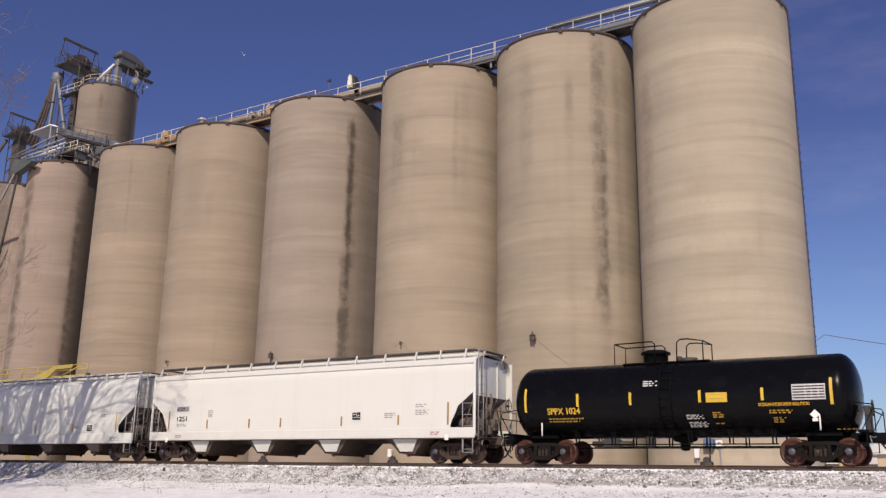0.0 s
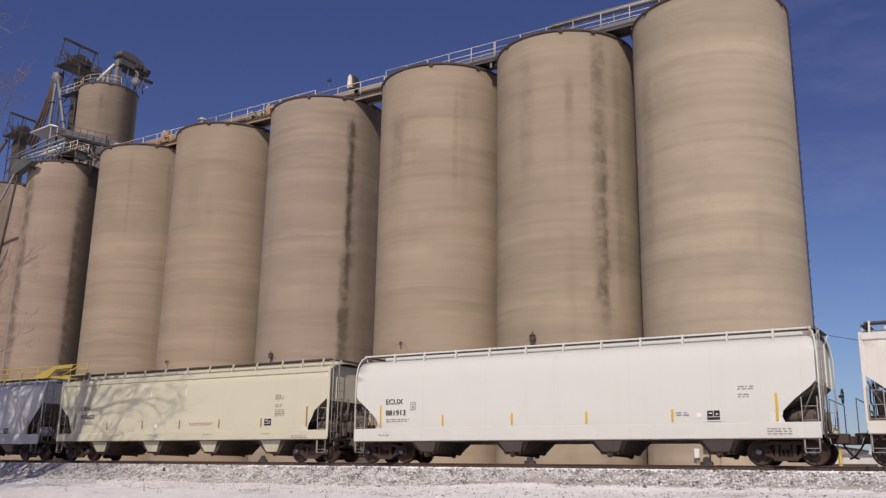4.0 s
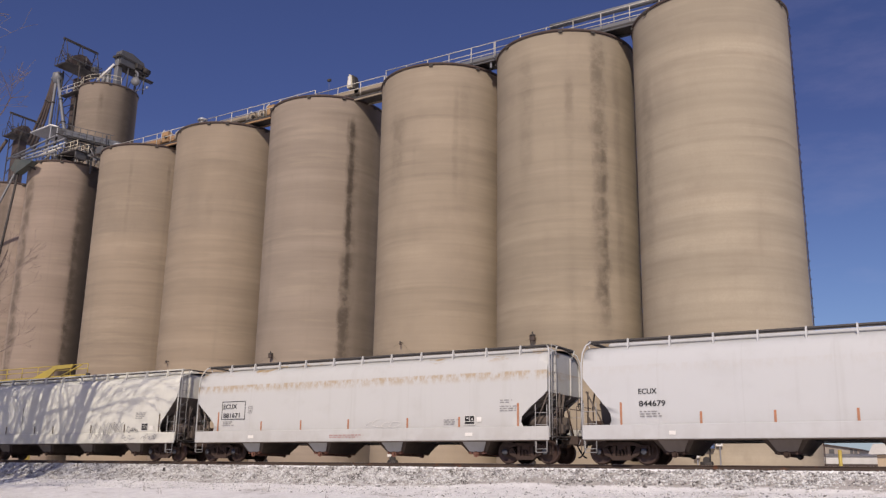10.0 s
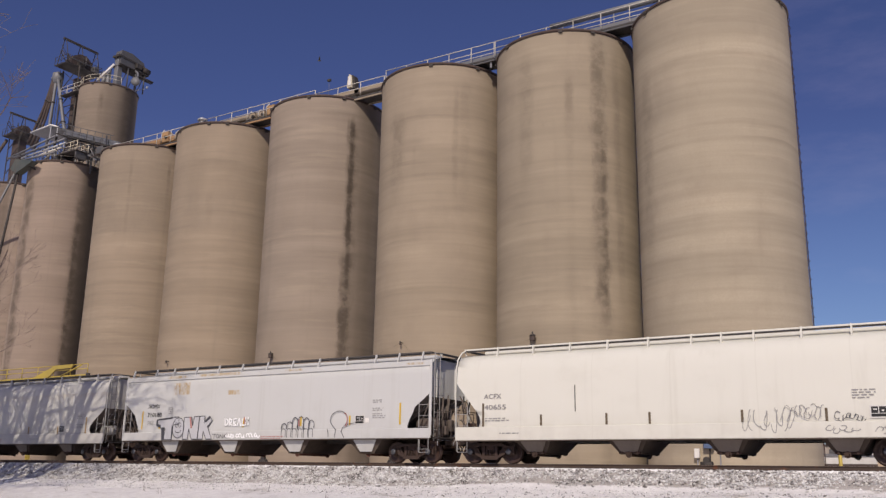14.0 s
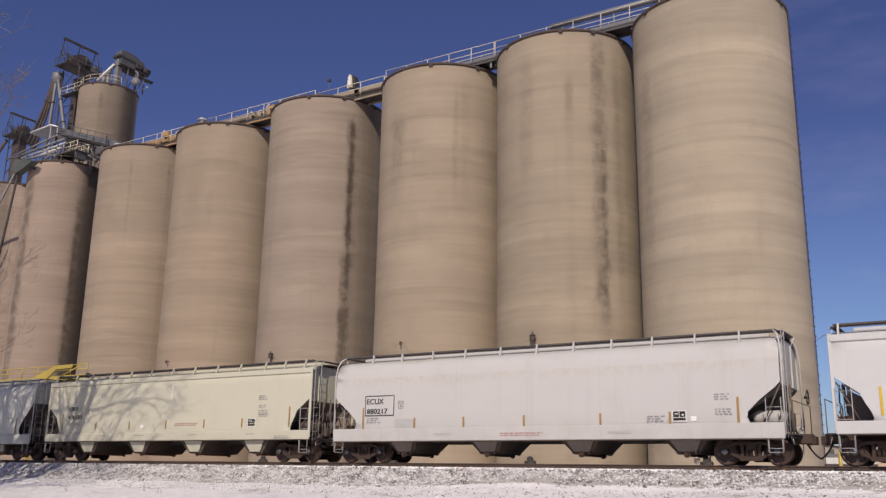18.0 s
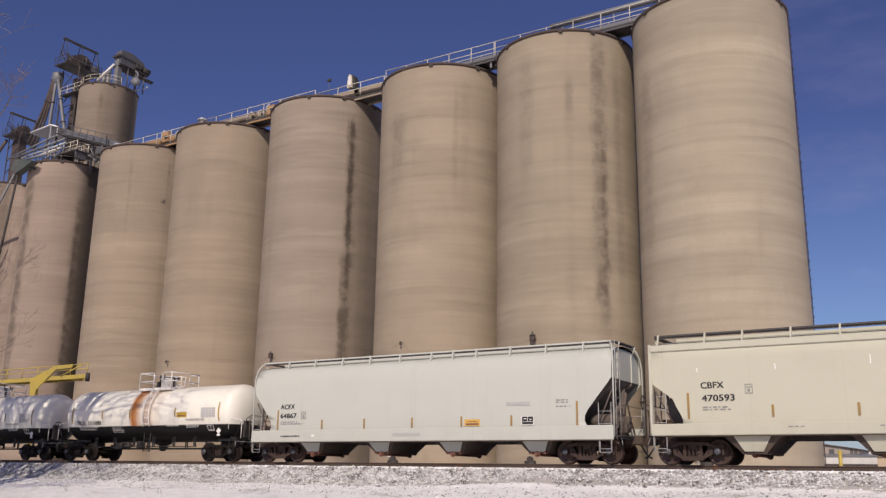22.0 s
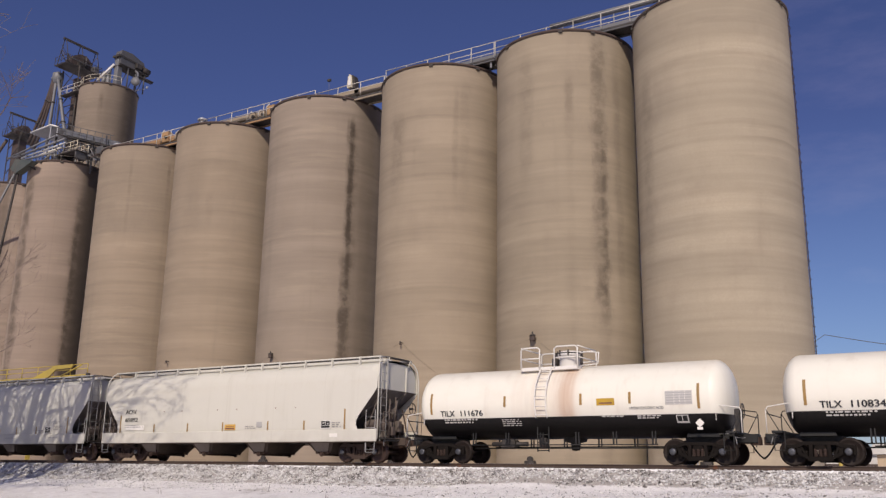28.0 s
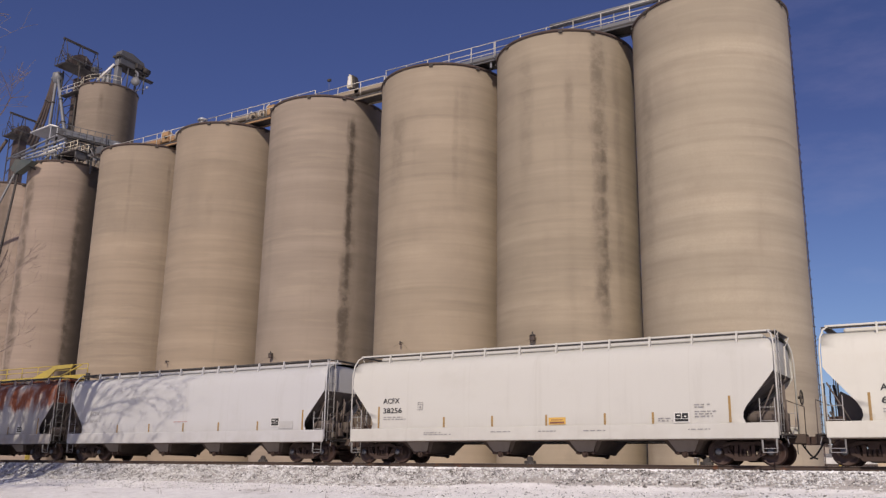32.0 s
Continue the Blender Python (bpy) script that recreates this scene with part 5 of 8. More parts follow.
def bolster_shape():
    s = Shape()
    s.box((0, 0, 0.62), (0.36, 2.1, 0.20), 0.03)
    s.turned([(0.01, 0.72), (0.2, 0.72), (0.2, 0.84), (0.01, 0.84)], 18)
    for sg in (-1, 1):
        s.box((0, sg * 0.64, 0.76), (0.3, 0.2, 0.1), 0.02)
        s.box((sg * 0.42, 0, 0.42), (0.09, 1.7, 0.12), 0.02)
    return s


def truck(car, x, cast=None, wheel=None):
    t = part("truck", once("truck", bolster_shape), cast or M["cast"], car, "rusty cast steel bogie", m=pose(x, 0, 0))
    cast = cast or M["cast"]
    for y in (-1.0, 1.0):
        part("side_frame", once("side_frame", side_frame_shape), cast, t, m=pose(0, y, 0))
        part("springs", once("springs", springs_shape), M["cast"], t, m=pose(0, y, 0))
    for dx in (-0.889, 0.889):
        for y in (-1.13, 1.13):
            part("bearing_cap", once("bearing_cap", lambda: Shape().turned([(0.005, 0.035), (0.07, 0.035), (0.12, 0.02), (0.125, -0.02), (0.09, -0.03)], 14, pose(0, 0, 0, 90, 0, 0))), M["bearing"], t, m=pose(dx, y, 0.457, 0, 0, 0 if y < 0 else 180))
        w = part("wheelset", once("wheelset", wheelset_shape), wheel or M["wheel"], t, m=pose(dx, 0, 0.457))
        WHEELS.append((w, dx))


WHEELS = []


def coupler_shape():
    s = Shape()
    s.box((-0.35, 0, 0.86), (0.9, 0.16, 0.18), 0.03)
    s.prism([(0.1, -0.12), (0.2, -0.2), (0.42, -0.2), (0.46, -0.06), (0.34, -0.04), (0.32, 0.06), (0.46, 0.1), (0.44, 0.2), (0.2, 0.22), (0.1, 0.14)], 2, 0.72, 1.0)
    s.box((-0.5, 0, 0.86), (0.3, 0.5, 0.42), 0.04)
    return s


def hose_shape(n=8):
    s = Shape()
    pts = [(0.0, 0.28, 0.78)]
    for i in range(n + 1):
        u = i / n
        pts.append((0.05 + 0.5 * u, 0.26 * (1 - u) + 0.05, 0.74 - 0.48 * math.sin(u * 1.55)))
    s.path(pts, 0.032, 6)
    return s


def brake_wheel_shape():
    s = Shape()
    pts = [(0, 0.26 * math.cos(a * math.pi / 8), 0.26 * math.sin(a * math.pi / 8)) for a in range(17)]
    s.path(pts, 0.02, 5)
    for a in range(4):
        s.tube((0, 0, 0), (0, 0.26 * math.cos(a * 1.571), 0.26 * math.sin(a * 1.571)), 0.016, 5)
    s.tube((-0.12, 0, 0), (0.02, 0, 0), 0.05, 8)
    return s


def end_gear(car, reach, sg):
    """Coupler, air hose and uncoupling lever on one end; sg tells which."""
    m = pose(sg * (reach - 0.46), 0, 0, 0, 0, 0 if sg > 0 else 180)
    part("coupler", once("coupler", coupler_shape), M["cast"], car, "rust-brown knuckle coupler", m=m)
    part("air_hose", once("air_hose", hose_shape), M["black"], car, m=m)
    lever = once("uncoupling_lever", lambda: Shape().path([(0.1, 0.1, 1.05), (-0.12, 0.3, 0.95), (-0.12, 1.3, 0.95), (-0.05, 1.38, 0.7)], 0.018, 5))
    part("uncoupling_lever", lever, M["steel"], car, m=m)
    mir = once("uncoupling_lever_near", lambda: Shape().path([(0.1, -0.1, 1.05), (-0.12, -0.3, 0.95), (-0.12, -1.3, 0.95), (-0.05, -1.38, 0.7)], 0.018, 5))
    part("uncoupling_lever", mir, M["steel"], car, m=m)


def ladder(car, x, y, z0, z1, material, w=0.42, along="x", gap=0.36):
    """Two stiles and rungs, as parts of the car."""
    d = Vector((w / 2, 0, 0)) if along == "x" else Vector((0, w / 2, 0))
    o = Vector((x, y, 0))
    l = part("ladder", Shape().tube(o - d + Vector((0, 0, z0)), o - d + Vector((0, 0, z1)), 0.018, 6).tube(o + d + Vector((0, 0, z0)), o + d + Vector((0, 0, z1)), 0.018, 6), material, car)
    n = int((z1 - z0 - 0.12) / gap)
    rung = once("rung_%s_%.2f" % (along, w), lambda: Shape().tube(-d, d, 0.012, 6))
    for i in range(n + 1):
        part("rung", rung, material, l, m=pose(x, y, z0 + 0.1 + i * gap))


def flat_bars(car, name, x, z, w, rows, pitch, bar, y, material, label, tilt=0.0, seed=0):
    """Unreadable small print as ragged plain bars."""
    rng = random.Random(int(abs(x) * 97 + z * 31) + seed)
    s = Shape()
    for i in range(rows):
        u = 0.0
        end = w * rng.uniform(0.7, 1.0)
        while u < end:
            l = rng.uniform(0.06, 0.22)
            s.box((u + l / 2, 0, -i * pitch), (min(l, end - u + 0.02), 0.006, bar))
            u += l + rng.uniform(0.04, 0.07)
    tagged(part(name, s, material, car, label, m=pose(x, y, z, tilt)), kind="stuff")


# ---- covered hoppers ----
SILL_Y = 1.645


def side_y(style, z):
    """Half width of what faces outwards at a height: sill, side sheet or roof."""
    return SILL_Y if z < 1.4 else shell_y(style, z)


def shell_y(style, z):
    if style == "flat":
        return lin(z, [(1.3, 1.59), (4.02, 1.59), (4.24, 1.60), (4.34, 1.34), (4.5, 0.6), (4.54, 0)])
    return lin(z, [(1.3, 1.55), (1.7, 1.59), (2.2, 1.605), (3.0, 1.605), (3.55, 1.585), (3.9, 1.53), (4.15, 1.42), (4.32, 1.22), (4.44, 0.8), (4.5, 0.3), (4.51, 0)])


def hopper_body(style, half):
    """Shell of sides and roof in one sheet, cut away at the ends over the slope sheets."""
    s = Shape()
    if style == "flat":
        zs = [1.3, 1.5, 1.7, 2.0, 2.3, 2.6, 2.88, 2.9, 3.3, 3.7, 4.02]
        cut = [(1.3, 1.12), (1.5, 1.18), (1.7, 1.12), (2.0, 0.95), (2.3, 0.82), (2.6, 0.42), (2.88, 0.06), (2.9, 0.04), (9, 0.04)]
        over = [(1.30, 4.32), (0.6, 4.48), (0.0, 4.52)]
    else:
        zs = [1.3, 1.42, 1.6, 1.8, 2.0, 2.2, 2.4, 2.6, 2.8, 3.0, 3.2, 3.4, 3.6, 3.8, 4.0, 4.15, 4.28, 4.38]
        cut = [(1.3, 0.92), (1.42, 1.08), (1.6, 1.16), (1.8, 1.13), (2.0, 1.02), (2.2, 0.85), (2.6, 0.52), (3.0, 0.18), (3.2, 0.04), (9, 0.04)]
        if half > 9.3:
            cut = [(1.3, 0.98), (1.42, 1.14), (1.6, 1.22), (1.8, 1.18), (2.0, 0.98), (2.2, 0.76), (2.4, 0.50), (2.6, 0.24), (2.8, 0.05), (9, 0.04)]
        over = [(0.8, 4.44), (0.3, 4.5), (0.0, 4.51)]
    prof = [(shell_y(style, z), z) for z in zs] + over
    us = [-1 + 2 * i / 36 for i in range(37)]
    rows = []
    full = prof + [(-y, z) for y, z in reversed(prof[:-1])]
    for y, z in full:
        h = half - lin(z, cut)
        rows.append([(u * h, y + (0.012 * noise.noise((u * 9, z * 1.5, half)) if 1.6 < z < 4.0 else 0) * (1 if y > 0 else -1), z) for u in us])
    s.loft(rows)
    # inner face of the cut-away sheet edge gives it thickness
    rim = []
    for y, z in full:
        h = half - lin(z, cut)
        k = 0.03
        rim.append(((h, y, z), (h - 0.002, y - (k if y > 0 else -k), z)))
    for sg in (-1, 1):
        s.loft([[(p[0] * sg, p[1], p[2]) for p in pair] for pair in rim], False)
    return s


def hopper_end(style, half):
    """End wall above, slope sheet below, with stiffeners; drawn for the +x end."""
    s = Shape()
    e = half - (0.26 if style == "flat" else 0.12)
    zj = 3.2 if style == "round" and half < 9.3 else 2.76
    zs = [zj, zj + 0.2, 3.5, 3.9, 4.1, 4.28, 4.4]
    s.loft([[(e, -side_y(style, z) + 0.03, z), (e, side_y(style, z) - 0.03, z)] for z in zs], False)
    for y in (-0.75, 0.75):
        s.prism([(e, zj), (e + 0.05, zj), (e + 0.05, 4.3), (e, 4.3)], 1, y - 0.05, y + 0.05)
    return s


def hopper_slope(style, half):
    """Slope sheet that falls inwards from the foot of the end wall, on two stiffeners."""
    s = Shape()
    e = half - (0.26 if style == "flat" else 0.12)
    zj = 3.2 if style == "round" and half < 9.3 else 2.76
    s.prism([(e, zj), (half - 2.75, 1.16), (half - 2.8, 1.16), (e - 0.03, zj - 0.02)], 1, -1.56, 1.56)
    for y in (-0.75, 0.75):
        s.prism([(e, zj), (e, zj - 0.12), (half - 2.6, 1.05), (half - 2.75, 1.16)], 1, y - 0.04, y + 0.04)
    return s


def centre_plate(half):
    s = Shape()
    s.prism([(half - 2.6, 1.02), (half - 2.55, 1.24), (half - 0.35, 2.5), (half - 0.2, 2.3), (half - 0.35, 1.02)], 1, 0.25, 0.33)
    return s


def bay_shape(top, deep, wide, foot):
    """One discharge bay: four slopes down to the outlet frame, with a lip at its head."""
    s = Shape()
    ring = lambda p: [(-p[0], -p[1], p[2]), (p[0], -p[1], p[2]), (p[0], p[1], p[2]), (-p[0], p[1], p[2])]
    vs = ring((top, wide, 1.14)) + ring((top * 0.97, wide - 0.02, 1.04)) + ring((0.44, foot, deep)) + ring((0.42, foot - 0.02, deep - 0.06))
    s.add(vs, [(k * 4 + i, k * 4 + (i + 1) % 4, k * 4 + 4 + (i + 1) % 4, k * 4 + 4 + i) for k in range(3) for i in range(4)])
    s.add(vs[-4:], [(0, 1, 2, 3)])
    return s


def gate_shape():
    s = Shape()
    s.box((0, 0, 0.02), (0.86, 2.1, 0.07), 0.015)
    s.tube((0.0, -1.12, -0.05), (0.0, 1.12, -0.05), 0.06, 8)
    for y in (-1.12, 1.12):
        q = 1 if y > 0 else -1
        s.tube((-0.02, y - 0.05 * q, -0.04), (-0.02, y, -0.04), 0.12, 12)
        s.tube((-0.02, y, -0.04), (-0.02, y + 0.03 * q, -0.04), 0.05, 8)
        s.box((0.3, y * 0.9, 0.06), (0.1, 0.2, 0.2), 0.02)
        s.box((-0.3, y * 0.9, 0.04), (0.12, 0.2, 0.16), 0.02)
    return s


def hopper(name, label, colour, half, reach, truck_x, style, bays, marks, strip, brackets, roof="grating", bright_gear=False, clean_bays=False):
    """A four-bay covered hopper; marks draws what is lettered on it."""
    car = thing(name, label, "freight car", group="freight train cars")
    fit = colour
    # bay slopes: grime plus underside shade in one dark colour
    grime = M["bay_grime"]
    part("body", once("body/%s/%.2f" % (style, half), lambda: hopper_body(style, half)), colour, car)
    for sg in (-1, 1):
        turn = pose(0, 0, 0, 0, 0, 0 if sg > 0 else 180)
        part("end_wall", once("end_wall/%s/%.2f" % (style, half), lambda: hopper_end(style, half)), colour, car, m=turn)
        part("slope_sheet", once("slope_sheet/%s/%.2f" % (style, half), lambda: hopper_slope(style, half)), M["slope_grime"], car, "dusty slope sheet", m=turn)
        part("centre_plate", once("centre_plate/%.2f" % half, lambda: centre_plate(half)), M["slope_grime"], car, m=turn)
        # draft sill coloured dark too, to keep the shade over the truck
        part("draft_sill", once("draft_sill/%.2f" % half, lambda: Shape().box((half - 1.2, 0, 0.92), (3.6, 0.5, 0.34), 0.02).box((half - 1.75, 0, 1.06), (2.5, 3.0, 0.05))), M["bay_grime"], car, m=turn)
        end_gear(car, reach, sg)
        truck(car, sg * truck_x)
        for y in (-1.5, 1.5):
            # corner posts with the grab iron curving to the roof
            if style == "flat":
                part("corner_post", Shape().box((sg * (half - 0.03), y * 1.06, 2.7), (0.12, 0.07, 3.2), 0.015), colour, car)
            else:
                part("corner_post", Shape().path([(sg * (half + 0.02), y * 1.05, 1.0), (sg * (half + 0.02), y * 1.05, 3.75), (sg * (half - 0.02), y * 1.0, 4.2), (sg * (half - 0.10), y * 0.9, 4.48), (sg * (half - 0.25), y * 0.8, 4.62)], 0.032, 7), fit, car)
            ladder(car, sg * (half - 0.32), y * 1.085, 0.45, 2.5 if style == "flat" else 2.25, M["grab"], 0.5, "x", 0.46)
        ladder(car, sg * (half + 0.06), -1.22 * sg, 0.9, 4.62, M["grab"], 0.42, "y")
        part("end_platform", Shape().box((sg * (half + 0.16), 0, 1.02), (0.3, 2.9, 0.05), 0.01), M["dark_steel"], car)
        part("step", Shape().path([(sg * (half - 0.1), -1.6, 1.0), (sg * (half - 0.1), -1.6, 0.42), (sg * (half - 0.55), -1.6, 0.42), (sg * (half - 0.55), -1.6, 1.0)], 0.02, 6), M["grab"], car)
        part("end_rail", Shape().path([(sg * (half + 0.28), -1.5, 1.0), (sg * (half + 0.28), -1.5, 2.15), (sg * (half + 0.28), 1.5, 2.15), (sg * (half + 0.28), 1.5, 1.0)], 0.018, 6), M["gear"], car)
    for sg in (-1, 1):
        e = lambda *pts: [(sg * (half + a), b, c) for a, b, c in pts]
        part("brake_pipe", Shape().path(e((-0.15, -0.9, 1.0), (-0.15, -0.9, 1.9), (-0.05, -0.7, 2.1), (-0.05, -0.5, 2.7)), 0.03, 6), M["gear"], car)
        part("brake_pipe", Shape().path(e((-1.5, -1.1, 1.1), (-0.7, -1.1, 1.12), (-0.1, -1.0, 1.3), (0.02, -0.9, 1.7)), 0.028, 6), M["gear"], car)
        part("end_brace", Shape().path(e((-0.1, -1.45, 2.7), (-0.75, -1.3, 1.4)), 0.03, 6), M["gear"], car)
        part("end_brace", Shape().path(e((-0.08, 0.0, 2.75), (-0.3, 0.0, 1.2)), 0.05, 6), M["gear"], car)
        part("end_brace", Shape().path(e((0.1, -0.8, 1.05), (0.1, -0.8, 2.75)), 0.03, 6), M["gear"], car)
        part("valve_box", Shape().box((sg * (half - 0.05), -0.45, 1.35), (0.35, 0.3, 0.4), 0.05), M["gear"], car)
        for k, (dy, z0, z1) in enumerate(((-1.25, 1.05, 1.75), (-0.2, 1.05, 2.3), (0.45, 1.05, 2.0), (0.95, 1.1, 2.4))):
            part("brake_pipe", Shape().path(e((-0.4 + 0.1 * k, dy, z0), (-0.3, dy + 0.08, (z0 + z1) / 2), (-0.12 - 0.08 * k, dy - 0.1, z1)), 0.035, 5), M["cast"] if k % 2 else M["gear"], car)
        part("brake_lever", Shape().box((sg * (half - 0.25), -0.75, 1.55), (0.5, 0.06, 0.16), 0.02), M["cast"], car)
        part("valve_box", Shape().box((sg * (half - 0.5), 0.75, 1.5), (0.45, 0.4, 0.5), 0.05), M["cast"], car)
        part("valve_box", Shape().tube((sg * (half - 0.35), 0.2, 1.7), (sg * (half - 0.35), 0.2, 2.15), 0.14, 10), M["bay_grime"], car)
    part("air_reservoir", once("air_reservoir", lambda: Shape().turned([(0.01, -0.6), (0.2, -0.56), (0.26, -0.42), (0.26, 0.42), (0.2, 0.56), (0.01, 0.6)], 16, pose(0, 0, 0, 0, 90, 0))), colour if bright_gear else M["gear"], car, m=pose(half - 0.62, -0.75, 1.62))
    part("brake_cylinder", once("brake_cylinder", lambda: Shape().tube((0, 0, -0.3), (0, 0, 0.3), 0.17, 12).box((0.1, 0.4, 0.1), (0.3, 0.3, 0.5), 0.03).path([(0, 0, 0.3), (0.1, 0.2, 0.7), (0.1, 0.2, 1.4)], 0.03, 5)), M["gear"], car, m=pose(half - 0.25, -0.2, 1.5))
    part("brake_wheel", once("brake_wheel", brake_wheel_shape), M["dark_steel"], car, m=pose(half + 0.4, 0.55, 2.4))
    for y in (-1, 1):
        part("side_sill", Shape().box((0, y * (SILL_Y - 0.045), 1.21 if style == "flat" else 1.15), (2 * half, 0.09, 0.42 if style == "flat" else 0.54), 0.02), colour, car)
        # dark strip that paints the shadow line along the sill's lower edge
        part("sill_flange", Shape().box((0, y * 1.56, 0.985 if style == "flat" else 0.865), (2 * half - 0.2, 0.19, 0.03)), M["bay_grime"], car)
        if style == "flat":
            part("top_chord", Shape().box((0, y * 1.60, 4.14), (2 * half - 0.06, 0.10, 0.24), 0.03), colour, car)
        ew = 1.38 if style == "flat" else 1.20
        part("roofwalk", Shape().box((0, y * (ew - 0.185), 4.625), (2 * half - 0.3, 0.34, 0.04)), M[roof], car, "steel grating walkway")
        part("roofwalk_angle", Shape().box((0, y * (ew - 0.055), 4.56), (2 * half - 0.5, 0.03, 0.05)), M["grating"], car)
        part("roofwalk_edge", Shape().box((0, y * ew, 4.63), (2 * half - 0.3, 0.03, 0.06)), fit if roof != "grating" else M["grating"], car)
        for bx in brackets:
            if style == "flat":
                sh = once("bracket/flat", lambda: Shape().prism([(-1.44, 4.67), (-1.36, 4.67), (-1.50, 4.20), (-1.60, 4.20)], 0, -0.03, 0.03))
            else:
                sh = once("bracket/round", lambda: Shape().prism([(-1.26, 4.67), (-1.18, 4.67), (-1.18, 4.32), (-1.33, 4.24)], 0, -0.03, 0.03))
            part("bracket", sh, fit, car, m=pose(bx, 0, 0, 0, 0, 0 if y < 0 else 180) if y < 0 else pose(bx, 0, 0, 0, 0, 180))
    hatch = once("hatch/%.2f" % half, lambda: Shape().box((0, 0, 4.58), (2 * half - 1.2, 0.62, 0.16), 0.05))
    part("trough_hatch", hatch, colour, car)
    for sg in (-1, 1):
        part("roof_crossover", Shape().box((sg * (half - 0.12), 0, 4.63), (0.26, 1.9, 0.04)), M["grating"], car)
        for yy in (-0.83, 0.83):
            part("crossover_stay", Shape().path([(sg * (half + 0.04), yy, 4.62), (sg * (half - 0.1), yy, 4.25)], 0.025, 5), fit, car)
    part("floor_plate", Shape().box((0, 0, 1.13), (2 * half - 4.9, 3.0, 0.05)), M["dark_steel"], car)
    part("centre_sill", Shape().box((0, 0, 0.98), (2 * half - 4.0, 0.36, 0.26), 0.02), M["dark_steel"], car)
    for bx in bays:
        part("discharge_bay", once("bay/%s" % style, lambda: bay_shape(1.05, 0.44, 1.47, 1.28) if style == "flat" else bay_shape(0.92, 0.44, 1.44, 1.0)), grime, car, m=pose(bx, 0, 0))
        for sg in (-1, 1):
            yt, yf = (1.50, 1.34) if style == "flat" else (1.46, 1.10)
            part("side_apron", once("side_apron/%s" % style, lambda: Shape().add([(-0.70, -yt, 1.10), (0.70, -yt, 1.10), (0.32, -yf, 0.46), (-0.32, -yf, 0.46), (-0.70, -yt + 0.02, 1.10), (0.70, -yt + 0.02, 1.10), (0.32, -yf + 0.02, 0.46), (-0.32, -yf + 0.02, 0.46)], [(0, 1, 2, 3), (7, 6, 5, 4), (0, 4, 5, 1), (1, 5, 6, 2), (2, 6, 7, 3), (3, 7, 4, 0)])), colour if style == "flat" or clean_bays else M["apron_grime"], car, m=pose(bx, 0, 0, 0, 0, 0 if sg < 0 else 180))
        part("outlet_gate", once("gate", gate_shape), M["rust"] if style == "flat" or clean_bays else M["cast"], car, "rusty outlet gate", m=pose(bx, 0, 0.40))
        part("sheet_rib", once("rib", lambda: Shape().prism([(-0.03, 1.0), (0.03, 1.0), (0.02, 0.55), (-0.02, 0.55)], 1, -0.95, 0.95)), M["bay_grime"], car, m=pose(bx, 0, 0))
    for x, z0, z1 in strip[1]:
        zz = (z0 + z1) / 2
        part("reflector", once("reflector/%.2f" % (z1 - z0), lambda: Shape().box((0, 0, 0), (0.085, 0.006, z1 - z0))), M[strip[0]], car, "reflective strip", m=pose(x, -side_y(style, zz) - 0.016, zz))
    marks(car, style)
    return car


def on_side(car, style, text, x, z, size, material="letter", width=0.0):
    part("lettering", words(text, size, width), M[material], car, m=pose(x, -side_y(style, z + size / 2) - 0.018, z, 90))


def panel(car, style, name, x, z, w, h, material, label="", proud=0.016):
    part(name, Shape().box((0, 0, 0), (w, 0.006, h)), M[material], car, label, m=pose(x, -side_y(style, z) - proud, z))


def stencil_box(car, style, x, z, w=0.52, h=0.40):
    """Black inspection stencil: dark square with white frame lines and print bars."""
    p = part("inspection_stencil", Shape().box((0, 0, 0), (w, 0.006, h)), M["white_letter"], car, "black inspection stencil with white border", m=pose(x, -side_y(style, z) - 0.016, z))
    part("field", Shape().box((0, 0, 0), (w * 0.40, 0.006, h * 0.52)), M["black"], p, m=pose(-w * 0.225, -0.004, h * 0.16))
    part("field", Shape().box((0, 0, 0), (w * 0.40, 0.006, h * 0.52)), M["black"], p, m=pose(w * 0.225, -0.004, h * 0.16))
    part("field", Shape().box((0, 0, 0), (w * 0.86, 0.006, h * 0.24)), M["black"], p, m=pose(0, -0.004, -h * 0.27))
    part("print", Shape().box((-w * 0.2, 0, h * 0.2), (w * 0.22, 0.004, 0.04)).box((w * 0.24, 0, h * 0.1), (w * 0.14, 0.004, 0.05)), M["white_letter"], p, m=pose(0, -0.009, 0))


def small_print(car, style, x, z, w, rows, material="grey_letter", pitch=0.085, bar=0.034):
    flat_bars(car, "small_print", x, z, w, rows, pitch, bar, -side_y(style, z) - 0.018, M[material], "unreadable stencilled print")


def class_mark(car, style, x, z):
    """Small outlined square beside the number."""
    s = Shape()
    for dx, dz, w, h in ((-0.12, 0, 0.02, 0.3), (0.12, 0, 0.02, 0.3), (0, 0.15, 0.26, 0.02), (0, -0.15, 0.26, 0.02), (0, 0.06, 0.2, 0.02)):
        s.box((dx, 0, dz), (w, 0.006, h))
    s.box((0, 0, -0.05), (0.08, 0.006, 0.09))
    part("class_mark", s, M["grey_letter"], car, m=pose(x, -side_y(style, z) - 0.018, z))


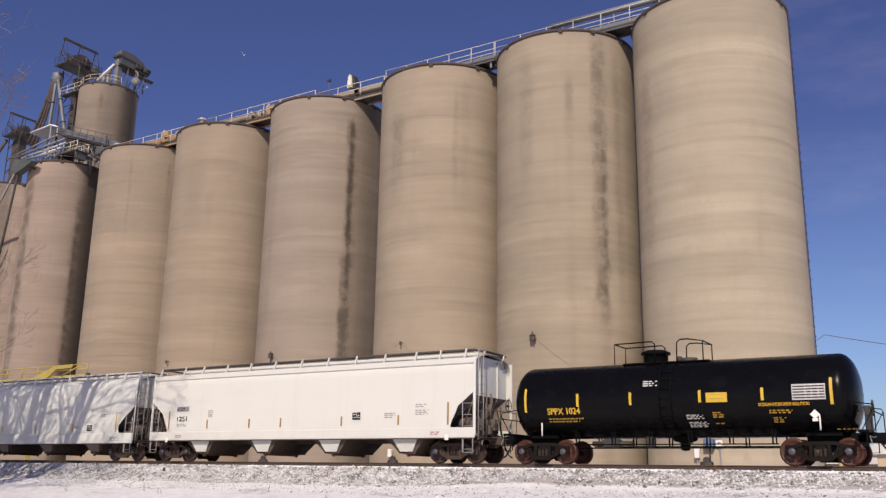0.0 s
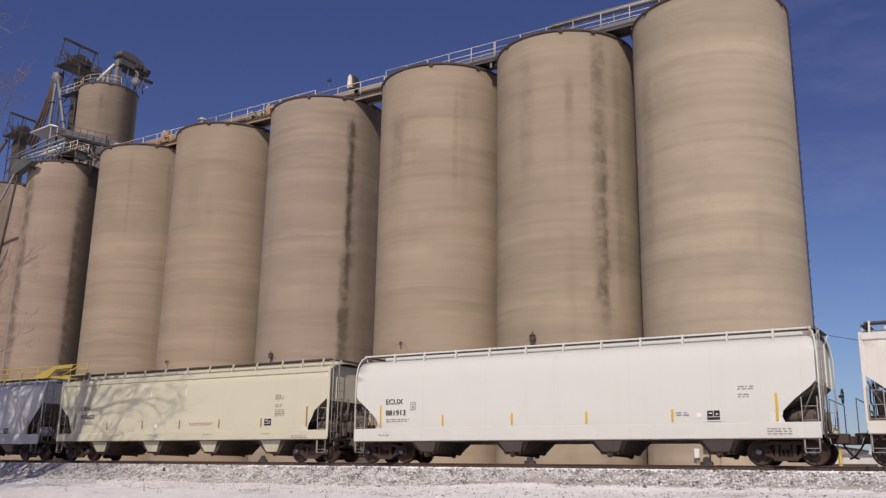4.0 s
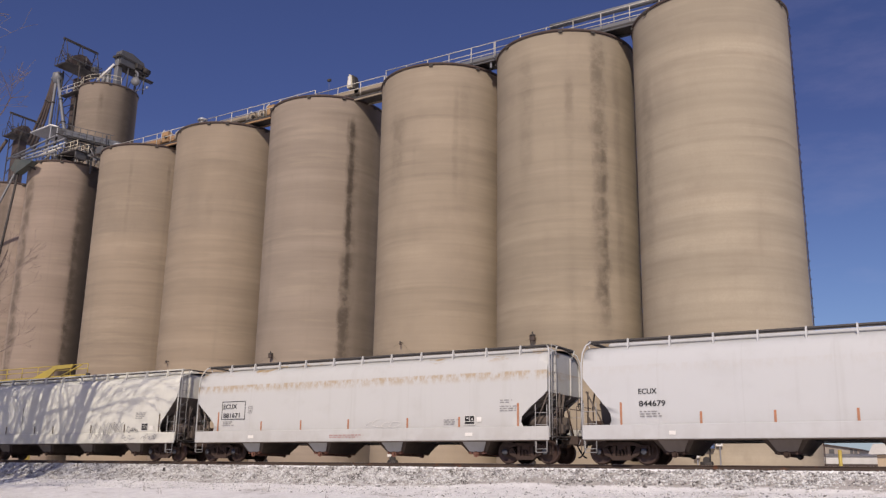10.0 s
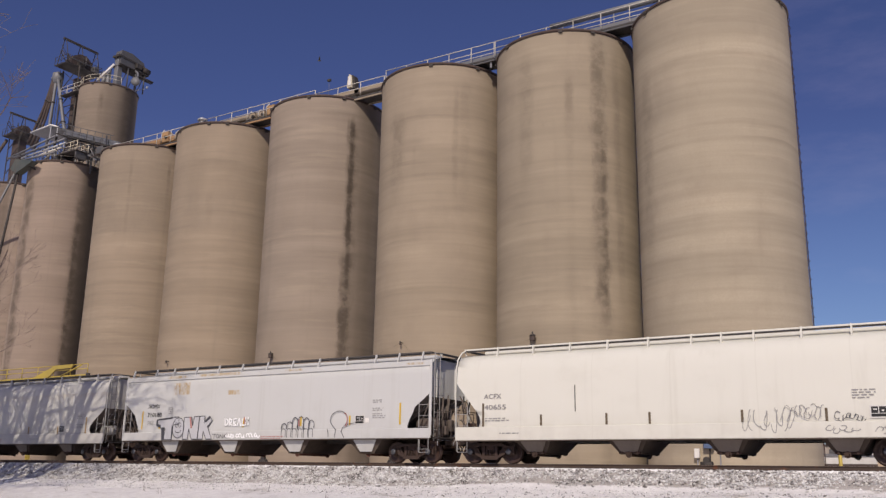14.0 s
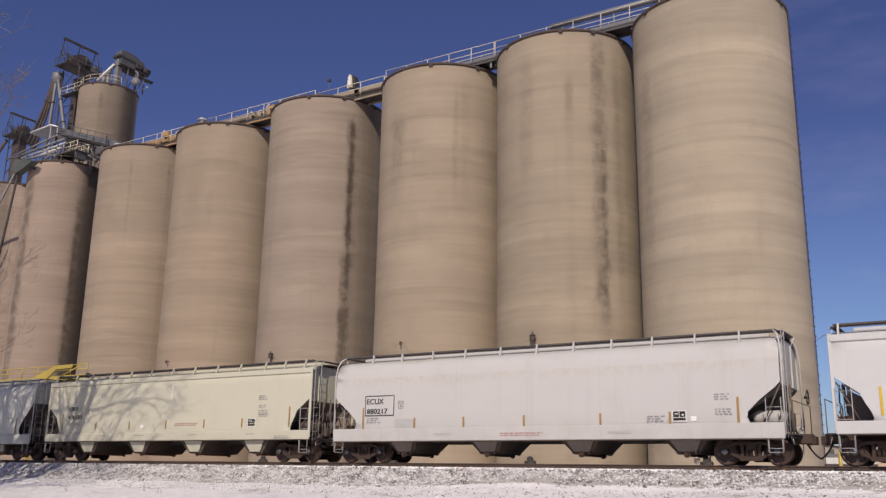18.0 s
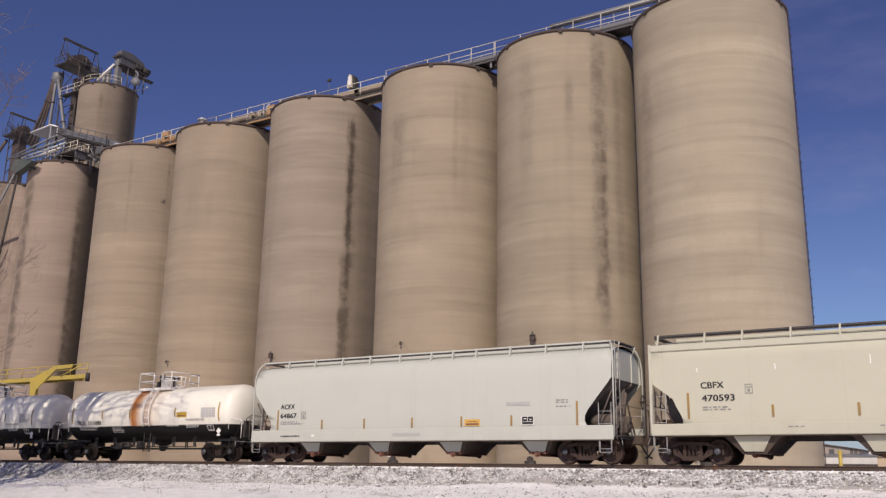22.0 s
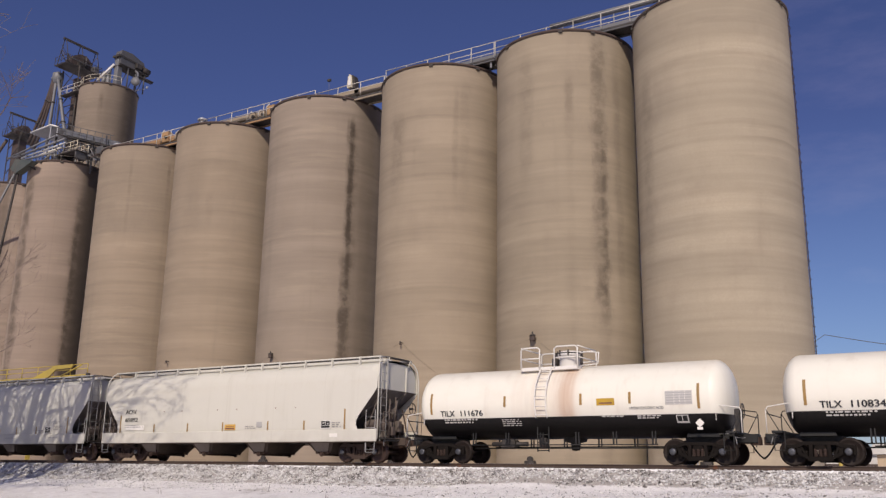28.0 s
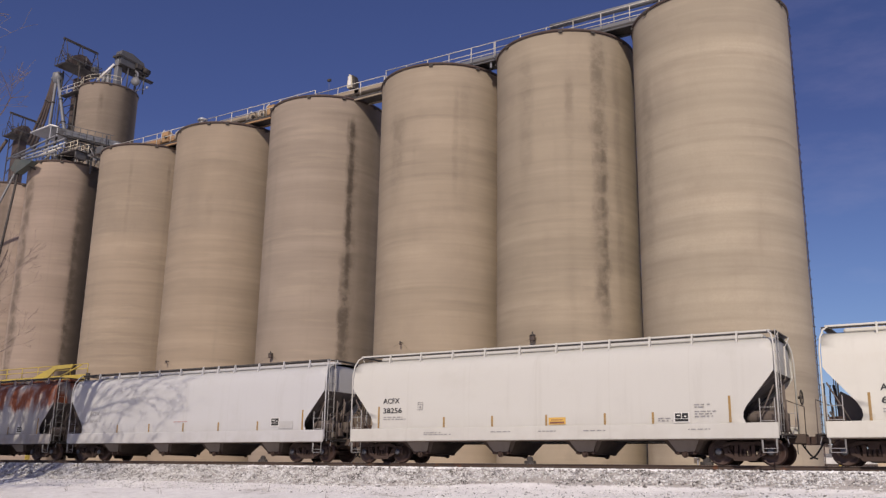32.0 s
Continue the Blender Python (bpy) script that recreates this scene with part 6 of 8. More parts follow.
def scrawl(car, style, seed, x0, x1, z0, z1, material, strokes, r=0.025):
    """Spray-painted loops and slashes."""
    rng = random.Random(seed)
    s = Shape()
    y = -(SILL_Y + 0.012) if z0 < 1.4 else -side_y(style, 2.4) - 0.022
    for i in range(strokes):
        cx = x0 + (x1 - x0) * (i + 0.5) / strokes
        w, h = (x1 - x0) / strokes * rng.uniform(0.5, 0.8), (z1 - z0) / 2 * rng.uniform(0.6, 1)
        cz = (z0 + z1) / 2 + rng.uniform(-0.08, 0.08)
        a0, sweep, lean = rng.uniform(0, 6.28), rng.uniform(3.0, 6.0), rng.uniform(-0.3, 0.3)
        pts = []
        for k in range(9):
            a = a0 + sweep * k / 8
            pts.append((cx + w * math.cos(a) * (1 + 0.3 * math.sin(2 * a)) + lean * h * math.sin(a), y, cz + h * math.sin(a)))
        for p, q in zip(pts, pts[1:]):
            d = Vector((q[0] - p[0], 0, q[2] - p[2]))
            n = Vector((-d.z, 0, d.x)).normalized() * r
            p, q = Vector(p) - Vector((0, 0.0004 * (len(s.f) % 31), 0)), Vector(q) - Vector((0, 0.0004 * (len(s.f) % 31), 0))
            s.add([Vector(p) + n, Vector(q) + n, Vector(q) - n, Vector(p) - n], [(0, 1, 2, 3)])
    part("graffiti", s, M[material], car, "sprayed graffiti loops")


def stroke(pts, r, y, closed=False):
    """A flat brush line through points in the side's plane."""
    s = Shape()
    for p, q in zip(pts, pts[1:] + (pts[:1] if closed else [])):
        d = Vector((q[0] - p[0], 0, q[1] - p[1]))
        if d.length < 1e-5:
            continue
        n = Vector((-d.z, 0, d.x)).normalized() * r
        u = d.normalized() * r * 0.6
        up = Vector((0, -0.0005 * (len(s.f) % 12), 0))
        a, b = Vector((p[0], y, p[1])) - u + up, Vector((q[0], y, q[1])) + u + up
        s.add([a + n, b + n, b - n, a - n], [(0, 1, 2, 3)])
    return s


def arc(cx, cz, rx, rz, a0, a1, n=10):
    return [(cx + rx * math.cos(radians(a0 + (a1 - a0) * i / n)), cz + rz * math.sin(radians(a0 + (a1 - a0) * i / n))) for i in range(n + 1)]


def spray(car, pts, r, material, closed=False, lift=0.0):
    part("graffiti", stroke(pts, r, -SILL_Y - 0.012 - lift, closed), M[material], car, "sprayed graffiti line")


def block_graffiti(car):
    """Four bulky outlined letters sprayed across side and sill, the first in heavy shadow."""
    y = -SILL_Y
    letters = [[(-7.0, 2.06), (-5.42, 2.17), (-5.40, 1.82), (-5.80, 1.76), (-5.84, 1.05), (-6.42, 1.05), (-6.38, 1.62), (-6.72, 1.62), (-6.75, 1.78), (-7.02, 1.74)],
               [(-5.02, 2.13), (-4.52, 2.13), (-4.40, 1.70), (-4.32, 2.15), (-3.96, 2.16), (-4.02, 1.05), (-4.42, 1.05), (-4.66, 1.55), (-4.70, 1.05), (-5.06, 1.05)],
               [(-3.94, 2.16), (-3.58, 2.17), (-3.60, 1.85), (-3.28, 2.16), (-3.06, 1.98), (-3.22, 1.78), (-3.36, 1.66), (-3.02, 1.05), (-3.40, 1.05), (-3.62, 1.42), (-3.66, 1.05), (-3.98, 1.05)]]
    ring = arc(-5.42, 1.62, 0.42, 0.50, 0, 345, 18)
    for i, pts in enumerate(letters[:1] + [ring] + letters[1:]):
        part("graffiti", Shape().prism(pts, 1, y - 0.010 - 0.002 * i, y - 0.004), M["grey_spray"], car, "silver graffiti letter fill")
        spray(car, pts, 0.017, "grey_line", True, 0.012)
    spray(car, [(-7.0, 1.98), (-7.0, 1.78), (-6.74, 1.72)], 0.06, "grey_line", False, 0.014)
    spray(car, [(-6.56, 1.60), (-6.5, 1.08)], 0.10, "grey_line", False, 0.014)
    spray(car, [(-6.9, 2.04), (-5.9, 2.11)], 0.035, "grey_line", False, 0.014)
    spray(car, [(-5.86, 1.7), (-5.86, 1.08)], 0.04, "grey_line", False, 0.014)
    spray(car, [(-4.60, 2.1), (-4.48, 1.62)], 0.055, "red_letter", False, 0.016)
    spray(car, [(-3.5, 1.9), (-3.2, 2.1)], 0.05, "grey_line", False, 0.014)
    for cx in (-5.56, -5.32):
        spray(car, arc(cx, 1.76, 0.085, 0.11, 0, 330, 10), 0.012, "grey_line", True, 0.014)
    spray(car, arc(-5.42, 1.52, 0.20, 0.14, 195, 345), 0.014, "grey_line", False, 0.014)
    # smaller tag after it
    spray(car, [(-2.98, 1.28), (-2.72, 1.28), (-2.85, 1.28), (-2.87, 1.08)], 0.014, "grey_line")
    spray(car, arc(-2.62, 1.18, 0.08, 0.09, 0, 350), 0.014, "grey_line", True)
    spray(car, [(-2.48, 1.08), (-2.47, 1.27), (-2.30, 1.08), (-2.29, 1.27)], 0.014, "grey_line")
    spray(car, [(-2.2, 1.28), (-2.21, 1.08), (-2.2, 1.17), (-2.04, 1.29), (-2.2, 1.17), (-1.98, 1.08)], 0.014, "grey_line")


def hump_graffiti(car):
    """Double row of thin rounded outlines and a balloon on a stalk."""
    for i, (cx, top) in enumerate(((1.62, 1.72), (1.95, 1.80), (2.28, 1.98), (2.62, 2.02), (2.95, 1.96), (3.25, 1.85))):
        spray(car, [(cx - 0.17, 1.5 - 0.02 * i)] + arc(cx, top - 0.22, 0.17, 0.22, 180, 0, 8) + [(cx + 0.13, 1.5)], 0.015 if i % 2 else 0.022, "grey_line")
        spray(car, [(cx - 0.14, 1.07)] + arc(cx - 0.02, 1.36, 0.13, 0.13, 190, 20, 6) + [(cx + 0.10, 1.1)], 0.013, "grey_line")
    spray(car, [(2.5, 1.9), (2.52, 1.6)], 0.03, "red_letter")
    spray(car, [(4.62, 1.07), (4.66, 1.42)] + arc(4.83, 1.84, 0.48, 0.38, 215, -35, 16) + [(5.06, 1.5), (4.98, 1.3), (5.14, 1.07)], 0.016, "grey_line")
    spray(car, arc(5.14, 1.82, 0.16, 0.30, 95, -60, 8), 0.024, "red_letter")
    spray(car, [(5.2, 1.55), (5.42, 1.66), (5.72, 1.68)], 0.014, "grey_line")
    spray(car, [(4.18, 1.42), (4.24, 1.3), (4.25, 1.09)], 0.018, "grey_line")


def white_tags(car):
    for pts in ([(-2.2, 2.02), (-2.16, 1.68)], arc(-2.18, 1.85, 0.20, 0.16, 90, -90, 6), [(-1.9, 1.68), (-1.9, 2.0), (-1.74, 1.95), (-1.76, 1.84), (-1.9, 1.82), (-1.72, 1.68)], [(-1.44, 2.0), (-1.62, 1.98), (-1.62, 1.68), (-1.44, 1.68), (-1.62, 1.84), (-1.48, 1.84)], [(-1.36, 1.68), (-1.26, 2.0), (-1.14, 1.66)], [(-1.02, 1.98), (-1.06, 1.70), (-0.92, 1.68)], [(-0.84, 2.05), (-0.82, 1.70)], [(-0.68, 2.05), (-0.66, 1.70)], [(-0.84, 1.88), (-0.66, 1.9)]):
        spray(car, pts, 0.034, "white_spray")
    spray(car, [(-0.92, 2.05), (-0.86, 1.75)], 0.03, "red_letter", False, 0.01)
    rng = random.Random(5)
    for i in range(13):
        cx = -2.0 + i * 0.17
        spray(car, arc(cx, 1.19 + rng.uniform(-0.02, 0.03), 0.08, 0.08, rng.uniform(0, 180), rng.uniform(220, 420), 7), 0.03, "white_spray")


# ---- tank cars ----
TANK_R, TANK_Z = 1.425, 2.405


def barrel_shape(half):
    prof = [(0.01, -half)]
    for i in range(1, 9):
        a = i / 8 * math.pi / 2
        prof.append((TANK_R * math.sin(a) ** 0.8, -half + 0.62 * (1 - math.cos(a))))
    n = 14
    prof += [(TANK_R, -half + 0.62 + (2 * half - 1.24) * i / n) for i in range(1, n)]
    prof += [(r, -z) for r, z in reversed(prof[:9])]
    return Shape().turned(prof, 72, pose(0, 0, TANK_Z, 0, 90, 0))


def barrel_patch(x0, x1, z0, z1, proud=0.006, n=8):
    """A thin curved sheet lying on the near side of the barrel."""
    rows = []
    for rr in (TANK_R + proud,):
        for i in range(n + 1):
            z = z0 + (z1 - z0) * i / n
            y = -math.sqrt(max(0.0, rr * rr - (z - TANK_Z) ** 2))
            rows.append([(x0, y, z), (x1, y, z)])
    return Shape().loft(rows)


def on_barrel(car, text, x, z, size, material, width=0.0):
    zc = z + size / 2 - TANK_Z
    tilt = math.degrees(math.asin(-zc / TANK_R))
    y = -math.sqrt(TANK_R ** 2 - zc * zc) - 0.02
    m = pose(x, y, z + size / 2, 90 + tilt) @ pose(0, -size / 2, 0)
    part("lettering", words(text, size, width), M[material], car, m=m)


def barrel_bars(car, x, z, w, rows, material, pitch=0.085, bar=0.045):
    zc = z - pitch * rows / 2 - TANK_Z
    tilt = math.degrees(math.asin(-zc / TANK_R))
    y = -math.sqrt(TANK_R ** 2 - zc * zc) - 0.022
    rng = random.Random(int(x * 50 + 700 + z * 10))
    s = Shape()
    for i in range(rows):
        u, end = 0.0, w * rng.uniform(0.75, 1)
        while u < end:
            l = rng.uniform(0.06, 0.2)
            s.box((u + l / 2, 0, pitch * (rows / 2 - i)), (min(l, end - u + 0.02), 0.006, bar))
            u += l + rng.uniform(0.03, 0.06)
    tagged(part("small_print", s, M[material], car, "unreadable stencilled print", m=pose(x, y, z - pitch * rows / 2, tilt)), kind="stuff")


def tank_car(name, label, barrel, frame_mat, half, reach, truck_x, top_mat, strips, strip_mat, marks, platform, legs=True):
    car = thing(name, label, "freight car", group="freight train cars")
    part("barrel", once("barrel/%.2f" % half, lambda: barrel_shape(half)), barrel, car)
    for sg in (-1, 1):
        turn = pose(0, 0, 0, 0, 0, 0 if sg > 0 else 180)
        truck(car, sg * truck_x, M["dark_cast"], M["dark_wheel"] if legs else M["bright_wheel"])
        end_gear(car, reach, sg)
        st = once("stub_sill/%.2f" % half, lambda: Shape().box((half - 0.55, 0, 0.95), (2.6, 0.5, 0.32), 0.02).prism([(truck_x - 0.5, 1.0), (truck_x + 0.7, 1.0), (truck_x + 0.6, 1.35), (truck_x - 0.4, 1.35)], 1, -0.62, 0.62).box((half + 0.1, 0, 1.12), (0.35, 2.7, 0.08), 0.01))
        part("stub_sill", st, frame_mat, car, m=turn)
        for y in (-1.2, 1.2):
            part("step", Shape().path([(sg * (half + 0.2), y * 1.12, 1.1), (sg * (half + 0.2), y * 1.12, 0.5), (sg * (half - 0.15), y * 1.12, 0.5), (sg * (half - 0.15), y * 1.12, 1.1)], 0.022, 5), frame_mat, car)
            part("end_railing", Shape().path([(sg * (half - 0.42), y, 1.55), (sg * (half - 0.42), y, 2.0), (sg * (half - 0.3), y, 2.08), (sg * (half + 0.40), y, 1.98), (sg * (half + 0.46), y, 1.86), (sg * (half + 0.46), y, 1.1)], 0.02, 6), top_mat if legs and y < 0 else frame_mat, car)
            part("end_railing", Shape().path([(sg * (half + 0.46), y, 1.9), (sg * (half + 0.02), y, 1.1)], 0.018, 6), frame_mat, car)
        part("end_rail", Shape().tube((sg * (half + 0.46), -1.2, 1.75), (sg * (half + 0.46), 1.2, 1.75), 0.022, 6), frame_mat, car)
    part("brake_wheel", once("brake_wheel", brake_wheel_shape), M["dark_steel"], car, m=pose(half + 0.35, -0.55, 1.9))
    part("brake_stand", Shape().box((half + 0.2, -0.55, 1.55), (0.2, 0.4, 0.85), 0.03), M["dark_steel"], car)
    # pipes and brackets slung under the barrel
    for y in (-1.15, 1.15):
        part("under_pipe", Shape().tube((-half + 2.6, y, 0.72), (half - 2.6, y, 0.72), 0.022, 6), frame_mat, car)
        for x in [-half + 2.8 + i * (2 * half - 5.6) / 5 for i in range(6)]:
            part("pipe_hanger", Shape().box((x, y * 0.98, 0.95), (0.05, 0.05, 0.5)).box((x + 0.12, y * 0.98, 0.95), (0.04, 0.05, 0.5)), frame_mat, car)
    part("brake_rod", Shape().tube((-half + 2.4, -0.3, 0.62), (half - 2.4, -0.3, 0.62), 0.025, 6), frame_mat, car)
    part("brake_gear", Shape().box((-2.4, -0.55, 0.78), (0.62, 0.5, 0.34), 0.05).tube((-3.2, -0.55, 0.78), (-1.6, -0.55, 0.78), 0.09, 8).box((-0.9, -0.5, 0.82), (0.3, 0.4, 0.4), 0.05), M["dark_steel"], car)
    part("bottom_outlet", Shape().turned([(0.5, 1.05), (0.42, 0.88), (0.2, 0.82), (0.16, 0.55), (0.01, 0.52)], 16, pose(0.25, 0, 0)), frame_mat, car)
    platform(car)
    for x, z0, z1 in strips:
        part("reflector", barrel_patch(x - 0.05, x + 0.05, z0, z1, 0.012), M[strip_mat], car, "reflective strip")
    marks(car)
    return car


def white_platform(car, mw, x0, x1, lx):
    """White top platform with pipe rails, manway dome and side ladder."""
    z = 3.72
    part("platform_deck", Shape().box(((x0 + x1) / 2, 0, z), (x1 - x0, 1.9, 0.14), 0.015), M["white"], car)
    gap = (lx - 0.3, lx + 0.35)
    for y in (-0.95, 0.95):
        for a, b in ((x0, gap[0]), (gap[1], x1)):
            part("platform_rail", Shape().path([(a, y, z), (a, y, z + 0.78), (a + 0.1, y, z + 0.86), (b - 0.1, y, z + 0.86), (b, y, z + 0.78), (b, y, z)], 0.032, 6).tube((a, y, z + 0.42), (b, y, z + 0.42), 0.028, 6), M["white"], car)
    for x in (x0, x1):
        part("platform_rail", Shape().tube((x, -0.95, z + 0.86), (x, 0.95, z + 0.86), 0.03, 6).tube((x, -0.95, z + 0.42), (x, 0.95, z + 0.42), 0.026, 6), M["white"], car)
    part("manway", Shape().turned([(0.42, 3.75), (0.42, 4.28), (0.5, 4.3), (0.5, 4.38), (0.36, 4.48), (0.01, 4.5)], 22, pose(mw, 0, 0)), M["white"], car, "white domed manway")
    part("manway_rim", Shape().turned([(0.49, 4.36), (0.52, 4.37), (0.52, 4.40), (0.49, 4.41)], 20, pose(mw, 0, 0)), M["dark_steel"], car, "dark lid rim")
    for k in range(8):
        a = k * math.pi / 4 + 0.3
        part("lid_bolt", once("lid_bolt", lambda: Shape().tube((0, 0, 4.28), (0, 0, 4.5), 0.035, 6)), M["dark_steel"], car, m=pose(mw + 0.5 * math.cos(a), 0.5 * math.sin(a), 0))
    part("valve_box", Shape().box((mw - 0.58, -0.1, 4.0), (0.2, 0.4, 0.4), 0.04).tube((mw - 0.58, -0.1, 4.2), (mw - 0.58, -0.1, 4.45), 0.04, 8).tube((mw + 0.6, -0.2, 3.8), (mw + 0.6, -0.2, 4.35), 0.06, 8), M["dark_steel"], car, "dark valves")
    part("grab_rail", Shape().path([(x1, -0.7, 3.8), (x1 + 0.5, -0.7, 3.82), (x1 + 0.75, -0.7, 3.85), (x1 + 0.8, -0.7, 4.28), (x1 + 0.3, -0.7, 4.34), (x1, -0.7, 4.3)], 0.026, 6), M["white"], car)
    pts = lambda x: [(x, -0.95, z), (x, -1.1, 3.55)] + [(x, -(TANK_R + 0.16) * math.cos(radians(a)), TANK_Z + (TANK_R + 0.16) * math.sin(radians(a))) for a in (40, 25, 10, -5, -20, -25)]
    l = part("ladder", Shape().path(pts(lx - 0.24), 0.028, 6).path(pts(lx + 0.24), 0.028, 6), M["white"], car, "white curved side ladder")
    for a in (48, 34, 20, 6, -8, -20):
        part("rung", Shape().tube((lx - 0.24, -(TANK_R + 0.16) * math.cos(radians(a)), TANK_Z + (TANK_R + 0.16) * math.sin(radians(a))), (lx + 0.24, -(TANK_R + 0.16) * math.cos(radians(a)), TANK_Z + (TANK_R + 0.16) * math.sin(radians(a))), 0.018, 6), M["white"], l)
    low = part("ladder", Shape().tube((lx - 0.24, -1.3, 0.45), (lx - 0.24, -1.3, 1.4), 0.024, 6).tube((lx + 0.24, -1.3, 0.45), (lx + 0.24, -1.3, 1.4), 0.024, 6), M["black"], car, "black lower ladder")
    for zz in (0.5, 0.8, 1.1):
        part("rung", Shape().tube((lx - 0.24, -1.3, zz), (lx + 0.24, -1.3, zz), 0.018, 6), M["black"], low)


def black_platform(car):
    z = 3.78
    x0, x1 = -1.9, 1.45
    part("platform_deck", Shape().box(((x0 + x1) / 2, 0, z), (x1 - x0, 1.1, 0.05), 0.01), M["soot"], car)
    for y in (-0.6, 0.6):
        part("platform_rail", Shape().path([(x0 - 0.3, y, z), (x0 - 0.3, y, z + 0.78), (x0 + 1.2, y, z + 0.80), (x0 + 1.32, y, z + 0.7), (x0 + 1.32, y, z)], 0.026, 6), M["soot"], car)
        part("platform_rail", Shape().path([(0.25, y, z), (0.28, y, z + 0.72), (0.4, y, z + 0.82), (0.7, y, z + 0.82), (1.25, y, z + 0.72), (1.25, y, z)], 0.026, 6), M["soot"], car)
    part("platform_rail", Shape().tube((x0 - 0.3, -0.6, z + 0.78), (x0 - 0.3, 0.6, z + 0.78), 0.026, 6).tube((1.25, -0.6, z + 0.72), (1.25, 0.6, z + 0.72), 0.026, 6), M["soot"], car)
    part("manway", Shape().turned([(0.46, 3.75), (0.46, 4.12), (0.56, 4.14), (0.56, 4.22), (0.4, 4.3), (0.01, 4.32)], 22, pose(-0.75, 0, 0)), M["soot"], car, "black domed manway")
    part("valve", Shape().tube((0.55, 0, 3.7), (0.55, 0, 3.95), 0.3, 14).tube((0.2, -0.1, 3.8), (0.2, -0.1, 4.02), 0.1, 10), M["dark_steel"], car)
    lx = 0.0
    pts = lambda x: [(x, -0.6, z)] + [(x, -(TANK_R + 0.05) * math.cos(radians(a)), TANK_Z + (TANK_R + 0.05) * math.sin(radians(a))) for a in (48, 30, 10, -10, -30, -50)]
    l = part("ladder", Shape().path(pts(lx - 0.22), 0.022, 6).path(pts(lx + 0.22), 0.022, 6), M["soot"], car, "black curved side ladder")
    for a in (40, 26, 12, -2, -16, -30, -44):
        part("rung", Shape().tube((lx - 0.22, -(TANK_R + 0.05) * math.cos(radians(a)), TANK_Z + (TANK_R + 0.05) * math.sin(radians(a))), (lx + 0.22, -(TANK_R + 0.05) * math.cos(radians(a)), TANK_Z + (TANK_R + 0.05) * math.sin(radians(a))), 0.016, 6), M["soot"], l)


# ---- the train, from its head to its tail ----
M["bright_wheel"] = worn("red_brown_wheel_steel", (0.11, 0.038, 0.022), 0.35, 0.3, dirt=(0.035, 0.027, 0.024), amount=0.6)
M["dark_cast"] = worn("grimy_cast_steel", (0.010, 0.008, 0.007), 0.85, 0.0, dirt=(0.024, 0.016, 0.013), amount=0.5, spec=0.15)
M["dark_wheel"] = worn("oily_wheel_steel", (0.022, 0.014, 0.011), 0.6, 0.1, dirt=(0.014, 0.011, 0.010), amount=0.6, spec=0.3)
LONG, SHORT = 9.66, 9.08
LONG_BAYS, SHORT_BAYS = (-6.15, -2.06, 2.06, 6.15), (-5.7, -1.83, 1.83, 5.7)
FLAT_BR = (-9.34, -7.6, -6.27, -4.63, -3.05, -1.46, 0.18, 1.78, 3.39, 4.98, 6.62, 7.87, 9.12)
ROUND_BR = (-7.85, -6.29, -4.69, -3.07, -1.39, 0.26, 1.86, 3.44, 5.05, 6.66, 8.25)
SHORT_BR = (-7.31, -5.69, -4.08, -2.51, -0.89, 0.74, 1.83, 2.97, 4.57, 6.17, 7.78)


def low_high(tall, low, zl=1.65, zt=1.88):
    return [(x, zl - 0.21, zl + 0.21) for x in low] + [(x, zt - 0.46, zt + 0.46) for x in tall]


def print_block(car, st, x, z):
    small_print(car, st, x, z, 0.55, 2)
    small_print(car, st, x, z - 0.24, 0.75, 3)


def boxed_number(car, st, a, b):
    on_side(car, st, a, -7.85, 2.47, 0.24, width=0.9)
    on_side(car, st, b, -7.84, 2.06, 0.22, width=1.1)
    s = Shape()
    for dx, dz, w, h in ((-0.76, 0, 0.03, 0.86), (0.76, 0, 0.03, 0.86), (0, 0.42, 1.55, 0.03), (0, -0.42, 1.55, 0.03)):
        s.box((dx, 0, dz), (w, 0.006, h))
    part("number_frame", s, M["letter"], car, m=pose(-7.17, -side_y(st, 2.4) - 0.018, 2.40))
    small_print(car, st, -7.84, 1.86, 0.7, 3)


def marks_a(car, st):                      # white car with a grey name panel
    panel(car, st, "name_panel", -7.38, 2.55, 0.86, 0.24, "grey_letter", "grey name panel")
    on_side(car, st, "HCBX", -7.80, 2.46, 0.17, width=0.62)
    on_side(car, st, "1251", -7.76, 1.95, 0.24, width=0.70)
    small_print(car, st, -7.76, 1.80, 0.75, 2)
    class_mark(car, st, -5.43, 2.28)
    stencil_box(car, st, 3.62, 1.97)
    small_print(car, st, 5.14, 2.06, 0.6, 3)
    print_block(car, st, 6.75, 2.40)
    for x in (-7.75, 7.55):
        small_print(car, st, x, 1.24, 0.5, 2, "red_letter")
    panel(car, st, "jacking_pad", -8.35, 1.02, 0.18, 0.22, "white")
    panel(car, st, "jacking_pad", 8.35, 1.02, 0.18, 0.22, "white")


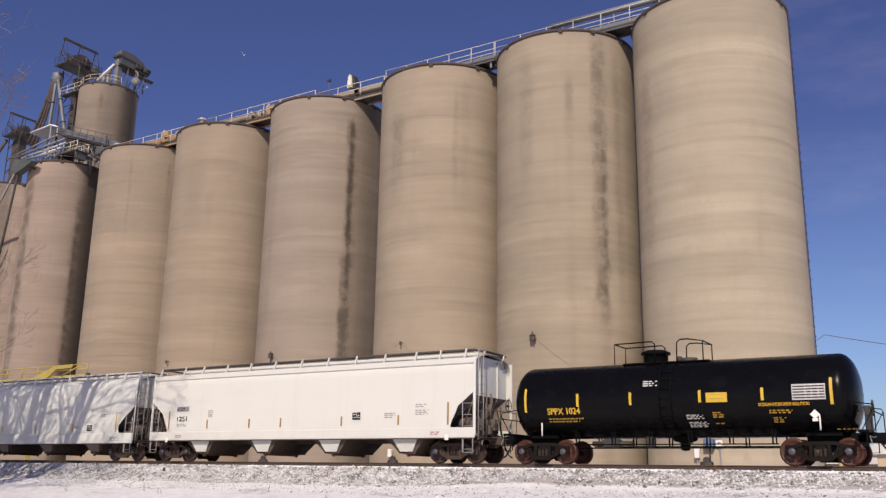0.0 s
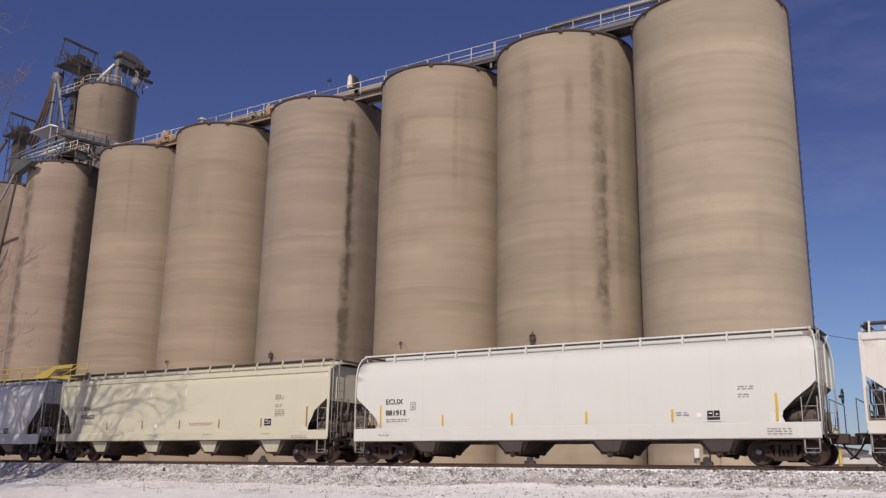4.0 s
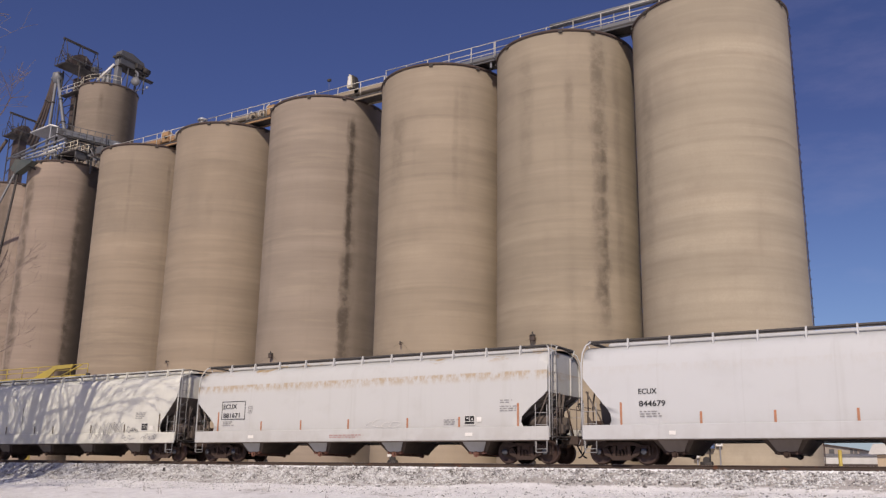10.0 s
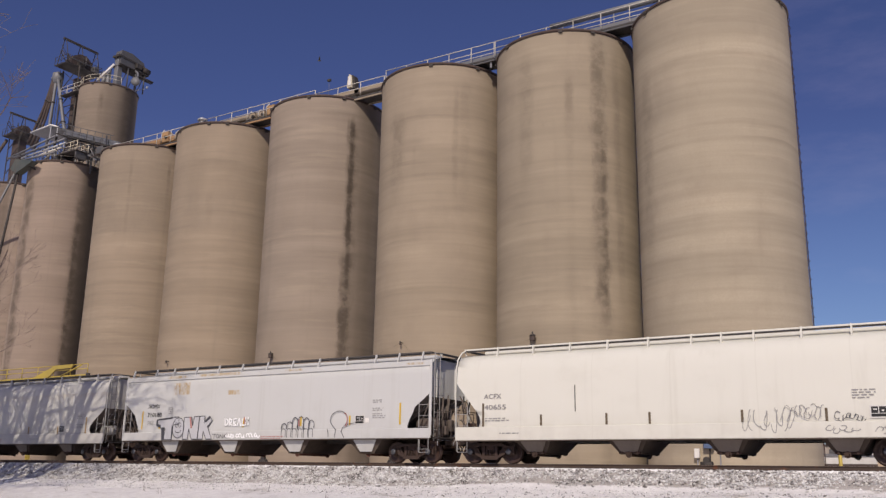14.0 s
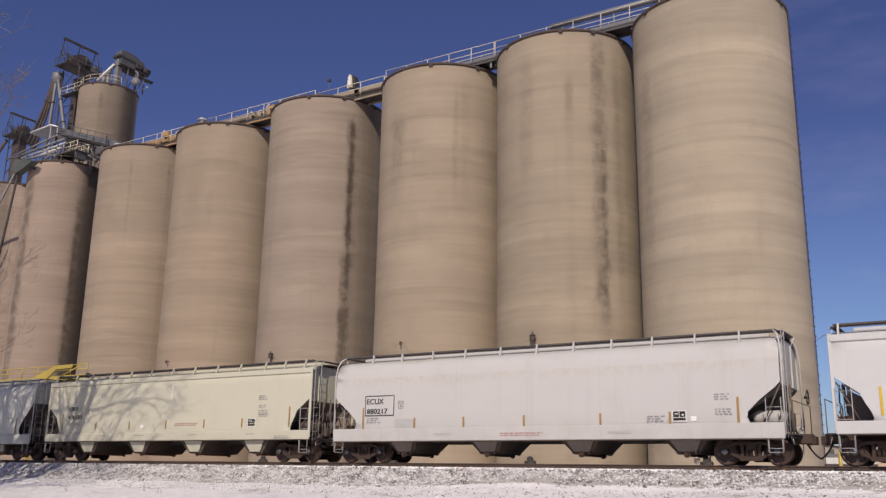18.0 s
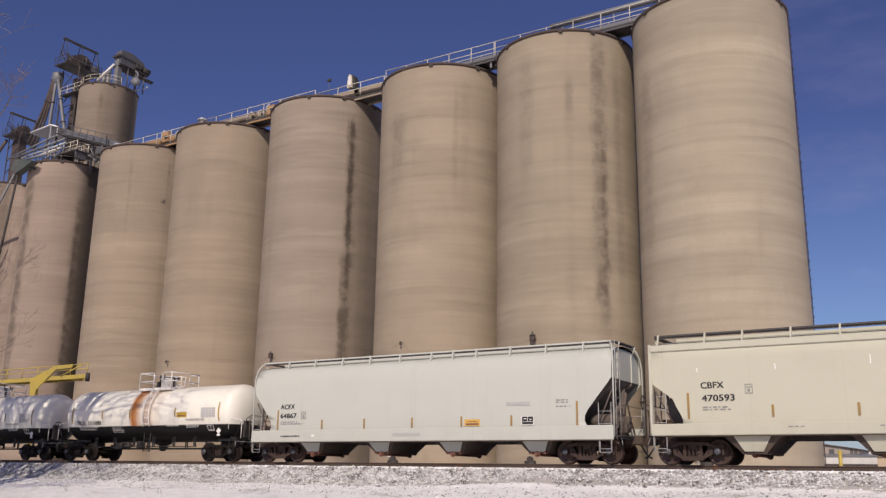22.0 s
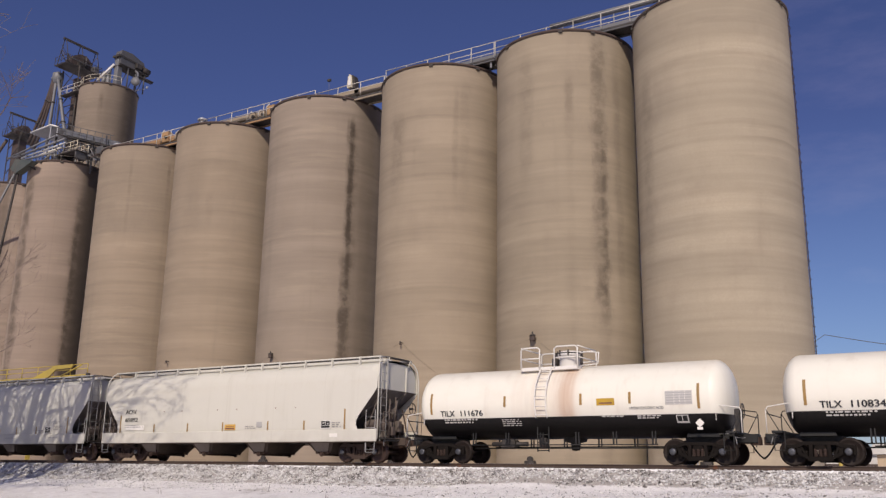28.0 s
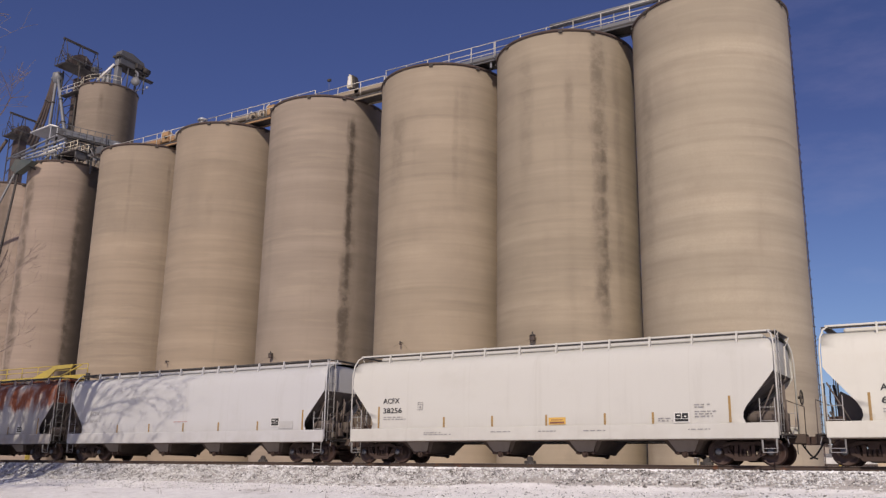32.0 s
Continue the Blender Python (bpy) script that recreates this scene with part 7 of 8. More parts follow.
def marks_b(car, st):
    on_side(car, st, "ECUX", -7.99, 2.44, 0.23, width=0.9)
    on_side(car, st, "881913", -7.99, 1.97, 0.23, width=1.04)
    small_print(car, st, -7.95, 1.80, 1.3, 2)
    class_mark(car, st, -6.58, 2.34)
    stencil_box(car, st, 6.13, 1.69)
    panel(car, st, "label", 5.62, 1.70, 0.16, 0.16, "white")
    small_print(car, st, 7.02, 2.66, 0.55, 2)
    small_print(car, st, 7.01, 2.39, 0.55, 2)
    small_print(car, st, 4.80, 1.81, 0.45, 2)
    small_print(car, st, 7.94, 1.20, 0.9, 3)
    small_print(car, st, -8.3, 1.14, 0.7, 1)


def tan_marks(number):
    def marks(car, st):
        on_side(car, st, "CBFX", -7.80, 2.64, 0.23, width=0.82)
        on_side(car, st, number, -7.78, 2.19, 0.23, width=1.16)
        small_print(car, st, -7.76, 1.98, 0.95, 2)
        class_mark(car, st, -6.13, 2.58)
        stencil_box(car, st, 6.05, 1.80)
        small_print(car, st, 6.44, 3.05, 0.55, 3)
        print_block(car, st, 6.47, 2.60)
        small_print(car, st, 6.47, 2.18, 0.6, 2)
        small_print(car, st, 0.79, 1.83, 1.95, 2, "red_letter")
        panel(car, st, "label", -1.66, 1.72, 0.24, 0.18, "white")
        for x in (-4.9, -2.1, 1.9, 5.8):
            small_print(car, st, x, 1.27, 0.6, 1)
        small_print(car, st, 7.6, 1.16, 1.0, 2)
        for x, z, h in ((-7.9, 3.3, 0.16), (-5.2, 3.3, 0.2), (-2.2, 3.4, 0.3), (0.4, 3.45, 0.75)):
            panel(car, st, "drip", x, z, 0.025, h, "white_spray", "thin white paint drip")
    return marks


def marks_d(car, st):                      # grey car, number worn
    on_side(car, st, "ECUX", -6.83, 2.52, 0.20, width=0.7)
    on_side(car, st, "844679", -6.82, 2.07, 0.21, width=1.0)
    small_print(car, st, -6.8, 1.88, 0.9, 3)
    stencil_box(car, st, 5.89, 1.62)
    for x, z in ((5.45, 1.62), (6.32, 1.66), (5.86, 1.13), (-5.6, 1.11)):
        panel(car, st, "label", x, z, 0.24, 0.14, "white")
    small_print(car, st, 7.5, 2.3, 0.4, 5)
    small_print(car, st, 4.7, 1.63, 0.4, 2)


def marks_e(car, st):                      # rusty white car with framed number
    boxed_number(car, st, "ECUX", "881671")
    class_mark(car, st, -6.07, 2.41)
    stencil_box(car, st, 6.10, 1.70)
    panel(car, st, "label", 6.55, 1.72, 0.22, 0.2, "white")
    print_block(car, st, 7.51, 2.46)
    small_print(car, st, 4.87, 1.73, 0.6, 3)
    small_print(car, st, -1.13, 1.16, 1.9, 2, "red_letter")
    for x in (-5.9, 6.1):
        panel(car, st, "label", x, 1.13, 0.34, 0.14, "white")
    scrawl(car, st, 4, 0.9, 2.6, 1.45, 1.8, "white_letter", 4, 0.009)


def marks_f(car, st):                      # cream car with thin scribbles
    on_side(car, st, "ACFX", -7.74, 2.53, 0.20, "grey_letter", width=0.8)
    on_side(car, st, "40655", -7.73, 2.10, 0.20, "grey_letter", width=1.0)
    small_print(car, st, -7.7, 1.75, 1.2, 2)
    stencil_box(car, st, 6.80, 1.70)
    panel(car, st, "label", 7.3, 1.65, 0.26, 0.2, "white")
    panel(car, st, "tar_run", -3.74, 2.45, 0.035, 1.0, "letter", "thin black tar run")
    scrawl(car, st, 21, 2.55, 4.2, 1.05, 1.95, "grey_letter", 9, 0.010)
    scrawl(car, st, 22, 4.1, 5.2, 1.5, 1.95, "grey_letter", 7, 0.010)
    scrawl(car, st, 23, 5.5, 6.4, 1.42, 1.68, "grey_line", 8, 0.011)
    scrawl(car, st, 24, 6.7, 7.75, 1.04, 1.28, "grey_letter", 7, 0.011)
    scrawl(car, st, 25, 5.2, 6.2, 1.06, 1.24, "grey_letter", 5, 0.011)
    small_print(car, st, 6.05, 2.42, 0.7, 4)
    small_print(car, st, -7.0, 1.16, 0.9, 1)


def marks_g(car, st):                      # grey car with large graffiti
    on_side(car, st, "XOMX", -7.84, 2.63, 0.22, width=0.9)
    on_side(car, st, "710180", -7.85, 2.19, 0.23, width=1.06)
    small_print(car, st, -7.8, 1.98, 0.6, 3)
    class_mark(car, st, -6.15, 2.50)
    block_graffiti(car)
    white_tags(car)
    hump_graffiti(car)
    stencil_box(car, st, 5.95, 1.82)
    panel(car, st, "label", 6.35, 1.79, 0.2, 0.2, "white")
    small_print(car, st, 6.64, 2.65, 0.55, 2)
    print_block(car, st, 6.64, 2.3)
    small_print(car, st, 0.2, 1.14, 1.4, 2, "red_letter")


def marks_h(car, st):
    boxed_number(car, st, "ECUX", "880217")
    class_mark(car, st, -6.05, 2.41)
    panel(car, st, "patch", -5.87, 1.61, 0.95, 0.42, "pale_patch", "darker repainted patch")
    stencil_box(car, st, 6.07, 1.69)
    panel(car, st, "label", 6.58, 1.59, 0.2, 0.18, "white")
    small_print(car, st, 7.35, 2.42, 0.6, 3)
    small_print(car, st, 7.35, 1.9, 0.6, 3)
    small_print(car, st, 4.87, 1.70, 0.7, 3)
    small_print(car, st, -1.2, 1.16, 1.9, 2, "red_letter")
    panel(car, st, "patch", -3.9, 1.16, 0.8, 0.08, "pale_patch")
    panel(car, st, "patch", 3.8, 1.15, 0.9, 0.09, "pale_patch")


M["pale_patch"] = worn("dull_grey_patch", (0.42, 0.41, 0.40), 0.6, amount=0.3)


def centre_flow(number, sx, zz, placard, extra):
    def marks(car, st):
        on_side(car, st, "ACFX", -7.35, zz + 0.41, 0.22, width=0.86)
        on_side(car, st, number, -7.34, zz, 0.22, width=0.98)
        small_print(car, st, -7.32, zz - 0.18, 1.3, 2)
        stencil_box(car, st, sx, 1.64, 0.56, 0.36)
        if placard is not None:
            p = part("placard", Shape().box((0, 0, 0), (0.72, 0.006, 0.27)), M["placard"], car, "orange warning placard", m=pose(placard, -side_y(st, 1.6) - 0.016, 1.60))
            part("print", Shape().box((0, 0, 0.04), (0.5, 0.004, 0.03)).box((0, 0, -0.06), (0.6, 0.004, 0.07)), M["rust"], p, m=pose(0, -0.005, 0))
        extra(car, st)
    return marks


def extra_k(car, st):
    class_mark(car, st, -5.94, 2.08)
    panel(car, st, "patch", 5.1, 2.30, 1.05, 0.14, "pale_patch")
    small_print(car, st, 6.76, 2.40, 0.6, 2)
    small_print(car, st, 6.76, 2.16, 0.6, 1)
    small_print(car, st, -7.22, 1.14, 1.35, 1, "letter", 0.085, 0.06)
    panel(car, st, "patch", -0.2, 1.16, 1.4, 0.12, "pale_patch")
    panel(car, st, "label", -5.3, 1.15, 0.18, 0.1, "white")


def extra_o(car, st):
    panel(car, st, "label", -6.56, 1.66, 1.4, 0.24, "white", "pasted white label strip")
    small_print(car, st, 6.6, 1.72, 0.5, 3)
    small_print(car, st, 1.3, 1.62, 0.7, 2)
    panel(car, st, "label", 6.75, 1.16, 0.45, 0.16, "white")
    panel(car, st, "patch", 2.2, 1.7, 0.35, 0.25, "pale_patch")
    for x in (-4.4, -3.1, -0.6, 0.7, 3.2, 4.4):
        panel(car, st, "spot", x, 2.45, 0.05, 0.05, "rust")


def extra_p(car, st):
    class_mark(car, st, -5.42, 2.33)
    print_block(car, st, 6.25, 2.08)
    small_print(car, st, 4.9, 1.62, 0.5, 2)
    for x in (-5.2, -2.0, 0.1, 2.0, 6.0):
        small_print(car, st, x, 1.22, 0.9, 1)
    small_print(car, st, -5.2, 1.14, 1.6, 1)


def marks_q(car, st):
    on_side(car, st, "ACFX", -7.35, 2.36, 0.20, "grey_letter", width=0.82)
    small_print(car, st, -7.3, 2.12, 0.9, 2)
    stencil_box(car, st, 6.15, 1.80)
    panel(car, st, "patch", 6.8, 1.66, 0.9, 0.34, "pale_patch")
    small_print(car, st, -0.7, 1.92, 1.4, 1, "red_letter")


def no_marks(car, st):
    small_print(car, st, -7.2, 2.1, 0.9, 3)
    stencil_box(car, st, 6.1, 1.7)


def rusty_paint():
    """White car whose paint has burnt to rust-red along its upper half."""
    m = paint("rust_burnt_paint", (0.42, 0.40, 0.38), 0.7, 0.0, 0.9, 0.6)
    k = Nodes(m)
    x, y, z = k.axes()
    old = k.b.inputs["Base Color"].links[0].from_socket
    edge = k.math("ADD", z, k.math("MULTIPLY", k.math("SUBTRACT", k.noise(k.scaled(1, 1, 0.3), 0.9, 6, 0.65), 0.5), 2.6))
    r = k.math("MULTIPLY", k.ramp(edge, 2.7, 3.2), k.ramp(k.noise(k.scaled(1, 1, 0.5), 1.2, 5), 0.3, 0.55))
    k.color(k.mix(r, old, (0.22, 0.065, 0.03)))
    return m


def two_tone(name, seam, rust):
    """White barrel over a black belly, with brown spill runs below the manway."""
    m = mat(name, (0.8, 0.77, 0.7), 0.35, 0, 0.28)
    k = Nodes(m)
    x, y, z = k.axes()
    fine, big = k.noise(k.co, 8, 5), k.noise(k.scaled(0.6, 0.6, 0.9), 1.1, 6, 0.6)
    white = k.mix(k.ramp(big, 0.45, 0.8, 0, 0.25), (0.82, 0.79, 0.70), (0.66, 0.58, 0.47))
    white = k.mix(k.ramp(k.noise(k.scaled(1, 1, 0.1), 2.0, 5), 0.52, 0.8, 0, 0.3), white, (0.55, 0.47, 0.38))
    white = k.mix(k.ramp(z, 3.3, 3.83, 0, 0.25), white, (0.45, 0.38, 0.31))
    runs = k.noise(k.scaled(1, 0.05, 0.05), 4.0, 5, 0.6)
    for cx, w, a in rust:
        d = k.math("ABSOLUTE", k.math("SUBTRACT", x, cx))
        f = k.math("MULTIPLY", k.ramp(d, w * 0.3, w, 1, 0), k.ramp(runs, 0.3, 0.62, 0.5, 1.0))
        white = k.mix(k.math("MULTIPLY", f, a), white, (0.42, 0.155, 0.035))
    black = k.mix(k.ramp(fine, 0.3, 0.7, 0, 0.4), (0.007, 0.0065, 0.007), (0.020, 0.016, 0.015))
    k.color(k.mix(k.ramp(z, seam - 0.008, seam + 0.008), black, white))
    k.put(k.b.inputs["Roughness"], k.ramp(fine, 0.2, 0.8, 0.28, 0.48))
    k.bump(fine, 0.06, 0.01)
    return m


def white_tank_marks(number, plc, txt):
    def marks(car):
        on_barrel(car, "TILX", -5.26, 1.88, 0.24, "letter", 0.70)
        on_barrel(car, number, -4.28, 1.88, 0.24, "letter", 1.05)
        barrel_bars(car, -5.1, 1.76, 1.7, 2, "white_letter", 0.12, 0.06)
        barrel_bars(car, -2.4, 1.74, 0.9, 4, "white_letter", 0.09, 0.035)
        barrel_bars(car, 1.9, 1.76, 1.2, 1, "white_letter")
        barrel_bars(car, 3.3, 1.76, 0.9, 2, "white_letter")
        p = part("placard", barrel_patch(plc, plc + 0.72, 2.16, 2.42, 0.010), M["tank_placard"], car, "mustard-yellow warning placard")
        part("print", barrel_patch(plc + 0.1, plc + 0.62, 2.22, 2.27, 0.015, 3), M["rust"], p)
        on_barrel(car, "HYDROCHLORIC ACID", txt, 1.98, 0.11, "grey_letter", 1.3)
        tb = part("test_table", barrel_patch(4.42, 5.42, 2.12, 2.62, 0.008), M["table"], car, "grey printed test table")
        for i in range(5):
            part("table_line", barrel_patch(4.45, 5.40, 2.17 + i * 0.09, 2.21 + i * 0.09, 0.012, 2), M["pale_line"], tb)
        for xx in (4.75, 4.95, 5.15):
            part("table_line", barrel_patch(xx, xx + 0.02, 2.12, 2.62, 0.013, 4), M["white"], tb)
        fr = part("inspection_stencil", barrel_patch(4.75, 5.2, 1.48, 1.76, 0.008), M["white_letter"], car, "black inspection stencil with white border")
        part("field", barrel_patch(4.79, 4.96, 1.54, 1.73, 0.012), M["black"], fr)
        part("field", barrel_patch(4.99, 5.16, 1.54, 1.73, 0.012), M["black"], fr)
        part("hazard_diamond", Shape().prism([(5.62, 1.62), (5.46, 1.46), (5.62, 1.30), (5.78, 1.46)], 1, -1.30, -1.285).box((5.62, -1.28, 1.27), (0.2, 0.03, 0.1)), M["white"], car, "white diamond placard")
        barrel_bars(car, 5.7, 1.12, 1.0, 1, "white_letter", 0.08, 0.04)
    return marks


M["table"] = mat("pale_table_paper", (0.52, 0.50, 0.48), 0.7)


def black_tank_marks(car):
    on_barrel(car, "SPPX 1024", -4.74, 1.86, 0.26, "yellow_letter", 1.38)
    barrel_bars(car, -4.72, 1.72, 1.6, 2, "yellow_dim", 0.12, 0.055)
    p = part("placard", barrel_patch(1.50, 2.25, 2.16, 2.5, 0.010), M["strip_yellow"], car, "yellow warning placard")
    part("print", barrel_patch(1.63, 2.13, 2.26, 2.30, 0.015, 3), M["strip_ochre"], p)
    part("print", barrel_patch(1.56, 2.2, 2.42, 2.44, 0.015, 3), M["strip_ochre"], p)
    tb = part("test_table", barrel_patch(4.43, 5.50, 2.16, 2.69, 0.008), M["table"], car, "pale printed test table")
    for i in range(5):
        part("table_line", barrel_patch(4.46, 5.47, 2.21 + i * 0.095, 2.255 + i * 0.095, 0.012, 2), M["letter"], tb)
    for xx in (4.85, 5.05, 5.27):
        part("table_line", barrel_patch(xx, xx + 0.025, 2.16, 2.69, 0.013, 4), M["white"], tb)
    on_barrel(car, "SODIUM HYDROXIDE SOLUTION", 3.30, 1.98, 0.12, "yellow_letter", 1.66)
    barrel_bars(car, 3.63, 1.84, 0.75, 2, "yellow_dim", 0.08, 0.05)
    barrel_bars(car, 3.73, 1.62, 0.35, 3, "yellow_dim")
    barrel_bars(car, -0.82, 3.0, 0.5, 3, "white_letter")
    barrel_bars(car, 0.73, 1.75, 0.65, 3, "white_letter", 0.07, 0.032)
    barrel_bars(car, 0.78, 1.53, 0.7, 4, "white_letter", 0.07, 0.032)
    barrel_bars(car, 1.68, 1.82, 0.35, 3, "yellow_dim")
    barrel_bars(car, 1.73, 1.45, 0.4, 1, "yellow_dim")
    part("hazard_diamond", Shape().prism([(5.10, 1.84), (4.94, 1.68), (5.10, 1.52), (5.26, 1.68)], 1, -1.33, -1.315).box((5.10, -1.31, 1.50), (0.18, 0.03, 0.1)), M["white"], car, "white diamond placard")
    for x, z0 in ((-4.98, 1.05), (5.25, 1.15)):
        part("grab_iron", Shape().tube((x, -1.36, z0), (x, -1.36, z0 + 0.5), 0.03, 6), M["white"], car, "white vertical grab iron")
    barrel_bars(car, 5.68, 1.22, 0.65, 1, "yellow_letter", 0.06, 0.04)


M["yellow_dim"] = mat("dull_yellow_stencil", (0.42, 0.24, 0.03), 0.7)


def travel(t):
    """How far the train has rolled, in metres, from where it stands at 16 s."""
    u = t - 16.0
    return 8.7736 * u + 0.010019 * u * u + 3.155e-5 * u ** 3 + 2.990e-6 * u ** 4


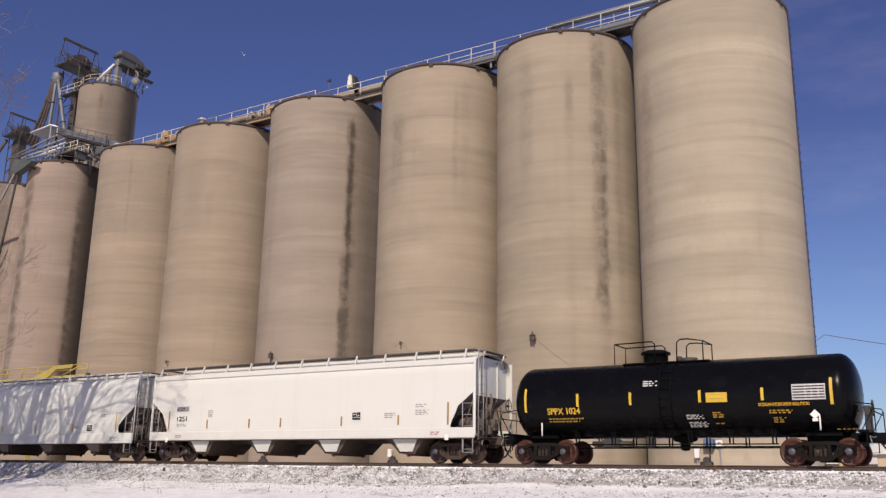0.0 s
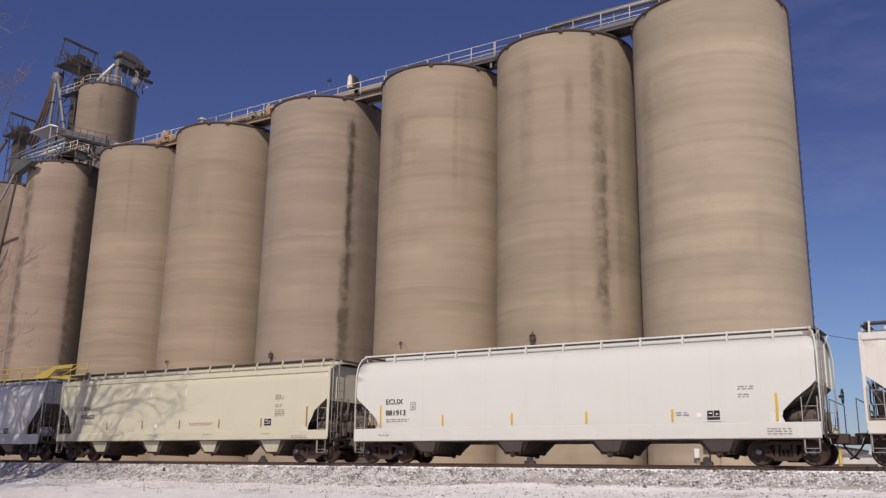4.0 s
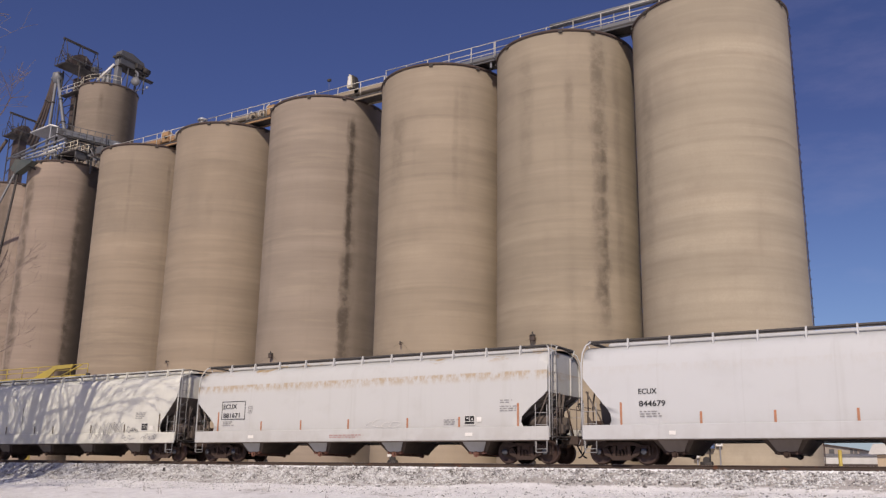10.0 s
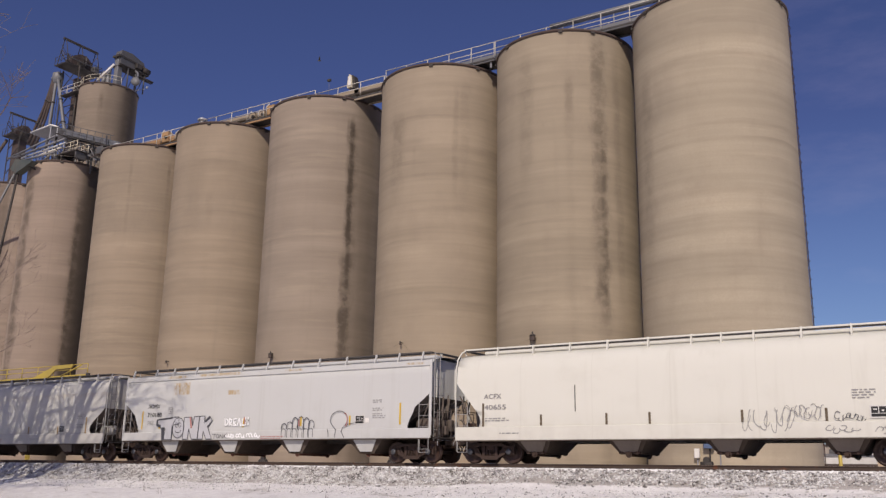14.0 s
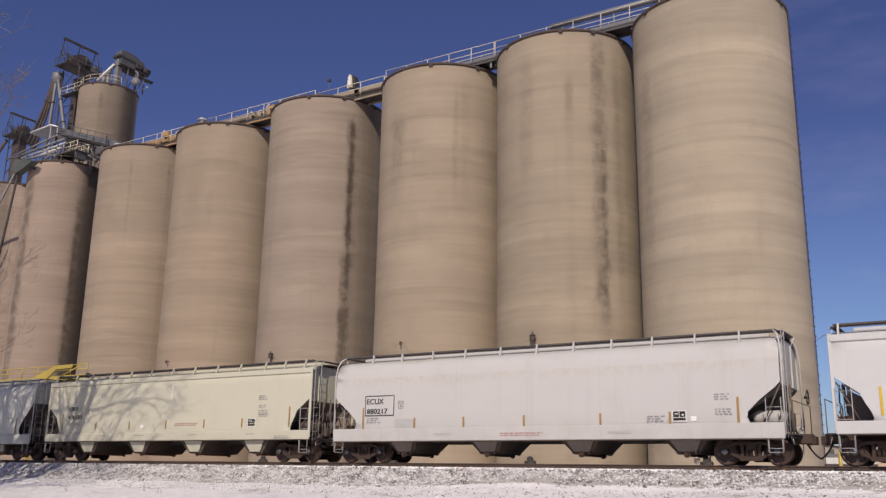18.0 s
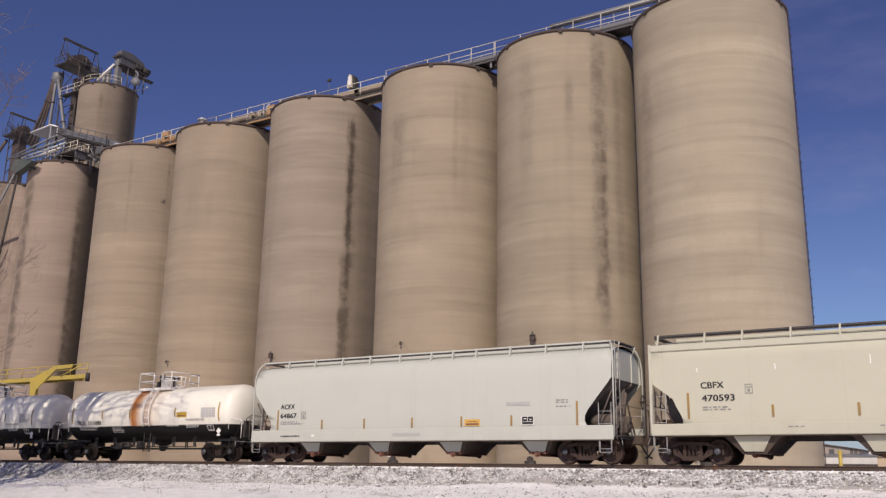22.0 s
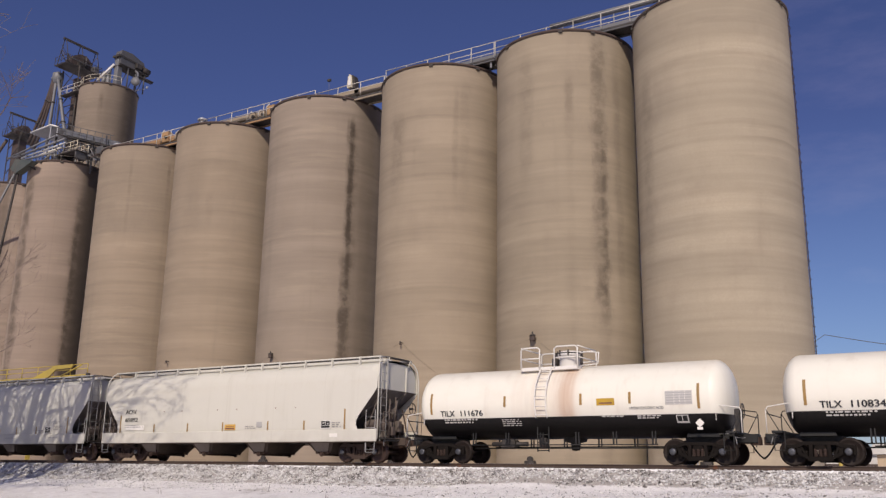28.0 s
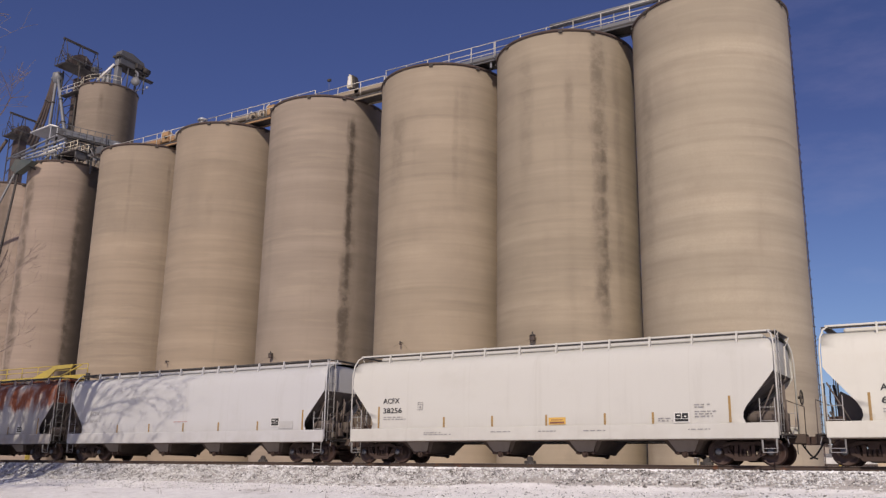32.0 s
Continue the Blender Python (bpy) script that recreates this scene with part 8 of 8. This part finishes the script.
def build_train():
    P = lambda n, c, **k: paint(n, c, **k)
    white_a, white_b = P("white_car_paint", (0.625, 0.615, 0.565), dirt=0.12, streaks=0.15), P("clean_white_car_paint", (0.61, 0.61, 0.575), dirt=0.10, streaks=0.15)
    tan = P("cream_tan_car_paint", (0.545, 0.525, 0.405), dirt=0.15, streaks=0.12)
    tan2 = P("dull_tan_car_paint", (0.51, 0.495, 0.395), dirt=0.2, streaks=0.15)
    grey = P("pale_grey_car_paint", (0.54, 0.54, 0.54), dirt=0.25, roofrust=0.12)
    rusty = P("rust_streaked_white_paint", (0.53, 0.525, 0.51), dirt=0.3, roofrust=1.0)
    cream = P("cream_white_car_paint", (0.665, 0.65, 0.585), dirt=0.2, streaks=0.3)
    mauve = P("chalky_grey_car_paint", (0.54, 0.54, 0.53), dirt=0.2, blooms=[(-5.45, 3.58, 0.66, 0.36), (-1.8, 3.28, 0.46, 0.13), (-5.8, 4.17, 0.8, 0.08), (-3.2, 4.19, 1.1, 0.07), (-1.9, 4.19, 0.6, 0.08), (2.0, 4.18, 0.6, 0.06), (8.85, 4.14, 0.5, 0.06)])
    warm = P("warm_grey_car_paint", (0.50, 0.49, 0.47), dirt=0.25, roofrust=0.28)
    sage = P("sage_grey_car_paint", (0.50, 0.505, 0.455), dirt=0.15, streaks=0.2)
    chalk = P("chalk_white_car_paint", (0.615, 0.595, 0.53), dirt=0.2, roofrust=0.06)
    stone = P("stone_white_car_paint", (0.535, 0.52, 0.48), dirt=0.2)
    dull = P("dull_white_car_paint", (0.485, 0.48, 0.48), dirt=0.25)
    black = worn("gloss_black_car_paint", (0.0035, 0.0035, 0.004), 0.2, amount=0.01, grain=2, spec=0.11)
    tank_strips = [(-5.67, 1.96, 2.89), (-3.44, 2.13, 2.62), (-1.32, 2.14, 2.61), (1.28, 2.17, 2.6), (3.45, 2.18, 2.62), (5.68, 1.99, 2.88)]
    white_strips = [(-5.68, 1.98, 2.84), (-3.13, 2.19, 2.61), (-0.89, 2.2, 2.64), (2.56, 2.2, 2.65), (5.66, 1.94, 2.86)]
    strips_b = [(-5.7, 1.98, 2.84), (-2.2, 2.2, 2.63), (1.1, 2.2, 2.63), (3.07, 2.2, 2.63), (5.64, 1.96, 2.86)]
    t1 = two_tone("white_black_barrel_streaked", 1.79, [(-0.62, 0.42, 1.0), (-0.30, 0.35, 0.8), (0.45, 0.6, 0.45), (1.2, 0.35, 0.22)])
    t2 = two_tone("white_black_barrel_faint", 1.79, [(0.3, 0.9, 0.28), (0.5, 0.4, 0.30), (-0.8, 0.5, 0.15), (-1.6, 0.5, 0.1)])
    t3 = two_tone("white_black_barrel_cream", 1.79, [(0.4, 0.7, 0.34), (0.15, 0.35, 0.25), (-0.9, 0.9, 0.22), (-1.8, 0.6, 0.12)])
    st_y, st_t, st_r = "strip_yellow", "strip_tan", "strip_red"
    cars = [
        (126.85, tank_car("tank_car", "glossy black tank car with yellow stencils", black, M["soot"], 6.44, 7.3, 5.12, M["black"], tank_strips, st_y, black_tank_marks, black_platform, False)),
        (109.31, hopper("covered_hopper", "clean white four-bay covered hopper car with flat sides", white_a, LONG, 10.4, 8.36, "flat", LONG_BAYS, marks_a, (st_t, low_high((-8.34, 8.37), (-5.61, -2.8, -0.81, 2.79, 5.87), 1.77, 2.0)), FLAT_BR)),
        (88.60, hopper("covered_hopper", "bright white four-bay covered hopper car with rounded sides", white_b, LONG, 10.4, 8.36, "round", LONG_BAYS, marks_b, (st_y, low_high((-8.26, 8.29), (-5.09, -1.85, 1.33, 4.66), 1.72, 1.95)), ROUND_BR, "steel")),
        (67.75, hopper("covered_hopper", "cream-tan four-bay covered hopper car with flat sides", tan, LONG, 10.4, 8.36, "flat", LONG_BAYS, tan_marks("470622"), (st_t, low_high((-8.26, 8.41), (-5.5, -2.7, 0.08, 2.85, 5.62), 1.79, 2.02)), FLAT_BR)),
        (47.30, hopper("covered_hopper", "pale grey covered hopper car with orange reflectors", grey, SHORT, 9.85, 7.77, "round", SHORT_BAYS, marks_d, (st_r, low_high((-7.53, 7.99), (-4.56, -2.03, 0.57, 2.8, 5.29), 1.63, 1.78)), SHORT_BR, bright_gear=True)),
        (27.16, hopper("covered_hopper", "white covered hopper car with rust runs under the roof", rusty, LONG, 10.4, 8.36, "round", LONG_BAYS, marks_e, (st_r, low_high((-8.16, 8.32), (-5.33, -2.89, -0.14, 3.03, 5.6), 1.64, 1.87)), ROUND_BR, clean_bays=True)),
        (6.90, hopper("covered_hopper", "cream-white covered hopper car with thin black scribbles", cream, SHORT, 9.85, 7.77, "round", SHORT_BAYS, marks_f, ("strip_dark", low_high((-7.78, 7.88), (-5.2, -2.49, -0.82, 2.49, 5.22), 1.65, 1.9)), SHORT_BR, "steel")),
        (-13.07, hopper("covered_hopper", "chalky grey covered hopper car with large graffiti", mauve, LONG, 10.4, 8.36, "flat", LONG_BAYS, marks_g, (st_y, low_high((-8.22, 8.1), (-6.9, -4.61, -1.03, 2.58, 5.4), 1.8, 2.04)), FLAT_BR)),
        (-33.98, hopper("covered_hopper", "warm grey covered hopper car with framed number", warm, LONG, 10.4, 8.36, "round", LONG_BAYS, marks_h, (st_t, low_high((-8.04, 8.15), (-5.34, -2.93, -0.16, 3.05, 5.72), 1.64, 1.85)), ROUND_BR, bright_gear=True)),
        (-54.72, hopper("covered_hopper", "dull tan four-bay covered hopper car with flat sides", tan2, LONG, 10.4, 8.36, "flat", LONG_BAYS, tan_marks("470593"), (st_t, low_high((-8.27, 8.41), (-5.37, -2.67, 0.13, 2.86, 5.43), 1.8, 2.04)), FLAT_BR)),
        (-74.92, hopper("covered_hopper", "sage-grey covered hopper car with an orange placard", sage, SHORT, 9.85, 7.77, "round", SHORT_BAYS, centre_flow("64867", 5.52, 1.97, 3.0, extra_k), (st_t, low_high((-7.5, 7.63), (-4.86, -2.48, 0.05, 2.49, 4.8), 1.65, 1.88)), SHORT_BR, "steel", clean_bays=True)),
        (-92.17, tank_car("tank_car", "white and black acid tank car with strong rust runs", t1, M["black"], 6.6, 7.42, 5.42, M["white"], white_strips, "strip_ochre", white_tank_marks("111680", 2.69, 3.35), lambda c: white_platform(c, 0.32, -0.9, 1.55, 0.5))),
        (-107.20, tank_car("tank_car", "white and black acid tank car with faint rust runs", t3, M["black"], 6.6, 7.42, 5.42, M["white"], strips_b, st_t, white_tank_marks("110834", 1.9, 3.1), lambda c: white_platform(c, 0.25, -1.62, 1.15, -0.5))),
        (-122.15, tank_car("tank_car", "clean white and black acid tank car", t2, M["black"], 6.6, 7.42, 5.42, M["white"], strips_b, st_t, white_tank_marks("111676", 1.75, 3.05), lambda c: white_platform(c, 0.05, -1.68, 0.8, -0.55))),
        (-139.62, hopper("covered_hopper", "chalk-white covered hopper car with small rust spots", chalk, SHORT, 9.85, 7.77, "round", SHORT_BAYS, centre_flow("65892", 6.23, 1.97, 0.3, extra_o), (st_t, low_high((-7.7, 7.31), (-5.09, -2.64, -0.2, 2.74, 4.96), 1.63, 1.86)), SHORT_BR, "steel")),
        (-159.28, hopper("covered_hopper", "stone-white covered hopper car with an orange placard", stone, SHORT, 9.85, 7.77, "round", SHORT_BAYS, centre_flow("38256", 5.77, 2.07, 0.89, extra_p), (st_t, low_high((-7.58, 7.49), (-4.25, -1.97, 0.43, 2.85, 4.71), 1.64, 1.9)), SHORT_BR, "steel")),
        (-179.0, hopper("covered_hopper", "dull white covered hopper car with faded lettering", dull, SHORT, 9.85, 7.77, "round", SHORT_BAYS, marks_q, (st_t, low_high((7.82,), (-5.0, -2.53, 0.0, 2.46, 5.04), 1.64, 1.87)), SHORT_BR)),
        (-198.7, hopper("covered_hopper", "rust-red and white weathered covered hopper car", rusty_paint(), SHORT, 9.85, 7.77, "round", SHORT_BAYS, no_marks, (st_t, low_high((-7.7, 7.8), (-5.0, -2.5, 0.0, 2.5, 5.0), 1.64, 1.87)), SHORT_BR)),
    ]
    return cars


TRAIN = build_train()


# ---- birds that cross the sky ----
def bird(label, material, span):
    b = thing("bird", label, "bird")
    part("body", Shape().turned([(0.01, -0.2), (0.06, -0.1), (0.075, 0.02), (0.05, 0.14), (0.01, 0.22)], 10, pose(0, 0, 0, 0, 90, 0) @ Matrix.Scale(span, 4)), M[material], b)
    for sg in (-1, 1):
        part("wing", Shape().prism([(0.08 * span, 0.02 * sg), (0.10 * span, 0.3 * sg * span), (0.02 * span, 0.62 * sg * span), (-0.06 * span, 0.3 * sg * span), (-0.09 * span, 0.02 * sg)], 2, 0.0, 0.015), M[material], b, m=pose(0, 0, 0.02, 25 * sg))
    return b


BIRDS = [
    (bird("white bird gliding across the sky", "feather_white", 0.42), [(0, -47.48, 12, 30.74, 180), (0.3, -50.34, 12, 31.4, 180), (4.3, -88.47, 12, 40.2, 180), (32, -88.47, 12, 40.2, 180)]),
    (bird("small dark bird crossing before the silos", "feather_dark", 0.42), [(0, -31.90, -5.95, -0.48, 40), (10.6, -31.90, -5.95, -0.48, 40), (12.8, -26.30, -5.95, 10.69, 40), (13, -25.81, -5.95, 11.44, 40), (13.2, -25.36, -5.95, 12.32, 40), (13.5, -24.96, -5.95, 13.94, 40), (17.5, -19.68, -5.95, 35.50, 40), (32, -19.68, -5.95, 35.50, 40)]),
    (bird("small dark bird near the first silo", "feather_dark", 0.8), [(0, -58, 14, 66, 180), (19.2, -58, 14, 66, 180), (21.2, -62, 14, 46, 180), (22.9, -72.58, 14, 25.4, 180), (23, -73.67, 14, 25.85, 180), (23.1, -74.68, 14, 26.24, 180), (27.1, -115.08, 14, 41.84, 180), (32, -115.08, 14, 41.84, 180)]),
]


def motions():
    for x, car in TRAIN:
        walk(car, [(t, pose(x + travel(t), 0, 0)) for t in range(0, 33)])
    spin = [(k / 15, math.degrees(travel(k / 15) / 0.457)) for k in range(0, 481)]
    for w, dx in WHEELS:
        walk(w, [(t, pose(dx, 0, 0.457, 0, a, 0)) for t, a in spin])
    for b, rows in BIRDS:
        walk(b, [(t, pose(x, y, z, 0, 0, turn)) for t, x, y, z, turn in rows])


motions()
